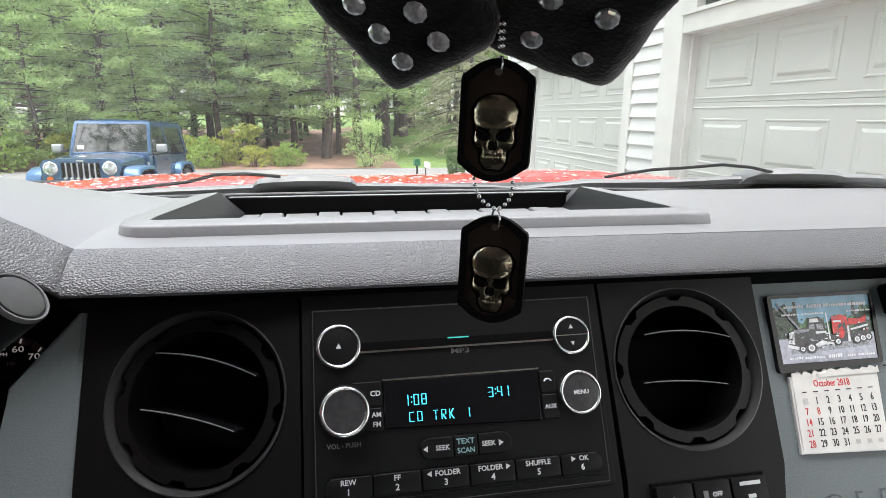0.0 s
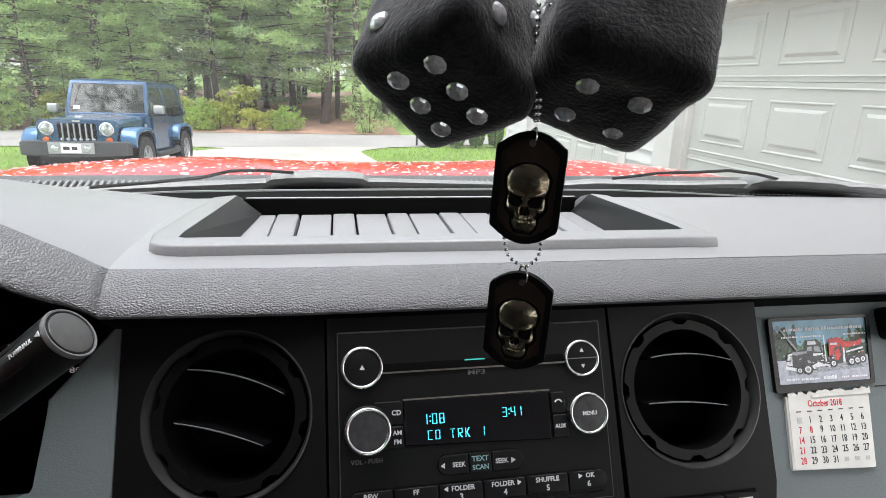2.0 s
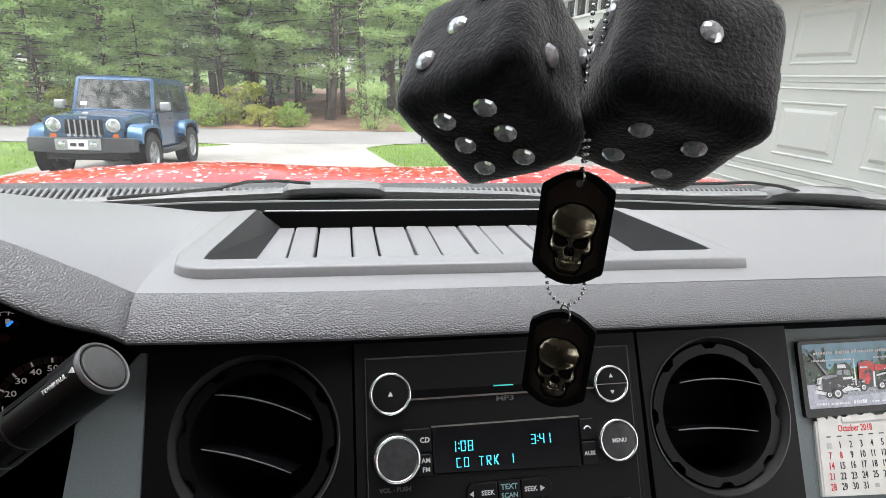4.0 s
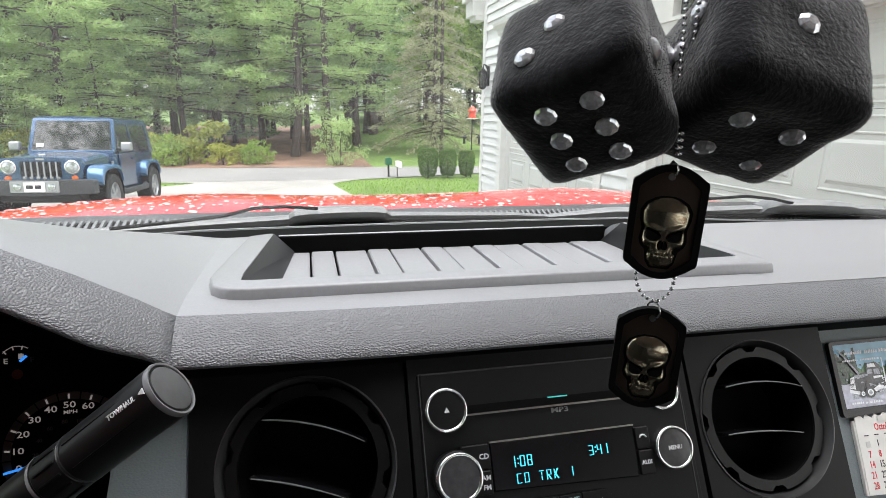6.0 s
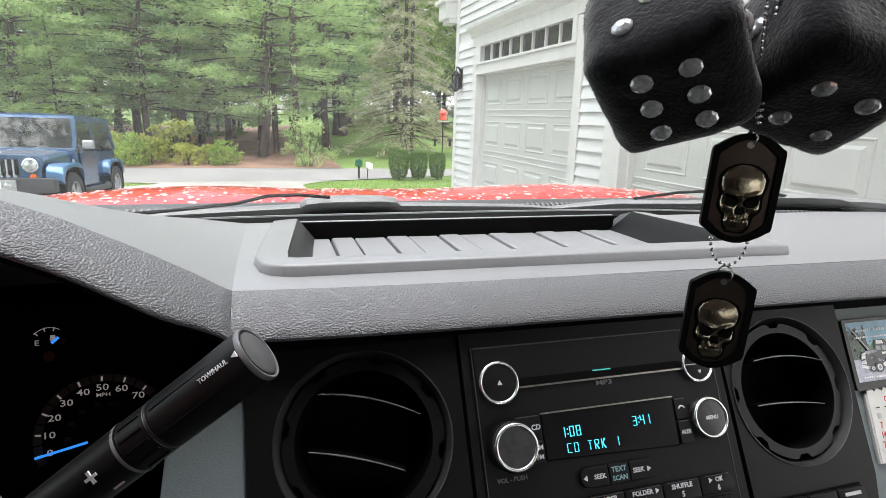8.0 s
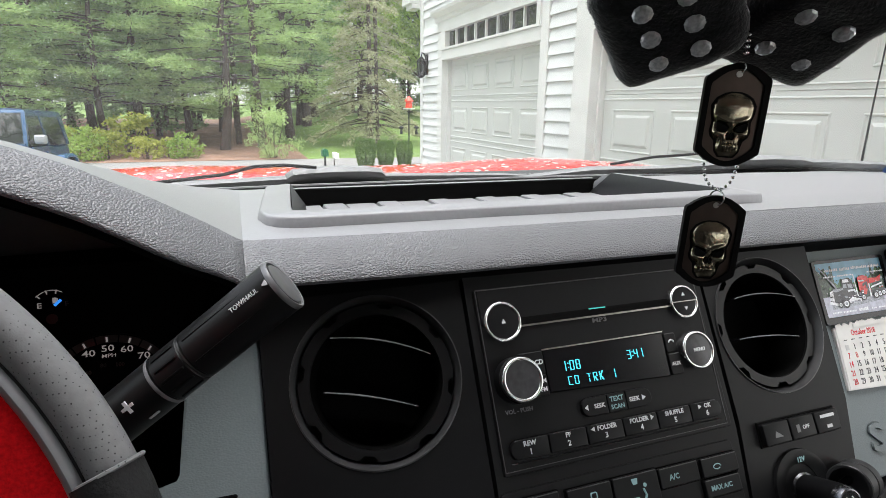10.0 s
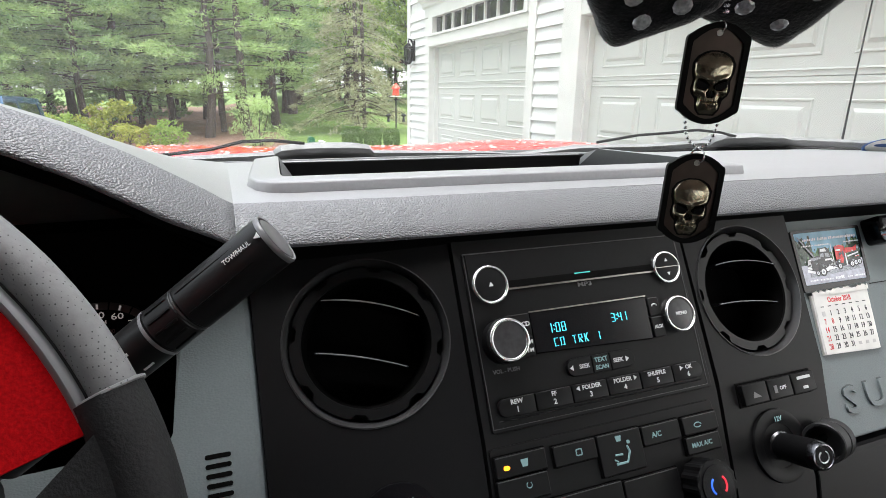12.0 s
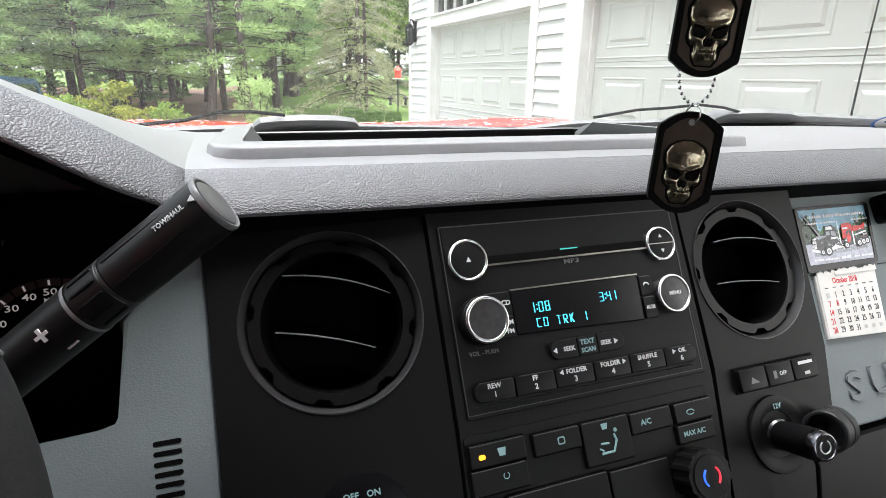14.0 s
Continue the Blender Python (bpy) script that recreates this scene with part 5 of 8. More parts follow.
for a in np.linspace(radians(75), radians(135), 3):
    part("dial_tick", moved(box(-0.0016, 0.0016, -0.0004, 0.0004, 0, 0.0004), pose(-0.0335 + 0.0128 * math.cos(a), 0.0285 + 0.0128 * math.sin(a), -0.0018, 0, 0, math.degrees(a))), GAUGE_INK, fg, M=GA)

# ---- gear lever on the steering column ----
lev = thing("gear_lever", (-0.24, 0.31, 1.42), "black column gear lever with a tow haul button", "gear lever")
A, B = Vector((-0.2535, 0.3150, 1.4155)), Vector((-0.1576, 0.3010, 1.4917))
axis = (B - A).normalized()
A, B = A - axis * 0.0030, B - axis * 0.0030
LM = Matrix.Translation(A) @ axis.to_track_quat("Z", "Y").to_matrix().to_4x4() @ Matrix.Diagonal((0.79, 0.79, 1, 1))
LL = (B - A).length
part("grip", lathe([(0.0, -0.06), (0.0150, -0.06), (0.0165, -0.02), (0.0172, 0.012), (0.0176, LL * 0.36), (0.0170, LL * 0.365), (0.0170, LL * 0.38), (0.0176, LL * 0.385), (0.0176, LL * 0.52), (0.0168, LL * 0.525), (0.0168, LL * 0.54), (0.0178, LL * 0.545), (0.0182, LL * 0.80), (0.0190, LL - 0.004), (0.0188, LL - 0.001), (0.0178, LL), (0.0, LL)], 48), LEVER, lev, "matt black grip", True, LM)
part("end_rim", lathe([(0.0189, LL - 0.0018), (0.0193, LL - 0.0002), (0.0186, LL + 0.0012), (0.0174, LL + 0.0010), (0.0170, LL - 0.0010)], 48), PALE, lev, "grey rim of the end button", True, LM)
part("end_groove", lathe([(0.0171, LL - 0.0006), (0.0150, LL - 0.0006)], 40), DEEP, lev, "black groove round the end button", True, LM)
part("end_button", lathe([(0.0156, LL - 0.0010), (0.0155, LL + 0.0010), (0.0146, LL + 0.0014), (0.0, LL + 0.0004)], 40), mat("satin_grey_button", (0.085, 0.085, 0.088), 0.33, vary=0.12, scale=200), lev, "dished grey end button", True, LM)
part("grey_band", lathe([(0.0180, LL * 0.362), (0.0182, LL * 0.370), (0.0180, LL * 0.378)], 40), PALE, lev, "thin grey band", True, LM)
part("grey_band", lathe([(0.0177, LL * 0.527), (0.0179, LL * 0.532), (0.0177, LL * 0.537)], 40), RING, lev, "thin grey band", True, LM)
# the side that faces the driver: x along the lever, y up, z out
toward = (Vector((-0.16, -0.02, 1.56)) - (A + B) / 2)
zz = (toward - axis * toward.dot(axis)).normalized()
yy = zz.cross(axis).normalized()
LS = Matrix((( axis.x, yy.x, zz.x, A.x), (axis.y, yy.y, zz.y, A.y), (axis.z, yy.z, zz.z, A.z), (0, 0, 0, 1)))
writing("lettering", "TOW/HAUL", 0.0037, WHITE_INK, lev, LS @ pose(LL * 0.865, 0.0076, 0.0128) @ pose(0, 0, 0, -30), 0.0003, squeeze=0.88, bold=0.0)
part("arrow_mark", moved(prism([(-0.0016, 0), (0.0014, -0.0016), (0.0014, 0.0016)], 0, 0.0008), pose(LL * 0.972, 0.0076, 0.0130, -30)), WHITE_INK, lev, M=LS)
writing("plus_mark", "+", 0.013, WHITE_INK, lev, LS @ pose(LL * 0.235, 0.0020, 0.0132) @ pose(0, 0, 0, -8), 0.0010)
part("minus_mark", moved(box(-0.003, 0.003, -0.0006, 0.0006, 0, 0.001), pose(LL * 0.275, -0.0085, 0.0102, 40)), WHITE_INK, lev, M=LS)
for k in range(5):
    a = radians(30 + 28 * k)
    part("grip_ridge", moved(box(LL * 0.40, LL * 0.51, -0.0008, 0.0008, -0.0005, 0.0012, 0.0004), Matrix.Rotation(a - radians(90), 4, "X") @ Matrix.Translation((0, 0, 0.0134))), BLACK, lev, M=LS)
for y in (0.0118, -0.001):
    part("grip_ridge", moved(box(LL * 0.56, LL * 0.94, -0.0005, 0.0005, -0.0008, 0.0008, 0.0003), pose(0, y * 0.92, 0.0086 if y > 0.01 else 0.0139)), BLACK, lev, M=LS)

# ---- steering wheel ----
SWK = math.hypot(1, 0.5)
SW = Matrix(((1, 0, 0, -0.3654), (0, 0.5 / SWK, -1 / SWK, 0.1490), (0, 1 / SWK, 0.5 / SWK, 1.4275), (0, 0, 0, 1)))
whl = thing("steering_wheel", (-0.365, 0.1425, 1.425), "steering wheel in grey leather and charcoal with red plush insert", "steering wheel")


def arc_tube(R, a0, a1, prof, n=40):
    rows = []
    for i in range(n + 1):
        a = radians(a0 + (a1 - a0) * i / n)
        rows.append([((R + r) * math.cos(a), (R + r) * math.sin(a), z) for r, z in prof])
    return loft(rows)


OVAL = [(0.0068 * math.cos(2 * math.pi * i / 20), 0.0085 * math.sin(2 * math.pi * i / 20)) for i in range(20)]
part("grey_rim", arc_tube(0.1588, 21.5, 158.5, OVAL, 60), RIM, whl, "grey perforated leather rim", True, SW)
part("dark_rim", arc_tube(0.1570, -201.5, 21.5, [(r * 1.45, z * 1.4) for r, z in OVAL], 80), RIM_DARK, whl, "charcoal wrapped rim", True, SW)
part("silver_band", arc_tube(0.1502, 20, 160, [(0.0022 * math.cos(2 * math.pi * i / 12), 0.0035 * math.sin(2 * math.pi * i / 12) + 0.004) for i in range(12)], 50), SILVER, whl, "silver inner band", True, SW)
part("dark_gap", arc_tube(0.1518, 20, 160, [(0.003 * math.cos(2 * math.pi * i / 8), 0.005 * math.sin(2 * math.pi * i / 8)) for i in range(8)], 50), RIM_DARK, whl, "", True, SW)
rows = []
for r in np.linspace(0.02, 0.1484, 8):
    rows.append([(r * math.cos(radians(a)), r * math.sin(radians(a)), 0.0055 - 0.10 * (0.1484 - r)) for a in np.linspace(18.5, 161.5, 30)])
low = [[(x, y, z - 0.012) for x, y, z in row] for row in rows]
part("red_insert", join(loft(rows, closed=False), loft(low, closed=False), loft([rows[0], low[0]], closed=False), loft([rows[-1], low[-1]], closed=False), loft([[r[0] for r in rows], [r[0] for r in low]], closed=False), loft([[r[-1] for r in rows], [r[-1] for r in low]], closed=False)), RED_FUZZ, whl, "red plush insert inside the rim", True, SW)
part("spoke", loft([[(0.147, 0.050, 0.010), (0.160, -0.010, 0.010), (0.160, -0.010, -0.010), (0.147, 0.050, -0.010)], [(0.12, 0.024, 0.008), (0.12, -0.03, 0.008), (0.12, -0.03, -0.012), (0.12, 0.024, -0.012)], [(0.03, 0.02, -0.01), (0.03, -0.05, -0.01), (0.03, -0.05, -0.035), (0.03, 0.02, -0.035)]]), RIM_DARK, whl, "charcoal spoke", True, SW)
part("stitching", moved(tube([(0.0092 * math.cos(a), 0, 0.0112 * math.sin(a)) for a in np.linspace(-1.4, 3.6, 26)], 0.0007, 6), SW @ pose(0, 0, 0, 0, 0, 21.5) @ pose(0.1578, 0, 0)), RIM, whl, "grey stitched seam", True)
part("column", moved(lathe([(0.0, -0.30), (0.045, -0.30), (0.045, -0.05), (0.0, -0.05)], 24), SW), BLACK, whl, "black steering column cover", True)


# ---- hanging from the mirror ----
def fuzzy_die(face, a_dir, b_dir, edge, faces, name_label, seed):
    a = Vector(a_dir).normalized()
    b = (Vector(b_dir) - a * Vector(b_dir).dot(a)).normalized()
    n = a.cross(b)
    c = Vector(face) - n * (edge / 2)
    M = Matrix(((a.x, b.x, n.x, c.x), (a.y, b.y, n.y, c.y), (a.z, b.z, n.z, c.z), (0, 0, 0, 1)))
    d = thing("fuzzy_die", c, name_label, "fuzzy dice", "pair of fuzzy dice")
    bm = bmesh.new()
    bmesh.ops.create_cube(bm, size=edge)
    bmesh.ops.bevel(bm, geom=bm.edges[:], offset=edge * 0.17, segments=5, affect="EDGES", profile=0.5)
    bmesh.ops.subdivide_edges(bm, edges=[e for e in bm.edges if e.calc_length() > edge * 0.2], cuts=11, use_grid_fill=True)
    for v in bm.verts:
        p = v.co / (edge / 2)
        bulge = 1 + 0.05 * (1 - max(abs(p.x * p.y), abs(p.y * p.z), abs(p.x * p.z)))
        v.co = v.co * bulge + Vector(noise.noise_vector(v.co * 45 + Vector((seed, 0, 0)))) * 0.0016 + Vector(noise.noise_vector(v.co * 170 + Vector((0, seed, 0)))) * 0.0006
    bmesh.ops.triangulate(bm, faces=bm.faces[:])
    rng = random.Random(seed)
    tris = [(f.calc_area(), [v.co.copy() for v in f.verts], f.normal.copy()) for f in bm.faces]
    body = part("plush_cube", bm, FUR, d, "black plush cube", True, M, 80)
    verts, faces_ = [], []
    total = sum(t[0] for t in tris)
    for area, (p0, p1, p2), nn in tris:
        for _ in range(int(area / total * 6000 + rng.random())):
            u, w = rng.random(), rng.random()
            if u + w > 1:
                u, w = 1 - u, 1 - w
            p = p0 + (p1 - p0) * u + (p2 - p0) * w
            comb = Vector(noise.noise_vector(p * 90 + Vector((0, seed, 0)))) * 0.5
            q = p + (nn * 0.9 + comb + Vector((rng.uniform(-0.25, 0.25), rng.uniform(-0.25, 0.25), rng.uniform(-0.25, 0.25)))).normalized() * rng.uniform(0.0004, 0.0011)
            s = nn.cross(Vector((rng.random() - 0.5, rng.random() - 0.5, rng.random() - 0.5))).normalized() * 0.00012
            i = len(verts)
            verts += [M @ (p - s), M @ (p + s), M @ q]
            faces_.append((i, i + 1, i + 2))
    me = bpy.data.meshes.new("plush_fur")
    me.from_pydata([tuple(v) for v in verts], [], faces_)
    me.materials.append(HAIR)
    pile = new("plush_fur", me)
    pile.parent, pile.matrix_parent_inverse = d, Matrix.Translation(-c)
    tagged(pile, "short black plush pile", kind="stuff")
    for (ax, sg), spots in faces.items():
        for u, w in spots:
            h = edge / 2 * 1.035
            T = {"z": pose(u, w, h), "x": pose(h, u, w) @ pose(0, 0, 0, 0, 90, 0), "-x": pose(-h, u, w) @ pose(0, 0, 0, 0, -90, 0), "y": pose(u, h, w) @ pose(0, 0, 0, -90, 0, 0), "-y": pose(u, -h, w) @ pose(0, 0, 0, 90, 0, 0)}[(sg + ax)]
            part("rhinestone", moved(lathe([(0.0050, -0.0010), (0.0050, 0.0003), (0.0042, 0.0012), (0.0030, 0.0019), (0.0022, 0.0023), (0, 0.0024)], 10), T), GEM, d, "clear faceted rhinestone", M=M)
    # the cord up to the header of the windscreen
    top = M @ Vector((0, 0, 0))
    part("cord", tube([top + Vector((0, 0, edge * 0.6)), top * 0.5 + Vector((0.075, 0.262, 1.82)) * 0.5, Vector((0.075, 0.262, 1.935))], 0.0012, 6), RUBBER, d, "thin black cord")
    return d


six = [(i * 0.0157, j * 0.0102) for i in (-1, 0, 1) for j in (-1, 1)]
fuzzy_die((0.0259, 0.2478, 1.6176), (0.67, 0.338, -0.66), (0.70, -0.65, 0.30), 0.066, {("z", ""): six, ("x", "-"): [(0, 0), (-0.0125, 0.0150), (0.0125, -0.015)], ("y", ""): [(-0.012, 0.012), (0.012, -0.012)]}, "black plush die with six clear rhinestones showing", 3)
fuzzy_die((0.0947, 0.2322, 1.6153), (0.935, -0.17, -0.30), (-0.17, -0.80, 0.575), 0.068, {("z", ""): [(i * 0.0118, j * 0.0118) for i in (-1, 1) for j in (-1, 1)], ("y", ""): [(-0.002, 0.0)], ("x", "-"): [(-0.012, 0.012), (0.0, 0.0), (0.012, -0.012)]}, "black plush die with four clear rhinestones showing", 8)


def dog_tag(x, y, z, yaw, lean, w, h, label):
    """A dark plate in a black rubber rim with a plain skull in relief; x, y, z is the hole."""
    M = Matrix.Translation((x, y, z)) @ pose(0, 0, 0, 90, 0, yaw) @ pose(0, 0, 0, 0, 0, lean)
    T = thing("dog_tag", (x, y, z), label, "dog tag", "dog tags on the chain")
    up, lo = 0.0055, 0.0055 - h

    def shape(ww, m):
        o = []
        bend = lambda u: 0.0062 * (u / 0.88) ** 2 if u < 0.88 else 0.0062 + 0.0030 * (1 - math.sqrt(max(0.0, 1 - ((u - 0.88) / 0.12) ** 2)))
        for s, cy, sg in ((1, up - m, 1), (-1, lo + m, -1)):
            for u in (1, 0.985, 0.95, 0.88, 0.7, 0.45, 0.2, 0, -0.2, -0.45, -0.7, -0.88, -0.95, -0.985, -1):
                o.append((u * s * ww / 2, cy - sg * bend(abs(u))))
        return o
    outer, inner = shape(w, 0), shape(w - 0.0060, 0.0030)
    part("rubber_rim", ring_plate(outer, inner, -0.0018, 0.0022), RUBBER, T, "black rubber rim", True, M, 50)
    part("plate", prism(inner, -0.0012, 0.0008), TAG, T, "dark steel plate", M=M)
    # a filled bright disc stands in for the light at the hole
    part("hole_light", moved(lathe([(0.0016, 0.0), (0.0016, 0.0006), (0, 0.0006)], 16), pose(0, 0, 0.0008)), STEEL, T, "bright disc painted as light in the hole", M=M)
    # one relief: dome, brows, cheeks and jaw
    cy, SX, SY = up - 0.59 * h, 0.0104, 0.0162
    side_v, side_u = [-1, -0.82, -0.5, -0.36, -0.2, -0.02, 0.1, 0.35, 0.6, 0.82, 0.95, 1], [0.36, 0.56, 0.64, 0.84, 0.92, 0.88, 0.86, 0.97, 0.99, 0.80, 0.48, 0.22]
    blob = lambda u, v, u0, v0, su, sv: math.exp(-((u - u0) / su) ** 2 - ((v - v0) / sv) ** 2)
    bm = bmesh.new()
    nu, nv = 40, 54
    grid = []
    for j in range(nv + 1):
        v = -1 + 2 * j / nv
        row = []
        for i in range(nu + 1):
            u = -1 + 2 * i / nu
            half = np.interp(v, side_v, side_u)
            x, ax = u * half, abs(u * half)
            hgt = 0.0036 * max(0.0, 1 - u * u) ** 0.45 * max(0.10, 1 - abs(v) ** 4) * (1.0 if v > 0.1 else 0.80)
            hgt += 0.0011 * blob(ax, v, 0.42, 0.15 + 0.22 * (ax - 0.42), 0.40, 0.075)
            hgt += 0.0011 * blob(ax, v, 0.66, -0.27, 0.22, 0.085)
            hgt += 0.0007 * blob(ax, v, 0.0, -0.02, 0.12, 0.12) + 0.0009 * blob(ax, v, 0.0, -0.90, 0.34, 0.10)
            hgt += 0.0010 * blob(ax, v, 0.0, -0.60, 0.42, 0.16)
            hgt -= 0.0024 * blob(ax, v, 0.44, -0.07 + 0.20 * (ax - 0.44), 0.24, 0.095)
            hgt -= 0.0020 * blob(ax, v, 0.08, -0.34, 0.10, 0.12)
            hgt -= 0.0018 * blob(ax, v, 0.60, -0.52, 0.13, 0.16)
            hgt -= 0.0009 * blob(ax, v, 0.0, -0.63 + 0.10 * ax * ax, 0.50, 0.022)
            hgt -= 0.0005 * blob(ax, v, 0.0, -0.63, 0.46, 0.13) * (math.sin(x * 44) > 0.55)
            row.append(bm.verts.new((x * SX, cy + v * SY, 0.0008 + max(hgt, 0.0))))
        grid.append(row)
    for j in range(nv):
        for i in range(nu):
            bm.faces.new((grid[j][i], grid[j][i + 1], grid[j + 1][i + 1], grid[j + 1][i]))
    part("relief", bm, SKULL, T, "raised brassy metal emblem", True, M, 60)
    for sx in (-1, 1):
        part("dark_hollow", prism([(sx * q * SX, cy + r * SY) for q, r in ((0.15, -0.09), (0.22, -0.20), (0.56, -0.21), (0.74, -0.12), (0.76, 0.09), (0.50, 0.03), (0.30, -0.03))][::sx], 0.0012, 0.0041, 0.0003, 1), RUBBER, T, "black eye hollow", M=M)
        part("dark_hollow", prism([(sx * q * SX, cy + r * SY) for q, r in ((0.03, -0.44), (0.17, -0.42), (0.13, -0.33), (0.04, -0.24))][::sx], 0.0012, 0.0037), RUBBER, T, "black nose hollow", M=M)
    # the shadow round the raised emblem, painted as a flat black outline
    rim = [(u * SX * 1.10, cy + v * SY * 1.05) for sg, vs in ((1, side_v), (-1, side_v[::-1])) for v in vs for u in (sg * float(np.interp(v, side_v, side_u)),)]
    part("shade_outline", prism(rim, 0.0007, 0.0010), RUBBER, T, "black outline painted as shade round the emblem", M=M)
    return T, M


t1, M1 = dog_tag(0.0697, 0.2455, 1.5985, -28, -2.5, 0.0325, 0.0530, "dog tag with black rubber rim and metal skull emblem, upper")
t2, M2 = dog_tag(0.0716, 0.2512, 1.5290, -28, -2.5, 0.0320, 0.0530, "dog tag with black rubber rim and metal skull emblem, lower")
part("split_ring", moved(tube([(0.0030 * math.cos(a), 0.0030 * math.sin(a), 0) for a in np.linspace(0, 6.2, 18)], 0.0005, 6), Matrix.Translation(M1 @ Vector((0, 0.0032, 0))) @ pose(0, 0, 0, 90, 0, 100)), CHROME, t1, "small steel split ring", True)
part("split_ring", moved(tube([(0.0042 * math.cos(a), 0.0042 * math.sin(a), 0) for a in np.linspace(0, 6.2, 18)], 0.0005, 6), Matrix.Translation(M2 @ Vector((0, 0.0040, 0))) @ pose(0, 0, 0, 90, 0, 100)), CHROME, t2, "small steel split ring", True)
chain = thing("ball_chain", (0.0697, 0.2475, 1.605), "steel ball chain that carries the dog tags", "chain")
dots = []


def chain_run(points, pitch=0.0030):
    pts = [Vector(p) for p in points]
    carry = 0.0
    for p, q in zip(pts, pts[1:]):
        d = (q - p).length
        s = carry
        while s < d:
            dots.append(p.lerp(q, s / d))
            s += pitch
        carry = s - d


chain_run([(0.0700, 0.2650, 1.935), (0.0685, 0.2480, 1.690), (0.0675, 0.2450, 1.645), (0.0690, 0.2425, 1.6065)])
chain_run([(0.0800, 0.2650, 1.935), (0.0755, 0.2480, 1.690), (0.0725, 0.2450, 1.645), (0.0700, 0.2425, 1.6065)])
b0, b1 = M1 @ Vector((-0.0095, -0.043, -0.003)), M1 @ Vector((0.0085, -0.043, -0.003))
end = M2 @ Vector((0, 0.0082, 0))
loop = [M1 @ Vector((0.0, 0.006, -0.003)), b0]
for i in range(1, 8):
    t = i / 8
    loop.append(b0.lerp(end, t) + Vector((-0.0030 * math.sin(math.pi * t), 0, -0.0030 * math.sin(math.pi * t))))
loop.append(end)
for i in range(1, 8):
    t = i / 8
    loop.append(end.lerp(b1, t) + Vector((0.0030 * math.sin(math.pi * t), 0, -0.0030 * math.sin(math.pi * t))))
loop += [b1, M1 @ Vector((0.0, 0.006, -0.003))]
chain_run(loop)
base = bmesh.new()
bmesh.ops.create_icosphere(base, subdivisions=1, radius=0.00115)
me = bpy.data.meshes.new("bead")
base.to_mesh(me)
base.free()
me.materials.append(CHROME)
me.shade_smooth()
for p in dots:
    o = new("bead", me)
    o.parent, o.matrix_parent_inverse = chain, Matrix.Translation(-chain.location)
    o.location = p
mir = thing("mirror_mount", (0.075, 0.262, 1.95), "black mount at the windscreen header that carries cords", "mount")
part("mount_bar", box(0.050, 0.100, 0.235, 0.275, 1.930, 1.966, 0.004), BLACK, mir)

# ---- truck outside ----
hood = thing("truck_hood", (XC, 1.8, 1.2), "wet red truck bonnet covered in water drops", "truck bonnet")


def hood_z(x, y):
    u = abs(x - XC)
    z = np.interp(y, [1.0, 1.06, 1.12, 1.2, 1.35, 1.7, 2.05, 2.3, 2.38], [1.446, 1.456, 1.460, 1.455, 1.432, 1.374, 1.312, 1.258, 1.18])
    dome = 0.009 * math.exp(-((u - 0.36) / 0.16) ** 2)
    side = -0.05 * max(0, (u - 0.45) / 0.45) ** 2 - 0.20 * max(0, (u - 0.84) / 0.1) ** 2
    return float(z + dome * np.interp(y, [1.0, 1.15, 2.3], [0.5, 1, 0.3]) + side)


hx = np.linspace(XC - 0.93, XC + 0.93, 61)
hy = np.concatenate([np.linspace(0.985, 1.2, 12), np.linspace(1.25, 2.38, 26)])
hb = loft([[(x, y, hood_z(x, y)) for y in hy] for x in hx], closed=False)
part("bonnet_skin", hb, RED_PAINT, hood, "glossy wet red paint", True, angle=60)
part("bonnet_underside", loft([[(x, y, hood_z(x, y) - 0.02) for y in hy] for x in hx], closed=False), BLACK, hood, "", True)
part("bonnet_edge", loft([[(x, 0.985, hood_z(x, 0.985)) for x in hx], [(x, 0.985, hood_z(x, 0.985) - 0.02) for x in hx]], closed=False), BLACK, hood)
rng = random.Random(5)
vv, ff = [], []
for _ in range(4600):
    x, y = rng.uniform(XC - 0.90, XC + 0.90), 1.0 + 1.35 * rng.random() ** 1.3
    r = rng.choice((0.0015, 0.002, 0.0025, 0.003, 0.004)) * rng.uniform(0.7, 1.3)
    ax, st = rng.uniform(0, 3.14), rng.uniform(1.0, 1.9)
    i0 = len(vv)
    for ring_, hgt in ((1.0, 0.0), (0.72, 0.30)):
        for k in range(7):
            a = 2 * math.pi * k / 7
            px, py = r * ring_ * math.cos(a) * st, r * ring_ * math.sin(a)
            qx, qy = x + px * math.cos(ax) - py * math.sin(ax), y + px * math.sin(ax) + py * math.cos(ax)
            vv.append((qx, qy, hood_z(qx, qy) + 0.0004 + hgt * r))
    for k in range(7):
        ff.append((i0 + k, i0 + (k + 1) % 7, i0 + 7 + (k + 1) % 7, i0 + 7 + k))
    ff.append(tuple(i0 + 7 + k for k in range(7)))
me = bpy.data.meshes.new("water_drops")
me.from_pydata(vv, [], ff)
me.materials.append(DROP)
me.shade_smooth()
dr = new("water_drops", me)
dr.parent, dr.matrix_parent_inverse = hood, Matrix.Translation(-hood.location)
tagged(dr, "beads of rain water", kind="stuff")

tb = thing("pickup_truck", (XC, 1.7, 0.0), "red pickup truck body on black tyres", "truck")
part("body", box(XC - 0.92, XC + 0.92, 1.02, 2.36, 0.50, 1.20, 0.05), RED_PAINT, tb, "red painted body")
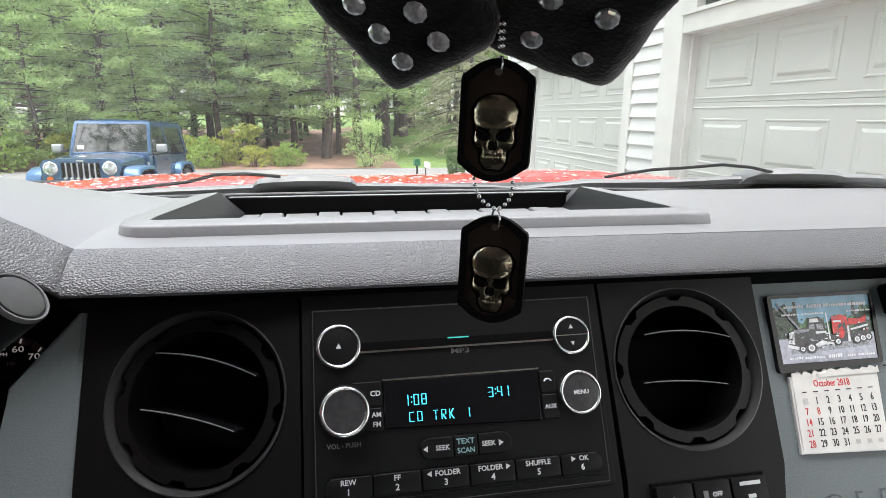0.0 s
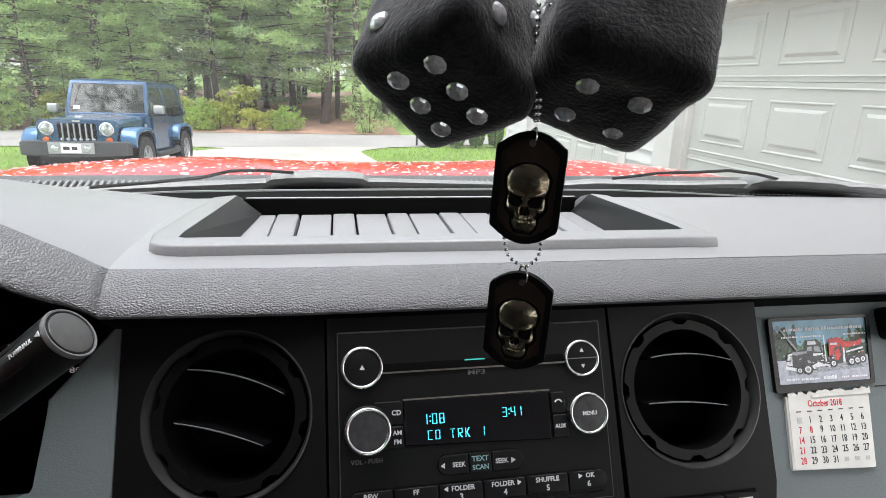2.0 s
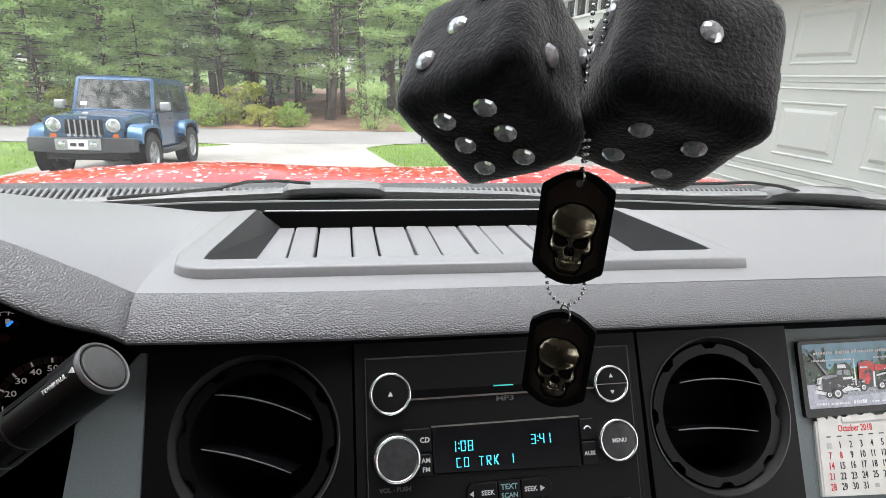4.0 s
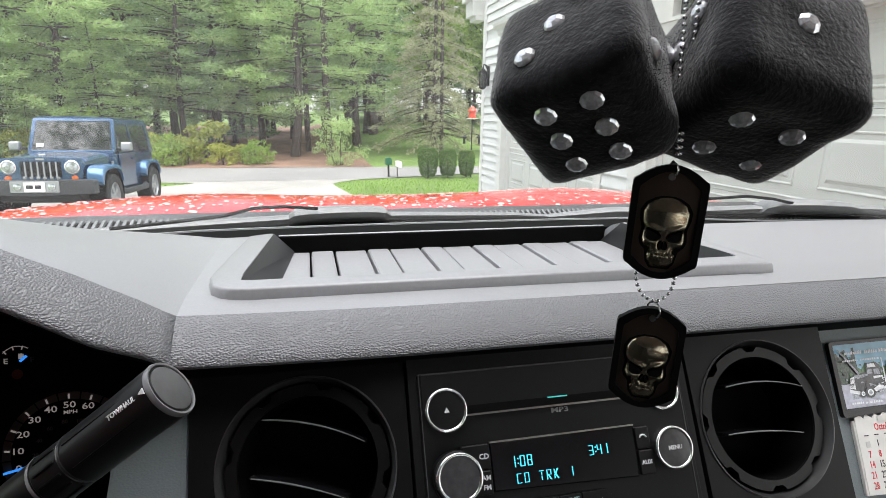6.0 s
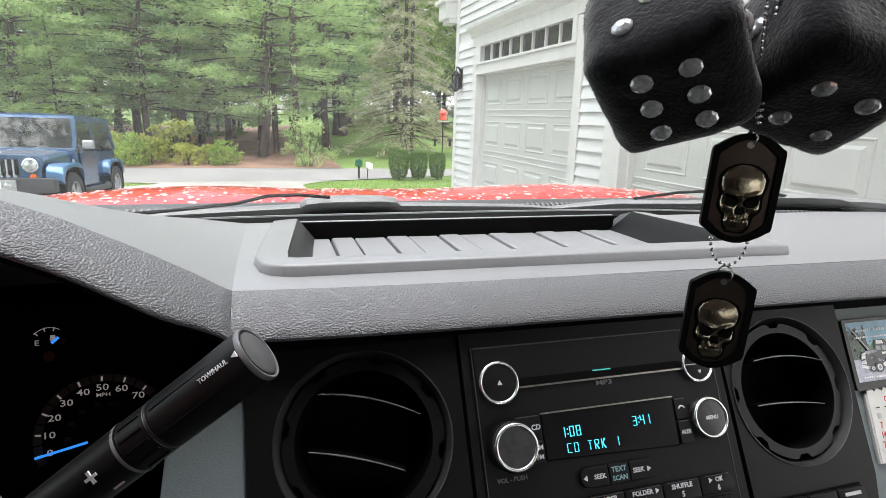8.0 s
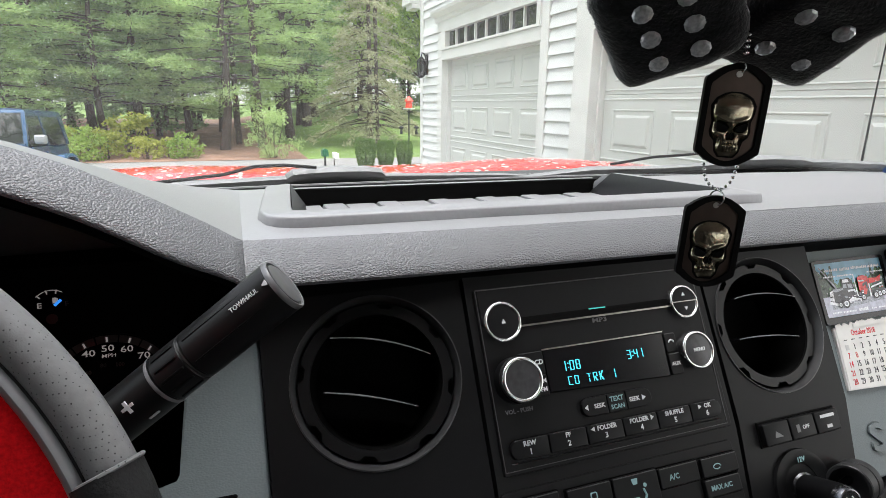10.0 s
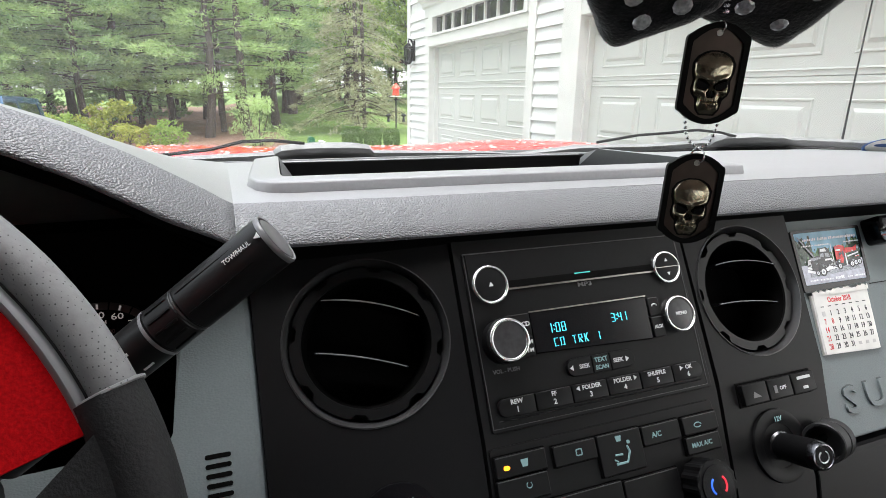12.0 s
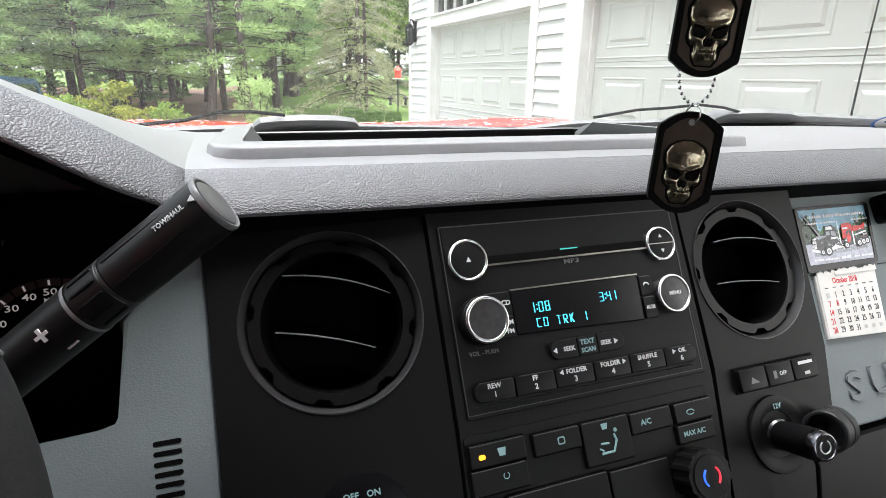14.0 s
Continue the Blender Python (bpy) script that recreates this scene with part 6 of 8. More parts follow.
for sx in (-1, 1):
    for y in (1.75, -1.9):
        part("wheel", moved(lathe([(0, -0.13), (0.30, -0.13), (0.40, -0.10), (0.40, 0.10), (0.30, 0.13), (0, 0.13)], 32), Matrix.Translation((XC + sx * 0.80, y, 0.40)) @ pose(0, 0, 0, 0, 90, 0)), TYRE, tb, "black truck tyre", True)
part("bed", box(XC - 0.92, XC + 0.92, -3.3, -1.52, 0.55, 1.40, 0.04), RED_PAINT, tb, "red painted bed")
part("frame_rail", box(XC - 0.60, XC + 0.60, -3.2, 2.2, 0.45, 0.615), BLACK, tb, "black chassis under the cab")

cowl = thing("cowl", (XC, 0.95, 1.44), "black slotted plastic cowl below the windscreen", "cowl")
def cowl_y(x):
    return 0.975 - 0.11 * max(0, abs(x - XC) - 0.30) ** 2


part("cowl_panel", loft([[(x, cowl_y(x) - 0.085, 1.4360), (x, cowl_y(x) - 0.0735, 1.4395), (x, cowl_y(x) - 0.0215, 1.4565), (x, cowl_y(x) - 0.015, 1.4605), (x, cowl_y(x) + 0.006, 1.4625), (x, cowl_y(x) + 0.012, 1.445), (x, cowl_y(x) - 0.085, 1.42)] for x in np.linspace(XC - 0.86, XC + 0.86, 41)]), COWL, cowl, smooth=True)
# a black sheet laid on the panel paints the shade between the fins
part("louvre_shade", loft([[(x, cowl_y(x) - 0.070, 1.4417), (x, cowl_y(x) - 0.024, 1.4567), (x, cowl_y(x) - 0.024, 1.4547), (x, cowl_y(x) - 0.070, 1.4397)] for x in np.linspace(XC - 0.85, XC + 0.85, 41)]), DEEP, cowl, "black sheet painted as shade between the louvres")
fin = box(-0.0024, 0.0024, 0.0, 0.048, -0.0004, 0.0040, 0.0007, 1)
me = bpy.data.meshes.new("cowl_fin")
fin.to_mesh(me)
fin.free()
me.materials.append(FIN)
for i in range(172):
    x = XC - 0.84 + i * 0.0098
    o = new("cowl_fin", me)
    o.parent, o.matrix_parent_inverse = cowl, Matrix.Translation(-cowl.location)
    o.location, o.rotation_euler = (x, cowl_y(x) - 0.0705, 1.4422), (radians(18.1), 0, 0)


def glass_y(x, z):
    u, q = (z - 1.445) / 0.525, (x - XC) / 0.84
    return (0.84 - 0.25 * q * q) * (1 - u) + (0.20 - 0.30 * q * q) * u


def wiper(arm, cover, hose, name_label):
    """A wiper that lies on the glass; arm and cover: x, foot and top; hose: x and height."""
    w = thing("windscreen_wiper", (arm[0][0], glass_y(arm[0][0], arm[0][1]) + 0.02, arm[0][1]), name_label, "wiper", "windscreen wipers")

    def bar(rows_, out, thick):
        return loft([[(x, glass_y(x, z0) + out, z0), (x, glass_y(x, z1) + out + 0.004, z0 + (z1 - z0) * 0.75), (x, glass_y(x, z1) + out + 0.009, z1), (x, glass_y(x, z1) + out + thick + 0.012, z1 - 0.001), (x, glass_y(x, z0) + out + thick + 0.008, z0)] for x, z0, z1 in rows_])

    part("wiper_arm", bar(arm, 0.018, 0.012), WIPER, w, "satin grey black wiper arm", True, angle=40)
    part("wiper_blade", bar([(x, z0 - 0.006, z0 + 0.002) for x, z0, z1 in arm], 0.008, 0.009), RUBBER, w, "black rubber blade", True, angle=40)
    part("arm_cover", bar(cover, 0.012, 0.022), COVER, w, "rounded grey cover over the arm's joint", True, angle=40)
    part("washer_hose", tube([(x, glass_y(x, z) + 0.016, z) for x, z in hose], 0.0022, 8), RUBBER, w, "thin black washer hose", True)
    return w


wiper([(-0.60, 1.464, 1.472), (-0.43, 1.467, 1.480), (-0.32, 1.469, 1.484), (-0.11, 1.471, 1.486), (0.03, 1.471, 1.484), (0.22, 1.470, 1.478), (0.27, 1.469, 1.474)], [(-0.116, 1.473, 1.487), (-0.108, 1.473, 1.4945), (-0.085, 1.473, 1.4972), (-0.05, 1.473, 1.4982), (-0.005, 1.473, 1.4965), (0.016, 1.473, 1.4930), (0.024, 1.473, 1.4850)], [(-0.32, 1.485), (-0.25, 1.489), (-0.194, 1.494), (-0.157, 1.5035), (-0.120, 1.5040), (-0.078, 1.4985)], "black windscreen wiper at rest on the driver's side")
wiper([(0.26, 1.467, 1.472), (0.364, 1.470, 1.489), (0.475, 1.477, 1.490), (0.566, 1.485, 1.4985), (0.62, 1.489, 1.502), (0.70, 1.490, 1.506), (0.82, 1.488, 1.502)], [(0.566, 1.487, 1.500), (0.574, 1.487, 1.5085), (0.618, 1.489, 1.5120), (0.660, 1.490, 1.5105), (0.678, 1.490, 1.5060)], [(0.38, 1.494), (0.437, 1.507), (0.481, 1.511), (0.521, 1.5165), (0.56, 1.5130), (0.593, 1.506)], "black windscreen wiper at rest on the passenger's side")
ant = thing("radio_antenna", (1.0, 0.79, 1.36), "thin black whip antenna on the wing", "antenna")
part("whip", tube([(1.0, 0.79, 1.34), (1.003, 0.79, 1.6), (1.012, 0.785, 2.1)], [0.003, 0.0018, 0.0012], 8), RUBBER, ant)
part("antenna_base", moved(lathe([(0.018, 0), (0.014, 0.02), (0.006, 0.035), (0, 0.036)], 20), Matrix.Translation((1.0, 0.79, 1.345))), RUBBER, ant, "", True)


# ---- ground ----
def smooth(a, b, x):
    t = min(1.0, max(0.0, (x - a) / (b - a)))
    return t * t * (3 - 2 * t)


def ground_z(x, y):
    z = float(np.interp(y, [4, 6, 11.4, 13.8, 17.5, 22], [0, -0.04, -0.29, -0.395, -0.44, -0.43])) + 0.30 * smooth(22, 40, y) + 0.5 * smooth(40, 90, y)
    z += 1.15 * smooth(22.5, 48, y) * smooth(-1, 6, x)
    z += 0.05 * smooth(21.5, 24, y) * noise.noise(Vector((x * 0.35, y * 0.35, 0)))
    return z


def sheet(xs_, ys_, lift, keep=None):
    bm = bmesh.new()
    g = [[bm.verts.new((x, y, ground_z(x, y) + lift)) for x in xs_] for y in ys_]
    for j in range(len(ys_) - 1):
        for i in range(len(xs_) - 1):
            if keep is None or keep((xs_[i] + xs_[i + 1]) / 2, (ys_[j] + ys_[j + 1]) / 2):
                bm.faces.new((g[j][i], g[j][i + 1], g[j + 1][i + 1], g[j + 1][i]))
    for v in [v for v in bm.verts if not v.link_faces]:
        bm.verts.remove(v)
    return bm


gx = np.concatenate([[-900, -300, -120], np.linspace(-60, 60, 81), [120, 300, 900]])
gy = np.concatenate([[-900, -200, -60, -20], np.linspace(-8, 60, 69), [70, 90, 150, 400, 1500]])
shell("ground", sheet(gx, gy, -0.02), LAWN, "green mown lawn", "lawn")
def drive_left(y):
    return float(np.interp(y, [7.5, 8.7, 10.5, 14.8, 17.2, 17.45, 17.9, 19], [-5.0, -5.35, -5.9, -6.2, -3.2, -3.4, -6.5, -9]))


def drive_right(y):
    return 2.9 if y < 8.45 else 1.9 - 0.16 * (y - 8.6) + 0.10 * max(0, y - 16) ** 2 + 0.6 * max(0, y - 16.7) ** 1.6


def road_edge(x):
    return float(np.interp(x, [-70, -8, 1.8, 6, 70], [17.2, 17.3, 17.95, 19.4, 20.4]))


def on_drive(x, y):
    return drive_left(y) < x < drive_right(y) or y > road_edge(x) - 0.05


def ribbon(rows, lift):
    """A sheet on the ground through rows of places in plan."""
    return loft([[(x, y, ground_z(x, y) + lift) for x, y in r] for r in rows], closed=False)


dy = np.concatenate([np.linspace(-8, 8.4, 12), [8.45, 8.5, 8.6, 8.7], np.linspace(9, 19.2, 52)])
shell("driveway", ribbon([[(drive_left(y) + (drive_right(y) - drive_left(y)) * k / 24, y) for k in range(25)] for y in dy], 0.0), CONCRETE, "pale worn concrete driveway", "driveway")
rx_ = np.concatenate([np.linspace(-70, -10, 20), np.linspace(-9, 10, 60), np.linspace(12, 70, 20)])
shell("road", ribbon([[(x, road_edge(x) + (21.9 - road_edge(x)) * k / 6) for k in range(7)] for x in rx_], 0.006), ASPHALT, "pale worn asphalt road", "road")
shell("forest_floor", sheet(np.linspace(-60, 3.2, 80), np.linspace(21.8, 60, 50), 0.02, lambda x, y: x < 2.4 - 0.10 * (y - 24) or y > 48), LITTER, "brown leaf litter under the trees", "forest floor")
# grass
rng = random.Random(11)
vv, ff = [], []
for _ in range(26000):
    zone = rng.random()
    if zone < 0.5:
        x, y = rng.uniform(0.6, 8), rng.uniform(9.0, 18.0)
    elif zone < 0.72:
        x, y = rng.uniform(-12, -6.2), rng.uniform(7, 17.8)
    elif zone < 0.82:
        x, y = rng.uniform(-6, 0.0), rng.uniform(14.8, 18.0)
    else:
        x, y = rng.uniform(2.5, 14), rng.uniform(21.4, 32)
    if on_drive(x, y) or (x > 2.4 and y < 8.5):
        continue
    z = ground_z(x, y) - 0.02
    h, w, a = rng.uniform(0.03, 0.075), rng.uniform(0.006, 0.014), rng.uniform(0, 3.14)
    i = len(vv)
    ox, oy = w * math.cos(a), w * math.sin(a)
    vv += [(x - ox, y - oy, z), (x + ox, y + oy, z), (x + rng.uniform(-0.03, 0.03), y + rng.uniform(-0.03, 0.03), z + h)]
    ff.append((i, i + 1, i + 2))
me = bpy.data.meshes.new("grass")
me.from_pydata(vv, [], ff)
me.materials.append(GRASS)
tagged(new("grass", me), "short green grass blades on the lawn", "grass", kind="stuff")

# ---- house with two garage doors ----
WX = 2.55
house = thing("house", (WX + 0.3, 4.5, 0.0), "white clapboard house with two garage doors", "house")
F0, F1, N0, N1 = 4.82, 7.48, 1.27, 4.00


def wall_box(y0, y1, z0, z1, x0=WX, x1=WX + 0.25):
    return box(x0, x1, y0, y1, z0, z1)


part("wall", join(wall_box(F1, 8.39, 0, 6), wall_box(N1, F0, 0, 6), wall_box(-6, N0, 0, 6), wall_box(F0, F1, 2.563, 6), wall_box(N0, N1, 2.563, 6)), SIDING, house, "white clapboard wall")
part("end_wall", box(WX + 0.25, 9.0, 8.14, 8.39, 0, 6), SIDING, house, "white end wall")
part("roof", join(box(WX - 0.4, 9.0, -6.2, 8.75, 6.0, 6.2)), ROOFING, house, "grey shingled roof")
# clapboards: each a wedge
def clap(y0, y1, z):
    return loft([[(WX - 0.002, y, z), (WX - 0.027, y, z), (WX - 0.006, y, z + 0.1085), (WX - 0.002, y, z + 0.1085)] for y in (y0, y1)])


def clap_mesh(y0, y1):
    bm = clap(y0, y1, 0.0)
    m_ = bpy.data.meshes.new("clapboard")
    bmesh.ops.recalc_face_normals(bm, faces=bm.faces)
    bm.to_mesh(m_)
    bm.free()
    m_.materials.append(SIDING)
    return m_


for y0, y1, z0, z1 in ((F1 + 0.16, 8.30, 0.052, 2.75), (N1 + 0.255, F0 - 0.135, 0.1015, 2.75), (-6.0, N0 - 0.165, 0.04, 2.75), (-6.0, 8.30, 2.79, 5.6)):
    m_ = clap_mesh(y0, y1)
    z = z0
    while z + 0.1145 < z1:
        o = new("clapboard", m_)
        o.parent, o.matrix_parent_inverse = house, Matrix.Translation(-house.location)
        o.location = (0, 0, z)
        z += 0.1135
part("corner_board", box(WX - 0.030, WX - 0.001, 8.30, 8.425, 0.03, 5.9, 0.004), TRIM, house, "white corner board")
part("corner_board", box(WX - 0.001, WX + 0.10, 8.392, 8.425, 0.03, 5.9, 0.004), TRIM, house, "white corner board")
part("eave_return", join(box(WX - 0.20, WX - 0.002, 8.43, 8.80, 3.02, 3.24, 0.01), box(WX - 0.25, WX - 0.003, 8.43, 8.85, 3.24, 3.30, 0.01), box(WX - 0.15, WX - 0.004, 8.43, 8.75, 2.96, 3.02, 0.006)), TRIM, house, "white boxed eave return")
part("rake_board", loft([[(WX - 0.20, 8.42, 3.30), (WX - 0.04, 8.42, 3.30), (WX - 0.04, 8.75, 3.30), (WX - 0.20, 8.75, 3.30)], [(WX - 0.20, 7.0, 5.95), (WX - 0.04, 7.0, 5.95), (WX - 0.04, 7.35, 5.95), (WX - 0.20, 7.35, 5.95)]]), TRIM, house, "white sloping eave board")


def garage(y0, y1, panes, cols, tl, tr_, pl, pr):
    """A sectional door, its frame, and a strip of window panes above it."""
    tx = WX - 0.032
    for a, b, z0, z1, nm in ((y1 - 0.006, y1 + tl, 0.004, 2.53, "door_trim"), (y0 - tr_, y0 + 0.006, 0.004, 2.53, "door_trim"), (y0 + 0.007, y1 - 0.007, 2.175, 2.30, "head_trim"), (y0 - tr_, y1 + tl, 2.54, 2.68, "head_trim")):
        part(nm, box(tx, WX + 0.06, a, b, z0, z1, 0.006), TRIM, house, "white painted trim")
    part("reveal", join(box(WX + 0.061, WX + 0.25, y1 - 0.012, y1 + 0.05, 0, 2.2), box(WX + 0.06, WX + 0.25, y0 - 0.05, y0 + 0.012, 0, 2.2), box(WX + 0.06, WX + 0.25, y0, y1, 2.165, 2.19)), TRIM, house, "white door reveal")
    part("crown", loft([[(tx - d, yy, z) for d, z in ((0.0, 2.66), (0.02, 2.68), (0.03, 2.72), (0.09, 2.765), (0.10, 2.80), (-0.04, 2.80), (-0.04, 2.66))] for yy in (y0 - tr_ - 0.06, y1 + tl + 0.06)]), TRIM, house, "white crown moulding over the door")
    tr = part("transom_window", ring_plate([(y0 + 0.0, 2.30), (y1, 2.30), (y1, 2.54), (y0, 2.54)], [(y0 + pr, 2.325), (y1 - pl, 2.325), (y1 - pl, 2.52), (y0 + pr, 2.52)], -0.05, 0.02), TRIM, house, "strip window of small panes above the door", M=Matrix(((0, 0, 1, WX), (1, 0, 0, 0), (0, 1, 0, 0), (0, 0, 0, 1))))
    w = (y1 - y0 - pl - pr) / panes
    for i in range(panes):
        part("pane", box(WX + 0.008, WX + 0.016, y0 + pr + i * w + 0.011, y0 + pr + (i + 1) * w - 0.011, 2.327, 2.518), DARK_GLASS, tr, "dark glass pane")
        if i:
            part("muntin", box(WX - 0.020, WX + 0.02, y0 + pr + i * w - 0.011, y0 + pr + i * w + 0.011, 2.325, 2.52), TRIM, tr, "white glazing bar")
    dxp = WX + 0.115
    door = part("garage_door", box(dxp, dxp + 0.045, y0, y1, 0.0, 2.17), DOOR_W, house, "white raised-panel garage door")
    margin = (y1 - y0 - 2.425) / 2
    part("door_seal", box(dxp - 0.012, dxp, y0 + 0.004, y1 - 0.004, 0.0, 0.082), DOOR_W, door, "white bottom rail")
    for s in range(4):
        z0 = 0.083 + s * 0.533
        z9 = min(z0 + 0.5315, 2.168)
        part("door_section", box(dxp - 0.012, dxp, y0 + 0.004, y1 - 0.004, z0 + 0.0015, z9, 0.003), DOOR_W, door, "white door section")
        for g in (0.031, 0.496):
            if z0 + g < 2.15:
                part("embossed_line", loft([[(dxp - 0.0118, yy, z0 + g), (dxp - 0.0185, yy, z0 + g + 0.0015), (dxp - 0.0118, yy, z0 + g + 0.011)] for yy in (y0 + 0.012, y1 - 0.012)]), DOOR_W, door)
        for c in range(cols):
            a = y0 + margin + c * 0.646
            b = a + 0.487
            q0, q1 = z0 + 0.100, z0 + 0.424
            grow = lambda k: [(a + k, q0 + k), (b - k, q0 + k), (b - k, q1 - k), (a + k, q1 - k)]
            bm = bmesh.new()
            rows_ = [[bm.verts.new((dxp - d, yy, zz)) for yy, zz in grow(k)] for k, d in ((0.0, 0.0119), (0.005, 0.0180), (0.010, 0.0180), (0.026, 0.0060), (0.034, 0.0060), (0.062, 0.0240), (0.070, 0.0245))]
            for r0, r1 in zip(rows_, rows_[1:]):
                for k in range(4):
                    bm.faces.new((r0[k], r0[(k + 1) % 4], r1[(k + 1) % 4], r1[k]))
            bm.faces.new(rows_[-1])
            part("raised_panel", bm, DOOR_W, door)
    part("weather_strip", box(WX + 0.05, dxp - 0.0, y1 - 0.03, y1, 0.0, 2.165), TRIM, house, "white weather strip")
    part("weather_strip", box(WX + 0.05, dxp - 0.0, y0, y0 + 0.03, 0.0, 2.165), TRIM, house, "white weather strip")


garage(F0, F1, 8, 4, 0.16, 0.13, 0.18, 0.07)
garage(N0, N1, 8, 4, 0.25, 0.16, 0.18, 0.07)
part("garage_back", box(WX + 0.8, WX + 0.85, -6, 8.0, 0, 6), TRIM, house, "inner wall")
lamp = thing("wall_lantern", (WX - 0.03, 8.15, 2.0), "black metal wall lantern beside the garage door", "wall lamp")
part("back_plate", box(WX - 0.045, WX - 0.022, 8.07, 8.17, 2.02, 2.30, 0.008), RUBBER, lamp, "black back plate")
part("arm", tube([(WX - 0.04, 8.12, 2.25), (WX - 0.07, 8.12, 2.31), (WX - 0.10, 8.12, 2.32), (WX - 0.11, 8.12, 2.27)], 0.012, 8), RUBBER, lamp, "black curved arm", True)
part("hood", moved(lathe([(0.0, 0.07), (0.02, 0.06), (0.075, 0.0), (0.07, -0.005), (0, -0.005)], 6), Matrix.Translation((WX - 0.11, 8.12, 2.20))), RUBBER, lamp, "black lantern hood")
part("lantern_glass", moved(lathe([(0.060, 0.0), (0.045, -0.20), (0.0, -0.20)], 6), Matrix.Translation((WX - 0.11, 8.12, 2.20))), DARK_GLASS, lamp, "clear lantern glass")
for k in range(6):
    a = math.pi / 3 * k
    part("lantern_bar", tube([(WX - 0.11 + 0.063 * math.cos(a), 8.12 + 0.063 * math.sin(a), 2.20), (WX - 0.11 + 0.048 * math.cos(a), 8.12 + 0.048 * math.sin(a), 2.0)], 0.006, 5), RUBBER, lamp)
part("base", moved(lathe([(0.0, -0.03), (0.03, -0.02), (0.05, 0.0), (0, 0.0)], 6), Matrix.Translation((WX - 0.11, 8.12, 2.0))), RUBBER, lamp, "black lantern base")


# ---- parked blue off-road car ----
JM = pose(-4.33, 12.45, -0.362, 0, 0, -92) @ pose(0, 0, 0, 0, -2.5, 0)
jeep = thing("off_road_car", JM.translation, "blue two-door off-road car parked on the driveway", "car")


def jp(name, bm, m_, label="", smooth=False, parent=None, angle=35):
    return part(name, bm, m_, parent or jeep, label, smooth, JM, angle)


def sect(f, pts):
    return [(f, l, z) for l, z in pts]


def mirror_y(pts):
    return pts + [(-l, z) for l, z in reversed(pts)]


jp("tub", loft([sect(f, mirror_y([(0.0, 0.45), (w, 0.45), (w + 0.02, 0.75), (w, 1.10), (w - 0.04, 1.14), (0.0, 1.14)])) for f, w in ((-1.72, 0.70), (-1.66, 0.76), (-0.5, 0.78), (0.50, 0.76), (0.60, 0.72))]), JBLUE, "metallic blue tub", True)
jp("bonnet", loft([sect(f, mirror_y([(0.0, zl), (w, zl), (w, z - 0.06), (w - 0.05, z), (0.25, z + 0.025), (0.0, z + 0.03)])) for f, w, z, zl in ((0.45, 0.70, 1.15, 0.7), (0.9, 0.66, 1.125, 0.7), (1.4, 0.62, 1.09, 0.7), (1.66, 0.60, 1.06, 0.7), (1.74, 0.59, 1.00, 0.7))]), JBLUE, "metallic blue bonnet", True)
jp("grille_panel", loft([sect(f, mirror_y([(0.0, 0.62), (0.55, 0.62), (0.62, 0.72), (0.64, 1.0), (0.58, 1.08), (0.0, 1.10)])) for f in (1.70, 1.775)]), JBLUE, "blue grille panel", True)
for i in range(7):
    l = -0.279 + i * 0.093
    jp("grille_slot", moved(prism(round_rect(-0.030, 0.030, -0.135, 0.135, 0.028, 4), 0, 0.004), Matrix(((0, 0, 1, 1.776), (1, 0, 0, l), (0, 1, 0, 0.895), (0, 0, 0, 1)))), DEEP, "dark grille slot")
    if i < 6:
        jp("grille_bar", box(1.776, 1.790, l + 0.034, l + 0.059, 0.77, 1.02, 0.005), SILVER, "silver grille bar")
for i in range(6):
    jp("light_bar_lens", moved(lathe([(0.0, 0.012), (0.028, 0.006), (0.030, 0), (0, 0)], 14), Matrix(((0, 0, 1, 1.785), (1, 0, 0, -0.25 + i * 0.10), (0, 1, 0, 0.755), (0, 0, 0, 1)))), LAMP_GLASS, "small clear lens")
jp("badge", moved(box(-0.06, 0.06, -0.015, 0.015, 0, 0.004), Matrix(((0, 0, 1, 1.778), (1, 0, 0, 0.0), (0, 1, 0, 1.062), (0, 0, 0, 1)))), SILVER, "plain silver badge")
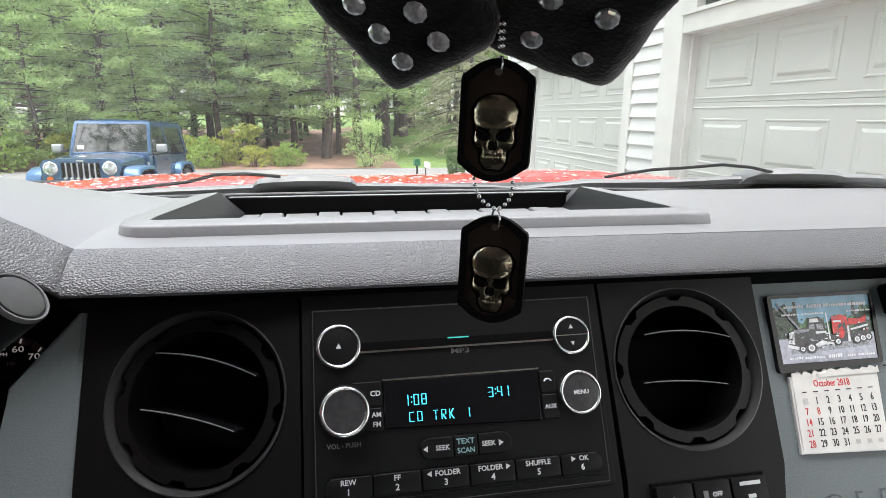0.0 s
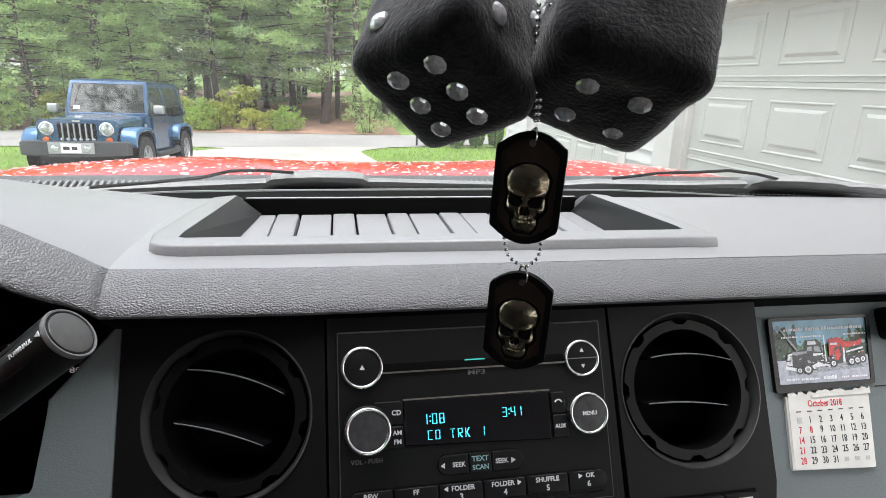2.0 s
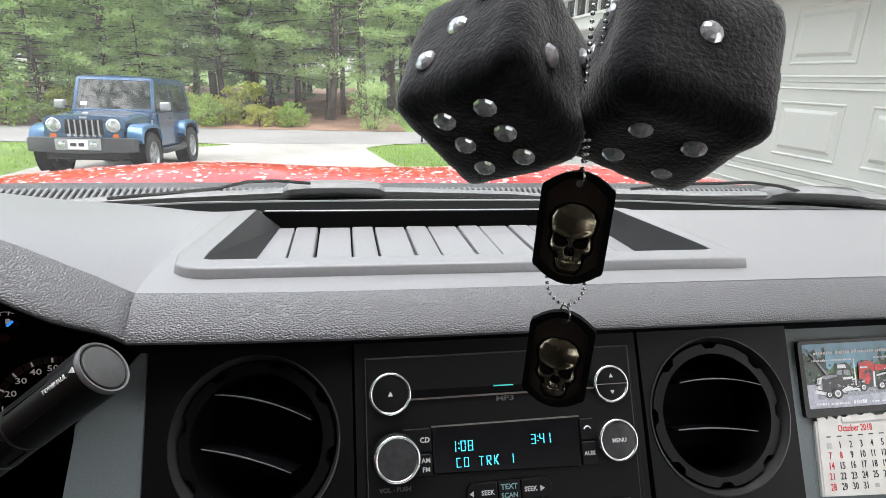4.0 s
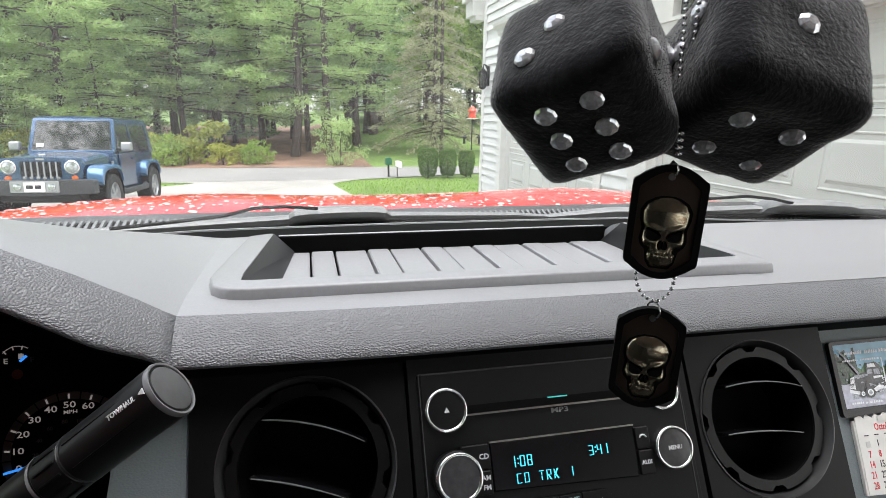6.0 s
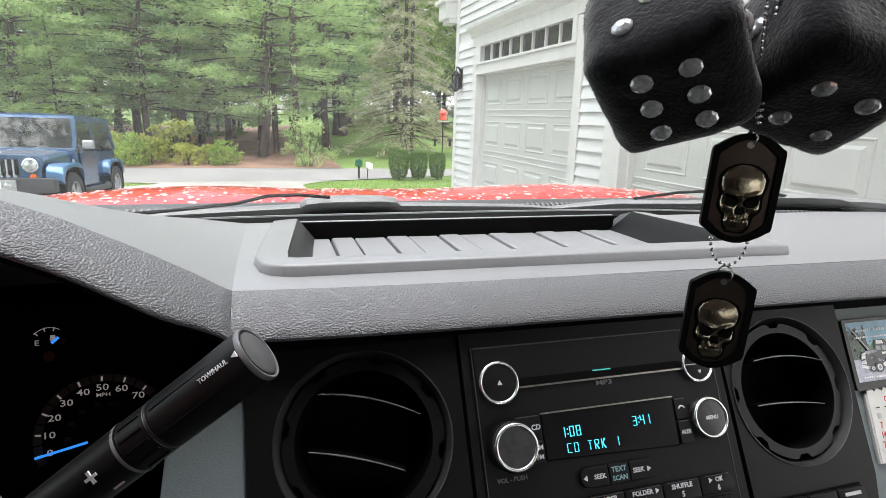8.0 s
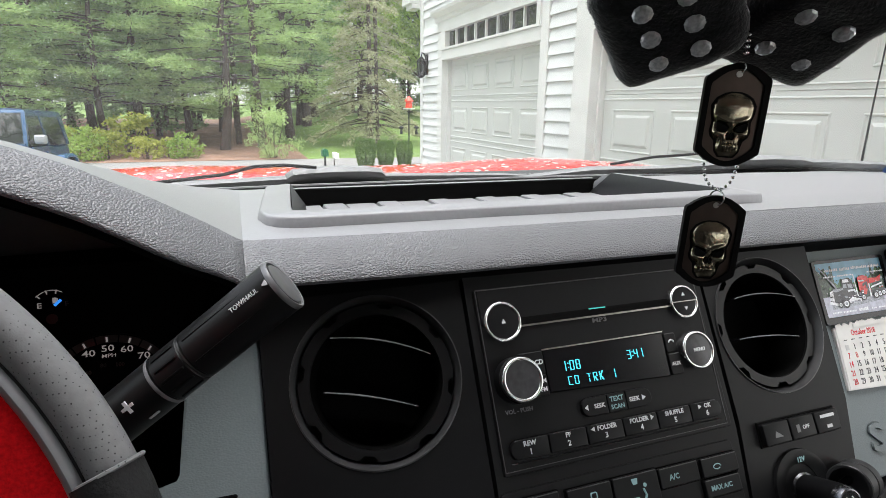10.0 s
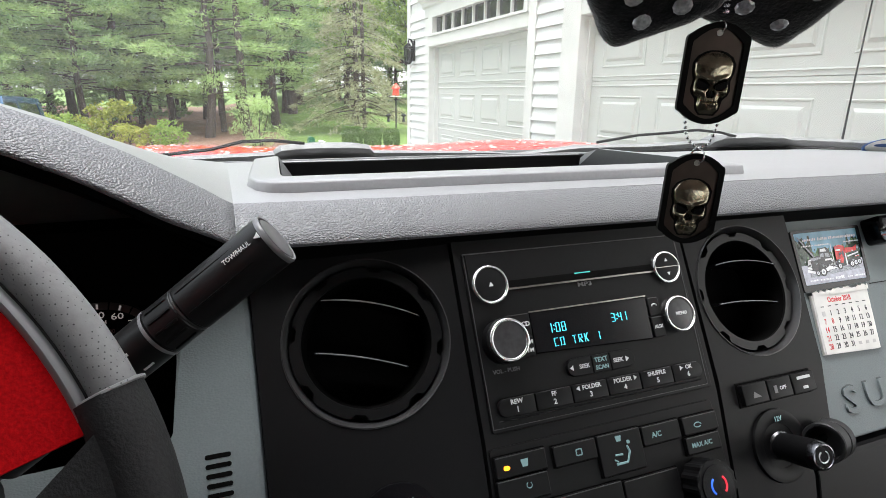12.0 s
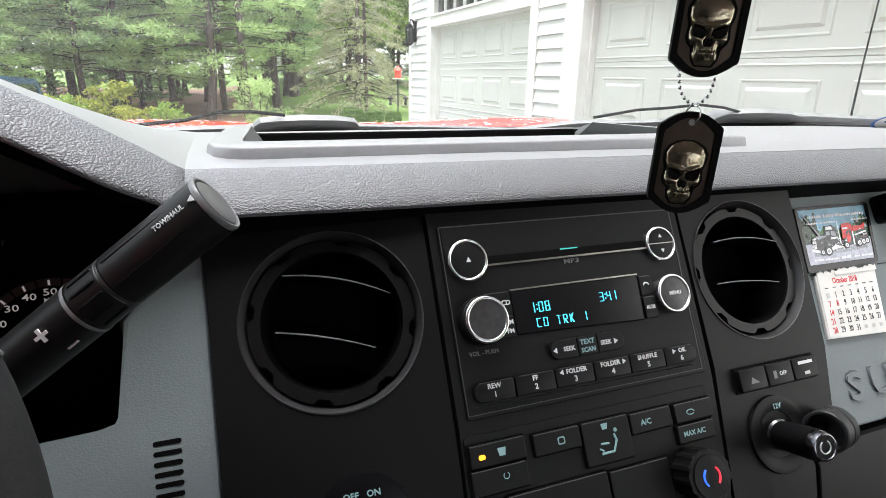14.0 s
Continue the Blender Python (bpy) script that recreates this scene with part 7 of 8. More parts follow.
for s in (-1, 1):
    T = Matrix(((0, 0, 1, 1.772), (1, 0, 0, s * 0.475), (0, 1, 0, 0.93), (0, 0, 0, 1)))
    hl = jp("headlight", moved(lathe([(0.118, 0), (0.118, 0.022), (0.102, 0.030), (0.098, 0.014)], 32), T), CHROME, "chrome headlight ring", True)
    jp("lens", moved(lathe([(0.099, 0.016), (0.06, 0.034), (0.0, 0.040)], 28), T), LAMP_GLASS, "clear headlight lens", True, hl)
    jp("reflector", moved(lathe([(0.035, 0.036), (0.03, 0.044), (0, 0.046)], 16), T), SILVER, "silver bulb shield", True, hl)
    jp("indicator", moved(lathe([(0.052, 0), (0.048, 0.018), (0, 0.024)], 20), Matrix(((0, 0, 1, 1.775), (1, 0, 0, s * 0.50), (0, 1, 0, 0.745), (0, 0, 0, 1)))), ORANGE, "amber indicator", True)
    # flares
    for fc, w in ((1.21, "front"), (-1.21, "rear")):
        rows = []
        for a in np.linspace(radians(8), radians(172), 17):
            ca, sa = math.cos(a), math.sin(a)
            rr, ro = 0.45, 0.50
            fx = fc + rr * 1.06 * np.sign(ca) * abs(ca) ** 0.62
            fz = 0.42 + rr * 1.05 * sa ** 0.42
            gx_ = fc + ro * 1.08 * np.sign(ca) * abs(ca) ** 0.50
            gz = 0.42 + ro * 1.06 * sa ** 0.36
            y0_, y1_ = s * 0.66, s * 0.915
            rows.append([(fx, y0_, fz), (fx, y1_, fz - 0.01), (gx_, y1_, gz - 0.035), (gx_, y1_ - s * 0.03, gz), (gx_, y0_, gz + 0.01)])
        jp("wing_flare", loft(rows), JBLUE_L, "blue wheel arch flare, lightened as if lit from above", True, angle=50)
        jp("arch_lining", moved(lathe([(0.455, -0.13), (0.455, 0.13)], 28), Matrix.Translation((fc, s * 0.78, 0.44)) @ pose(0, 0, 0, 90)), DEEP, "black arch lining", True)
        WT = Matrix.Translation((fc, s * 0.80, 0.395)) @ pose(0, 0, 0, 90 * -s)
        wh = jp("wheel", moved(lathe([(0.235, -0.11), (0.30, -0.125), (0.37, -0.12), (0.393, -0.09), (0.396, 0.0), (0.393, 0.09), (0.37, 0.12), (0.30, 0.125), (0.235, 0.11)], 40), WT), TYRE, "black tyre", True)
        jp("rim", moved(lathe([(0.238, 0.110), (0.228, 0.115), (0.215, 0.09), (0.205, 0.04), (0, 0.035)], 36), WT), SILVER, "silver alloy rim", True, wh)
        for k in range(5):
            jp("spoke", moved(loft([[(0.03, -0.035, 0.05), (0.03, 0.035, 0.05), (0.03, 0.035, 0.10), (0.03, -0.035, 0.10)], [(0.215, -0.055, 0.05), (0.215, 0.055, 0.05), (0.215, 0.055, 0.088), (0.215, -0.055, 0.088)]]), WT @ pose(0, 0, 0, 0, 0, 72 * k)), SILVER, "", False, wh)
        jp("hub_cap", moved(lathe([(0.045, 0.09), (0.04, 0.112), (0, 0.114)], 18), WT), SILVER, "", True, wh)
    # side: door, windows, step, mirror
    y = s * 0.785
    jp("door", moved(prism(round_rect(-0.36, 0.48, 0.50, 1.13, 0.04, 4), 0, 0.022, 0.008), Matrix(((1, 0, 0, 0), (0, 0, s, y), (0, 1, 0, 0), (0, 0, 0, 1)))), JBLUE, "blue door skin")
    jp("door_handle", box(-0.30, -0.16, *sorted((s * 0.808, s * 0.835)), 1.00, 1.035, 0.008), JBLUE, "blue door handle")
    jp("fender_vent", box(0.58, 0.66, *sorted((s * 0.70, s * 0.725)), 0.93, 0.99, 0.006), SILVER, "silver side badge")
    jp("side_step", tube([(0.70, s * 0.86, 0.46), (0.62, s * 0.90, 0.42), (-0.62, s * 0.90, 0.42), (-0.70, s * 0.86, 0.46)], 0.055, 12), JGREY, "dark side step", True)
    jp("mirror_arm", box(0.44, 0.52, *sorted((s * 0.76, s * 0.87)), 1.19, 1.24, 0.01), TYRE, "black mirror arm")
    jp("mirror_shell", box(0.42, 0.56, *sorted((s * 0.85, s * 1.03)), 1.18, 1.34, 0.035, 3), SILVER, "silver mirror shell", True)
    jp("windscreen_post", loft([[(0.52, s * 0.74, 1.14), (0.52, s * 0.68, 1.14), (0.44, s * 0.68, 1.14), (0.44, s * 0.74, 1.14)], [(0.30, s * 0.69, 1.73), (0.30, s * 0.63, 1.73), (0.22, s * 0.63, 1.73), (0.22, s * 0.69, 1.73)]]), JBLUE, "blue windscreen post")
    jp("roof_side", join(loft([[(0.26, s * 0.68, 1.68), (0.26, s * 0.60, 1.68), (0.26, s * 0.58, 1.80), (0.26, s * 0.64, 1.79)], [(-1.72, s * 0.68, 1.68), (-1.72, s * 0.60, 1.68), (-1.72, s * 0.58, 1.80), (-1.72, s * 0.64, 1.79)]]), loft([[(-0.40, s * 0.775, 1.13), (-0.50, s * 0.775, 1.13), (-0.50, s * 0.70, 1.13), (-0.40, s * 0.70, 1.13)], [(-0.40, s * 0.68, 1.70), (-0.50, s * 0.68, 1.70), (-0.50, s * 0.62, 1.70), (-0.40, s * 0.62, 1.70)]]), loft([[(-1.58, s * 0.775, 1.13), (-1.72, s * 0.775, 1.13), (-1.72, s * 0.70, 1.13), (-1.58, s * 0.70, 1.13)], [(-1.50, s * 0.68, 1.70), (-1.72, s * 0.68, 1.70), (-1.72, s * 0.62, 1.70), (-1.50, s * 0.62, 1.70)]])), JBLUE, "blue hardtop side")
    for f0, f1, g0, g1 in ((-0.40, 0.42, -0.40, 0.22), (-1.56, -0.52, -1.50, -0.52)):
        jp("side_window", loft([[(f0, s * 0.765, 1.14), (f1, s * 0.765, 1.14), (f1, s * 0.755, 1.14), (f0, s * 0.755, 1.14)], [(g0, s * 0.672, 1.69), (g1, s * 0.672, 1.69), (g1, s * 0.662, 1.69), (g0, s * 0.662, 1.69)]]), DARK_GLASS, "dark side window")
jp("windscreen_frame", join(loft([[(0.298, -0.69, 1.725), (0.298, 0.69, 1.725), (0.24, 0.69, 1.725), (0.24, -0.69, 1.725)], [(0.280, -0.68, 1.770), (0.280, 0.68, 1.770), (0.21, 0.68, 1.770), (0.21, -0.68, 1.770)]]), box(0.44, 0.56, -0.72, 0.72, 1.10, 1.19, 0.015)), JBLUE, "blue windscreen frame")
jp("windscreen", loft([[(0.50, -0.69, 1.18), (0.50, 0.69, 1.18), (0.49, 0.69, 1.18), (0.49, -0.69, 1.18)], [(0.283, -0.655, 1.735), (0.283, 0.655, 1.735), (0.273, 0.655, 1.735), (0.273, -0.655, 1.735)]]), DARK_GLASS, "dark reflecting windscreen")
jp("sticker", loft([[(0.490, -0.60, 1.24), (0.490, -0.48, 1.24)], [(0.462, -0.60, 1.31), (0.462, -0.48, 1.31)]], closed=False), PAPER, "pale inspection sticker")
jp("roof", loft([sect(f, mirror_y([(0.0, 1.735), (0.655, 1.735), (0.64, 1.785), (0.48, 1.803), (0.0, 1.812)])) for f in (0.27, 0.2, -1.6, -1.74)]), JBLUE, "dark blue hardtop roof", True)
jp("rear_panel", box(-1.75, -1.70, -0.68, 0.68, 1.10, 1.72), DARK_GLASS, "dark rear window")
jp("bumper", loft([sect(f, mirror_y([(0.0, 0.47), (w, 0.50), (w, 0.70), (w - 0.03, 0.73), (0.0, 0.73)])) for f, w in ((1.80, 0.86), (1.95, 0.84), (2.02, 0.74), (2.05, 0.45))]), JGREY, "dark grey front bumper", True)
jp("bumper_plate", box(2.045, 2.062, -0.36, 0.36, 0.53, 0.72, 0.012), SILVER, "silver bumper centre")
jp("number_plate", box(2.060, 2.070, -0.155, 0.155, 0.545, 0.70, 0.006), PAPER, "white number plate")
for i, (a, b_) in enumerate(((-0.12, -0.02), (0.01, 0.10))):
    jp("plate_bar", box(2.0695, 2.0715, a, b_, 0.595, 0.655), INK, "dark plain bar")
for s in (-1, 1):
    jp("fog_lamp", moved(lathe([(0.058, 0), (0.058, 0.015), (0.04, 0.022), (0, 0.02)], 22), Matrix(((0, 0, 1, 2.055), (1, 0, 0, s * 0.25), (0, 1, 0, 0.625), (0, 0, 0, 1)))), LAMP_GLASS, "round fog lamp", True)
jp("skid_panel", box(1.5, 1.9, -0.60, 0.60, 0.36, 0.50, 0.03), TYRE, "black panel under the bumper")
jp("underbody", box(-1.5, 1.4, -0.55, 0.55, 0.30, 0.50), DEEP, "black underbody")
for s in (-0.3, 0.25):
    jp("wiper", tube([(0.53, s, 1.185), (0.50, s + 0.2, 1.20), (0.485, s + 0.42, 1.215)], 0.009, 6), TYRE, "black wiper", True)
jp("aerial", tube([(0.58, -0.66, 1.1), (0.57, -0.67, 2.0)], 0.004, 5), TYRE, "thin black aerial")


# ---- plants ----
def blades_mesh(name, pts, dirs, length, width, rng_, material, flat=0.25):
    """Needle or leaf blades: at each point one slim kite along its direction."""
    P, D = np.array(pts), np.array(dirs)
    n = len(P)
    rs = np.random.RandomState(rng_)
    D = D / np.linalg.norm(D, axis=1, keepdims=True)
    S = np.cross(D, rs.normal(size=(n, 3)) * np.array([1 - flat, 1 - flat, 1]))
    S /= np.linalg.norm(S, axis=1, keepdims=True) + 1e-9
    L = length * rs.uniform(0.6, 1.35, (n, 1))
    W = width * rs.uniform(0.6, 1.3, (n, 1))
    V = np.stack([P, P + D * L * 0.5 + S * W, P + D * L, P + D * L * 0.5 - S * W], axis=1).reshape(-1, 3)
    me_ = bpy.data.meshes.new(name)
    me_.from_pydata(V.tolist(), [], [(4 * i, 4 * i + 1, 4 * i + 2, 4 * i + 3) for i in range(n)])
    me_.materials.append(material)
    return me_


def tree(name, label, seed, height, r0, low, reach, whorl, per, tufts, blade, material, lean=0.0, droop=0.1, conical=False, bend=0.0):
    """A conifer: tapered trunk, whorls of limbs, and tufts of needles along them."""
    rs = np.random.RandomState(seed)
    T = thing(name, (0, 0, 0), label, "tree")
    zs = np.linspace(-0.3, height, 12)
    wob = np.cumsum(rs.normal(0, bend, (12, 2)), axis=0)
    axis_ = lambda z: np.array([np.interp(z, zs, wob[:, 0]), np.interp(z, zs, wob[:, 1]), z])
    part("trunk", tube([tuple(axis_(z)) for z in zs], [max(0.02, r0 * (1 - 0.93 * max(0, z) / height)) * (1.25 if z < 0 else 1) for z in zs], 10), BARK, T, "tapered brown trunk", True)
    limbs, pts, dirs = [], [], []
    z = low
    while z < height - 0.3:
        f = (z - low) / (height - low)
        ln = reach * ((1 - f) ** 0.9 if conical else (0.75 + 0.35 * math.sin(math.pi * min(1, f * 1.3))) * (1 - f ** 3))
        k = per if not conical else max(4, int(per * (1 - 0.4 * f)))
        a0 = rs.uniform(0, 6.28)
        for i in range(k):
            a = a0 + 2 * math.pi * i / k + rs.normal(0, 0.25)
            l_ = max(0.25, ln * rs.uniform(0.65, 1.2))
            d = np.array([math.cos(a), math.sin(a), 0])
            b = axis_(z + rs.normal(0, whorl * 0.2))
            seg_ = []
            up = rs.uniform(-0.05, 0.22) if not conical else rs.uniform(-0.18, 0.02)
            for t in np.linspace(0, 1, 5):
                seg_.append(b + d * l_ * t + np.array([0, 0, l_ * (up * t - droop * t * t)]))
            limbs.append(tube([tuple(q) for q in seg_], [max(0.006, 0.012 * l_ * (1 - 0.8 * t)) for t in np.linspace(0, 1, 5)], 4, cap=False))
            n_t = max(3, int(tufts * l_ / reach))
            for _ in range(n_t):
                t = rs.uniform(0.22, 1.0) ** 0.7
                q = b + d * l_ * t + np.array([0, 0, l_ * (up * t - droop * t * t)])
                side = np.array([-d[1], d[0], 0]) * rs.normal(0, (0.11 if conical else 0.20) * l_ * (1.15 - t) + 0.05)
                c_ = q + side + np.array([0, 0, rs.normal(0, 0.05)])
                out_ = d * 0.8 + side * 1.2 + np.array([0, 0, 0.25 if not conical else -0.15])
                for _ in range(blade[2]):
                    pts.append(c_ + rs.normal(0, blade[3], 3) * np.array([1, 1, 0.45]))
                    dirs.append(out_ + rs.normal(0, 0.55, 3))
        z += whorl * rs.uniform(0.7, 1.3)
    part("limbs", join(*limbs), BARK, T, "bare brown limbs", True)
    me_ = blades_mesh("needles", pts, dirs, blade[0], blade[1], seed, material)
    o = new("needles", me_)
    o.parent = T
    tagged(o, "tufts of needles", kind="stuff")
    return T


def broad(name, label, seed, height, r0, low, spread, clumps, leaf, material, category="tree"):
    """A broad-leaved tree or bush: forked stems and clumps of leaves."""
    rs = np.random.RandomState(seed)
    T = thing(name, (0, 0, 0), label, category)
    stems, pts, dirs = [], [], []
    n_st = 1 if low > 1 else 6
    for s in range(n_st):
        a = rs.uniform(0, 6.28)
        lean_ = 0 if n_st == 1 else rs.uniform(0.15, 0.7)
        tip = np.array([math.cos(a) * spread * lean_, math.sin(a) * spread * lean_, height * rs.uniform(0.6, 0.95)])
        stems.append(tube([(0.1 * math.cos(a) * (n_st > 1), 0.1 * math.sin(a) * (n_st > 1), -0.2), tuple(tip * 0.5 + rs.normal(0, 0.05, 3)), tuple(tip)], [r0, r0 * 0.7, r0 * 0.2], 7))
    for c in range(clumps):
        a, rr, zz_ = rs.uniform(0, 6.28), spread * math.sqrt(rs.uniform(0, 1)), rs.uniform(low, height)
        f = (zz_ - low) / (height - low + 1e-6)
        rr *= math.sqrt(max(0.06, 1 - (2 * f - 0.8) ** 2 / 1.8))
        c_ = np.array([rr * math.cos(a), rr * math.sin(a), zz_])
        if c % 3 == 0 and n_st == 1:
            stems.append(tube([(0, 0, max(0.5, zz_ - rr * 0.8)), tuple(c_)], [r0 * 0.25, 0.01], 5, cap=False))
        rad = rs.uniform(0.5, 1.2) * leaf[3]
        for _ in range(leaf[2]):
            v = rs.normal(0, 1, 3)
            v /= np.linalg.norm(v)
            pts.append(c_ + v * rad * rs.uniform(0.5, 1.0) * np.array([1, 1, 0.7]))
            dirs.append(v * 0.6 + rs.normal(0, 0.6, 3))
    part("stems", join(*stems), BARK, T, "brown stems", True)
    me_ = blades_mesh("leaves", pts, dirs, leaf[0], leaf[1], seed, material, 0.2)
    o = new("leaves", me_)
    o.parent = T
    tagged(o, "many small leaves", kind="stuff")
    return T


def plant(T, spots, rng_seed, group):
    """Sets the first at the first spot and copies it to the others."""
    rg = random.Random(rng_seed)
    tagged(T, group=group)
    for i, (x, y, s) in enumerate(spots):
        m_ = pose(x, y, ground_z(x, y), 0, 0, rg.uniform(0, 360))
        if i == 0:
            T.matrix_basis = m_ @ Matrix.Diagonal((s, s, s, 1))
        else:
            c_ = copy_thing(T, m_)
            c_.scale = (s * rg.uniform(0.9, 1.1),) * 2 + (s * rg.uniform(0.9, 1.15),)


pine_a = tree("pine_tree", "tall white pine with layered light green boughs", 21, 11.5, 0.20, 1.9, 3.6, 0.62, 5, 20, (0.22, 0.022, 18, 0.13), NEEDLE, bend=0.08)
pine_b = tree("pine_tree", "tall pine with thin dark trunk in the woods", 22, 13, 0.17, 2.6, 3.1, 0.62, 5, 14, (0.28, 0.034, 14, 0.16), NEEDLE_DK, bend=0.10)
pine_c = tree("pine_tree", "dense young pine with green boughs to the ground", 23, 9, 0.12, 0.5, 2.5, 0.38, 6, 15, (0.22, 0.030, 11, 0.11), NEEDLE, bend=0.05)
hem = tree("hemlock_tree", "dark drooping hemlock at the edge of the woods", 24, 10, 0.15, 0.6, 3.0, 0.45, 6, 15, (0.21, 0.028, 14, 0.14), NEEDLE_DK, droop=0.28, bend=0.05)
plant(pine_a, [(-0.6, 26.5, 1.0), (-3.9, 28.5, 1.05), (2.6, 30, 0.95), (-9.0, 25.5, 1.0), (-13.5, 27, 1.1), (-17.5, 22.5, 1.0), (-22, 25, 1.1), (-27, 22, 1.0), (-6.6, 32, 1.1)], 1, "pines of the woods")
plant(pine_b, [(-2.2, 30, 1.0), (-5.2, 27, 0.95), (-7.4, 29.5, 1.05), (0.9, 33, 1.1), (-11, 31, 1.0), (-15, 33, 1.1), (-19.5, 30, 1.0), (-24, 31, 1.0), (-30, 29, 1.1), (3.8, 37, 1.1), (-1.0, 38, 1.2), (-9, 38, 1.2), (-17, 40, 1.2), (-26, 40, 1.2), (-35, 36, 1.1), (-4.5, 43, 1.2), (-13, 45, 1.2), (-22, 47, 1.2), (1.5, 47, 1.2), (-32, 48, 1.2), (-40, 42, 1.2)], 2, "dark pines of the woods")
plant(pine_c, [(-10.8, 23.2, 0.8), (-19.8, 20.5, 0.9), (-14.6, 23.5, 0.85), (-24.5, 19.5, 0.9), (-7.6, 24.2, 0.6), (-30, 17.5, 0.95)], 3, "young pines at the edge of the woods")
plant(hem, [(-12.2, 29, 1.0), (-4.0, 34, 1.0), (-18, 26.5, 1.0), (-9.6, 34.5, 1.1), (-26, 27, 1.0), (-2.6, 47, 1.3), (-16, 50, 1.4), (-8, 52, 1.4), (-28, 54, 1.5), (4.5, 54, 1.4), (-38, 52, 1.5), (9, 47, 1.1), (14, 47, 1.2), (20, 52, 1.4), (7, 58, 1.5)], 4, "hemlocks of the woods")
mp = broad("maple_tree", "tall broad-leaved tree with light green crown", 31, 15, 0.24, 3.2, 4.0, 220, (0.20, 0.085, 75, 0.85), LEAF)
# the last three are added unseen behind the truck, for the car's windscreen reflections
plant(mp, [(8.5, 41, 1.0), (13, 40, 0.95), (17, 46, 1.1), (6.0, 49, 1.2), (11.5, 52, 1.2), (23, 42, 1.0), (-21, 36, 1.0), (16, 56, 1.2), (-6.6, -5.0, 1.15), (-10.5, -3.0, 1.1), (-8.0, -11.0, 1.3)], 5, "broad-leaved trees beyond the lawn")
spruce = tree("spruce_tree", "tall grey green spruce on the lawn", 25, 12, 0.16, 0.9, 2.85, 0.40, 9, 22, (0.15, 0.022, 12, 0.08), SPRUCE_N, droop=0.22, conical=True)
plant(spruce, [(6.1, 27.5, 1.0)], 6, "spruce on the lawn")
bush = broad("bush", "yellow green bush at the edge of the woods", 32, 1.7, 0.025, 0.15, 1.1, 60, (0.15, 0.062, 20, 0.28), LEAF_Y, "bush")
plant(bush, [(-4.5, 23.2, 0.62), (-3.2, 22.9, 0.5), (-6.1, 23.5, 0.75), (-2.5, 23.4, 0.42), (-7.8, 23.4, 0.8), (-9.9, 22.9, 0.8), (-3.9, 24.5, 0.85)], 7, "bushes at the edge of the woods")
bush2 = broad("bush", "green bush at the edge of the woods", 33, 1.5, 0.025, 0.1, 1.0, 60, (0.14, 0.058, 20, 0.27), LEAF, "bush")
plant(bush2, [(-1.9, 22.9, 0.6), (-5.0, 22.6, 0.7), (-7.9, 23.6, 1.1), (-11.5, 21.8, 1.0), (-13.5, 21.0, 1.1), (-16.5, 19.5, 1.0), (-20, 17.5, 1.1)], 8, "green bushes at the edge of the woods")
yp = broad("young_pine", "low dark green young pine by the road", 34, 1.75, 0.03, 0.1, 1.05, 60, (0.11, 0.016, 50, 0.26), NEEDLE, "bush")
plant(yp, [(1.15, 22.6, 1.0)], 9, "young pine by the road")
rng = random.Random(41)
tk = thing("bare_trunk", (0, 0, 0), "thin dark bare trunk deep in the woods", "tree trunk")
part("trunk", tube([(0, 0, -0.3), (0.05, 0.02, 3), (0.0, 0.06, 7), (0.08, 0.0, 12)], [0.11, 0.095, 0.08, 0.05], 8), BARK, tk, "", True)
plant(tk, [(rng.uniform(-1, 1) * 14 - 7, rng.uniform(26, 52), rng.uniform(0.7, 1.6)) for _ in range(26)], 10, "bare trunks in the woods")
bt = thing("bare_trunk", (0, 0, 0), "thick forked dark trunk beyond the lawn", "tree trunk")
part("trunk", join(tube([(0, 0, -0.3), (0.1, 0, 3), (0.5, 0.1, 7), (1.2, 0.2, 13)], [0.30, 0.24, 0.18, 0.1], 10), tube([(0, 0, 0.5), (-0.25, 0, 3), (-0.4, 0.1, 8), (-0.3, 0.1, 13)], [0.24, 0.2, 0.15, 0.08], 10)), BARK, bt, "", True)
plant(bt, [(4.1, 36, 1.0), (5.2, 41, 1.1), (2.9, 41, 0.9)], 12, "forked trunks beyond the lawn")


# clipped shrubs, mailbox, feeder
def clipped(x, y, w, h, seed):
    rs = np.random.RandomState(seed)
    z = ground_z(x, y)
    T = thing("clipped_shrub", (x, y, z), "small clipped round shrub on the lawn", "shrub", "row of clipped shrubs")
    part("stem", tube([(x, y, z - 0.05), (x, y, z + h * 0.6)], [0.03, 0.02], 6), BARK, T)
    u = rs.uniform(0, 6.28, 5200)
    v = rs.uniform(0.06, 1, 5200)
    prof = np.interp(v, [0, 0.15, 0.45, 0.85, 1.0], [0.45, 0.7, 0.92, 1.0, 0.72]) * np.where(rs.uniform(0, 1, 5200) < 0.25, np.sqrt(rs.uniform(0, 1, 5200)), 1)
    top = rs.uniform(0, 1, 5200) < 0.25
    v = np.where(top, 1.0, v)
    prof = np.where(top, np.sqrt(rs.uniform(0, 1, 5200)) * 0.85, prof)
    P = np.stack([x + np.cos(u) * prof * w, y + np.sin(u) * prof * w, z + v * h], 1) + rs.normal(0, 0.012, (5200, 3))
    D = np.stack([np.cos(u), np.sin(u), np.full(5200, 0.5)], 1) + rs.normal(0, 0.6, (5200, 3))
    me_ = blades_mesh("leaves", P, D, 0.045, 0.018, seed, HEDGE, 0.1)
    o = new("leaves", me_)
    o.parent, o.matrix_parent_inverse = T, Matrix.Translation(-T.location)
    tagged(o, "dense small leaves", kind="stuff")


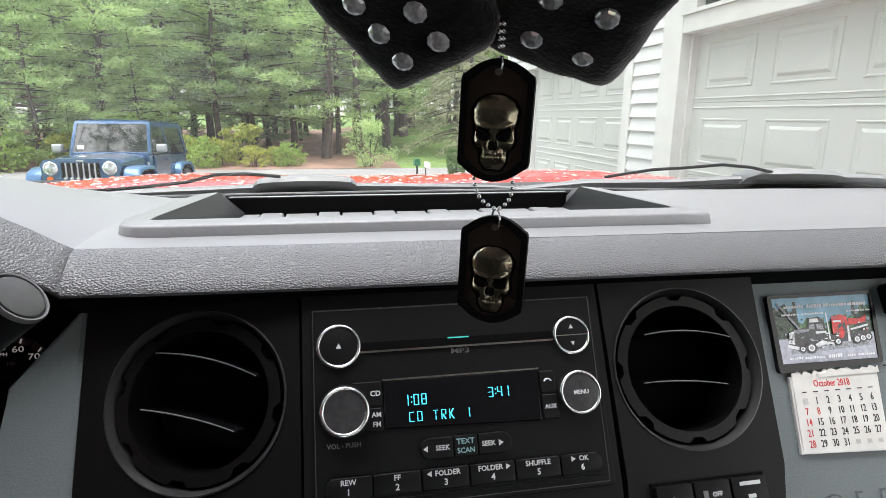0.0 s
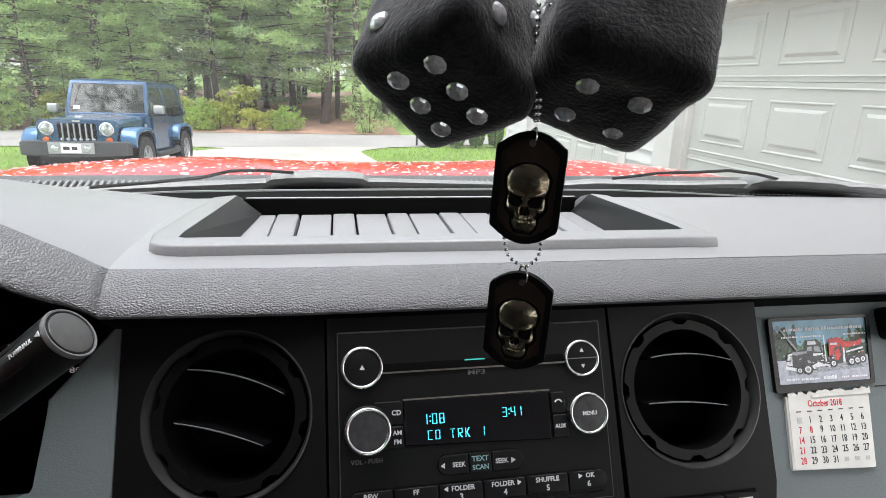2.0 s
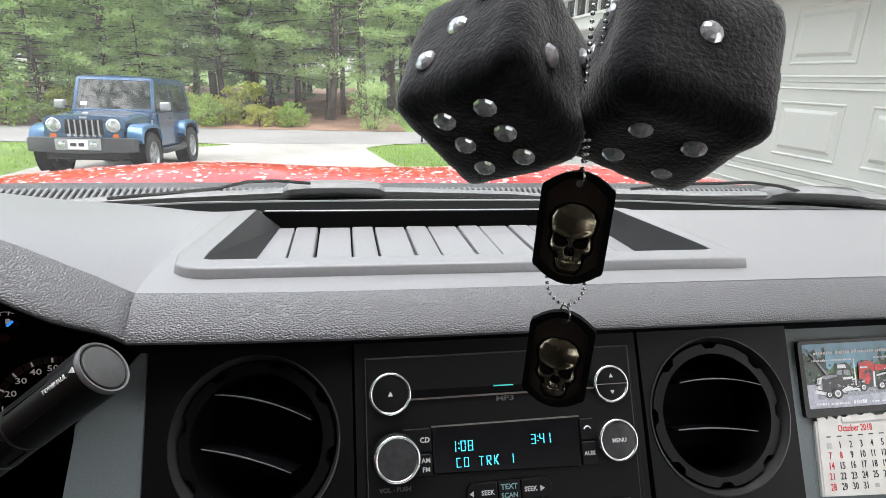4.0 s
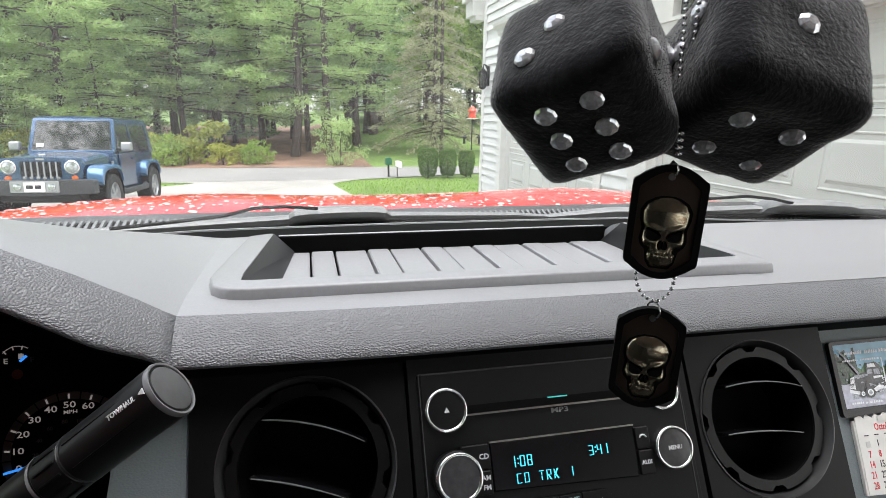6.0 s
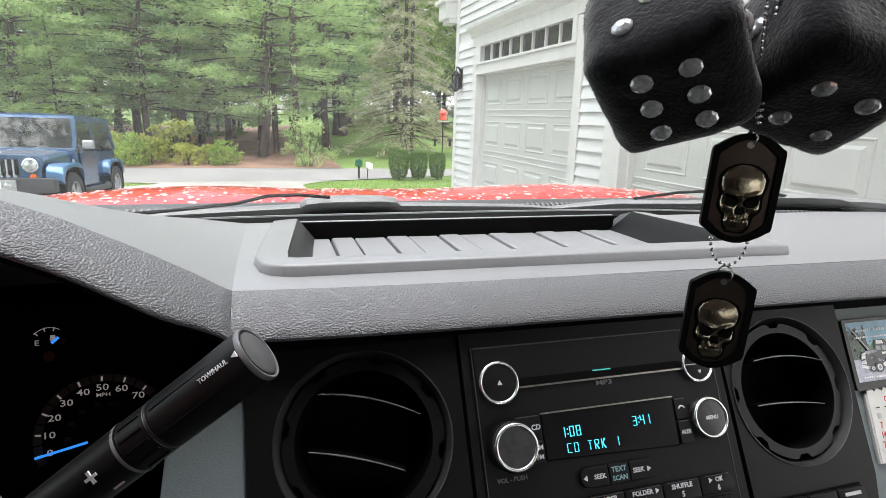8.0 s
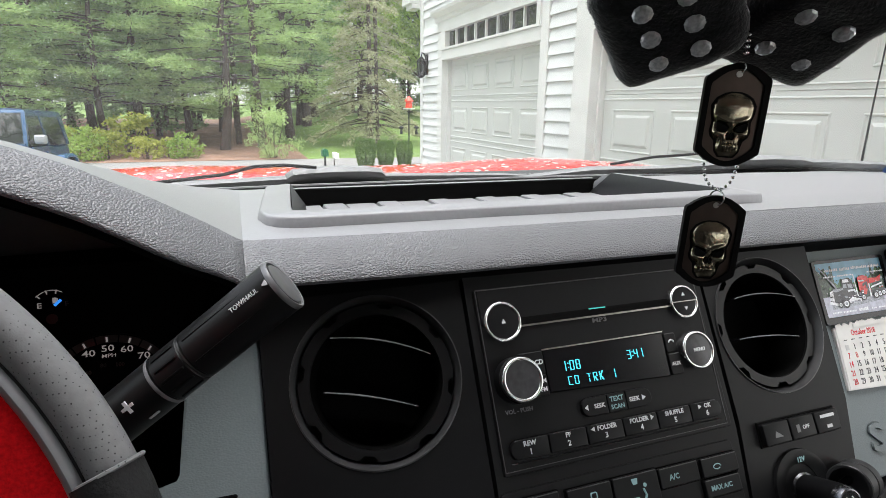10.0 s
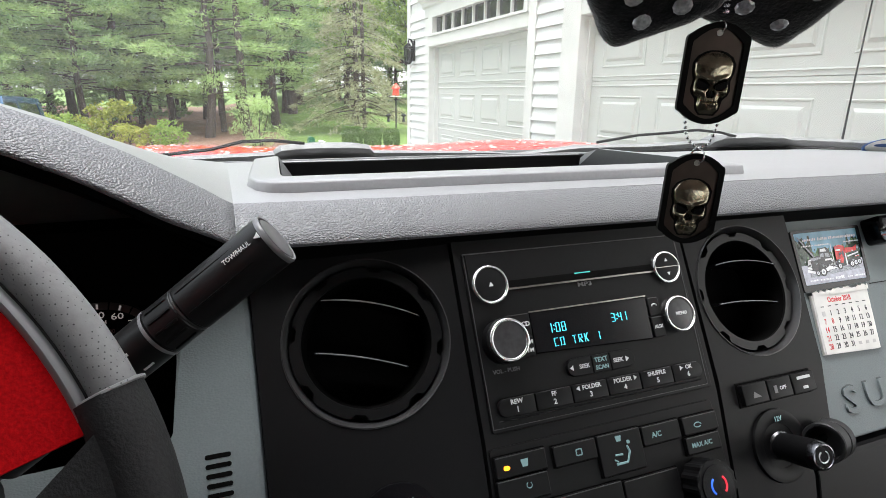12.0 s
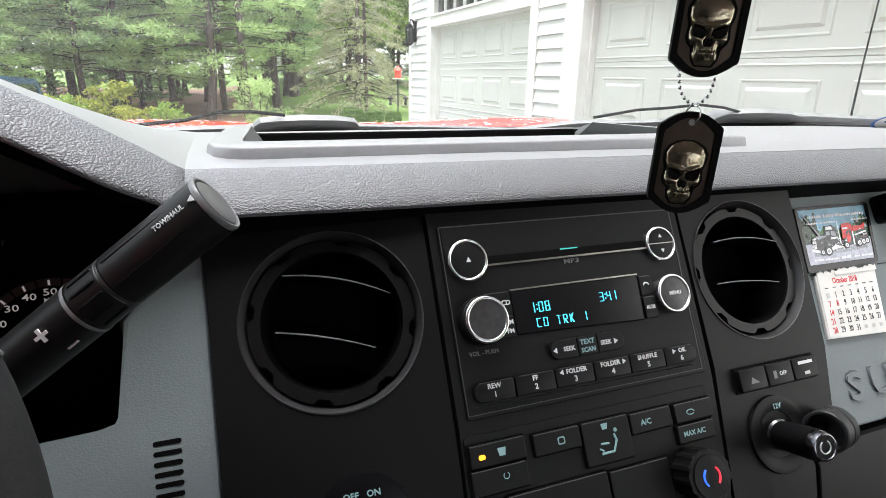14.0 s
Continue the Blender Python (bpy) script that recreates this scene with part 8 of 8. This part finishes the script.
clipped(3.78, 18.1, 0.31, 0.92, 1)
clipped(4.47, 18.2, 0.27, 0.86, 2)
clipped(5.14, 18.3, 0.25, 0.84, 3)
mz = ground_z(2.55, 18.6)
mb = thing("mailbox", (2.55, 18.55, mz), "small green mailbox on a dark post by the road", "mailbox")
part("post", box(2.51, 2.57, 18.52, 18.58, mz - 0.05, mz + 0.40, 0.008), TYRE, mb, "dark post")
part("box", loft([[(2.54 + 0.10 * c, yy, mz + 0.40 + 0.24 * s_) for c, s_ in ((-1, 0), (-1, 0.55), (-0.7, 0.88), (0, 1), (0.7, 0.88), (1, 0.55), (1, 0))] for yy in (18.40, 18.75)]), GREEN_BOX, mb, "green box", True)
ms = thing("marker_post", (2.83, 18.55, mz), "thin post with a white reflector by the road", "marker")
part("post", box(2.815, 2.845, 18.54, 18.56, mz - 0.05, mz + 0.42, 0.004), BARK, ms)
part("plate", box(2.77, 2.89, 17.93, 18.555, mz + 0.36, mz + 0.52, 0.004), PAPER, ms, "white plate")
fz = ground_z(5.3, 18.4)
fd = thing("bird_feeder", (5.3, 18.3, fz), "red and white bird feeder on a pole", "bird feeder")
part("pole", tube([(5.3, 18.3, fz - 0.1), (5.3, 18.3, fz + 2.35)], 0.022, 8), TYRE, fd, "dark pole")
part("feeder_roof", moved(lathe([(0, 0.20), (0.03, 0.16), (0.15, 0.02), (0.15, 0), (0, 0)], 12), Matrix.Translation((5.3, 18.3, fz + 2.15))), FEED_RED, fd, "red roof", True)
part("feeder_body", moved(lathe([(0, 0.20), (0.10, 0.20), (0.12, 0.0), (0, 0)], 12), Matrix.Translation((5.3, 18.3, fz + 1.95))), FEED_RED, fd, "red body", True)
part("feeder_dish", moved(lathe([(0, 0.0), (0.19, 0.0), (0.20, 0.03), (0, 0.03)], 16), Matrix.Translation((5.3, 18.3, fz + 1.90))), PAPER, fd, "white dish", True)
part("hook_arm", tube([(5.02, 18.3, fz + 1.35), (5.15, 18.3, fz + 1.42), (5.45, 18.3, fz + 1.42), (5.58, 18.3, fz + 1.35)], 0.012, 6), TYRE, fd, "dark cross arm")
for xx in (5.04, 5.56):
    part("hanging_feeder", moved(lathe([(0, 0.05), (0.10, 0.0), (0.10, -0.03), (0.03, -0.05), (0.05, -0.22), (0.0, -0.22)], 12), Matrix.Translation((xx, 18.3, fz + 1.32))), TYRE, fd, "small dark hanging feeder", True)
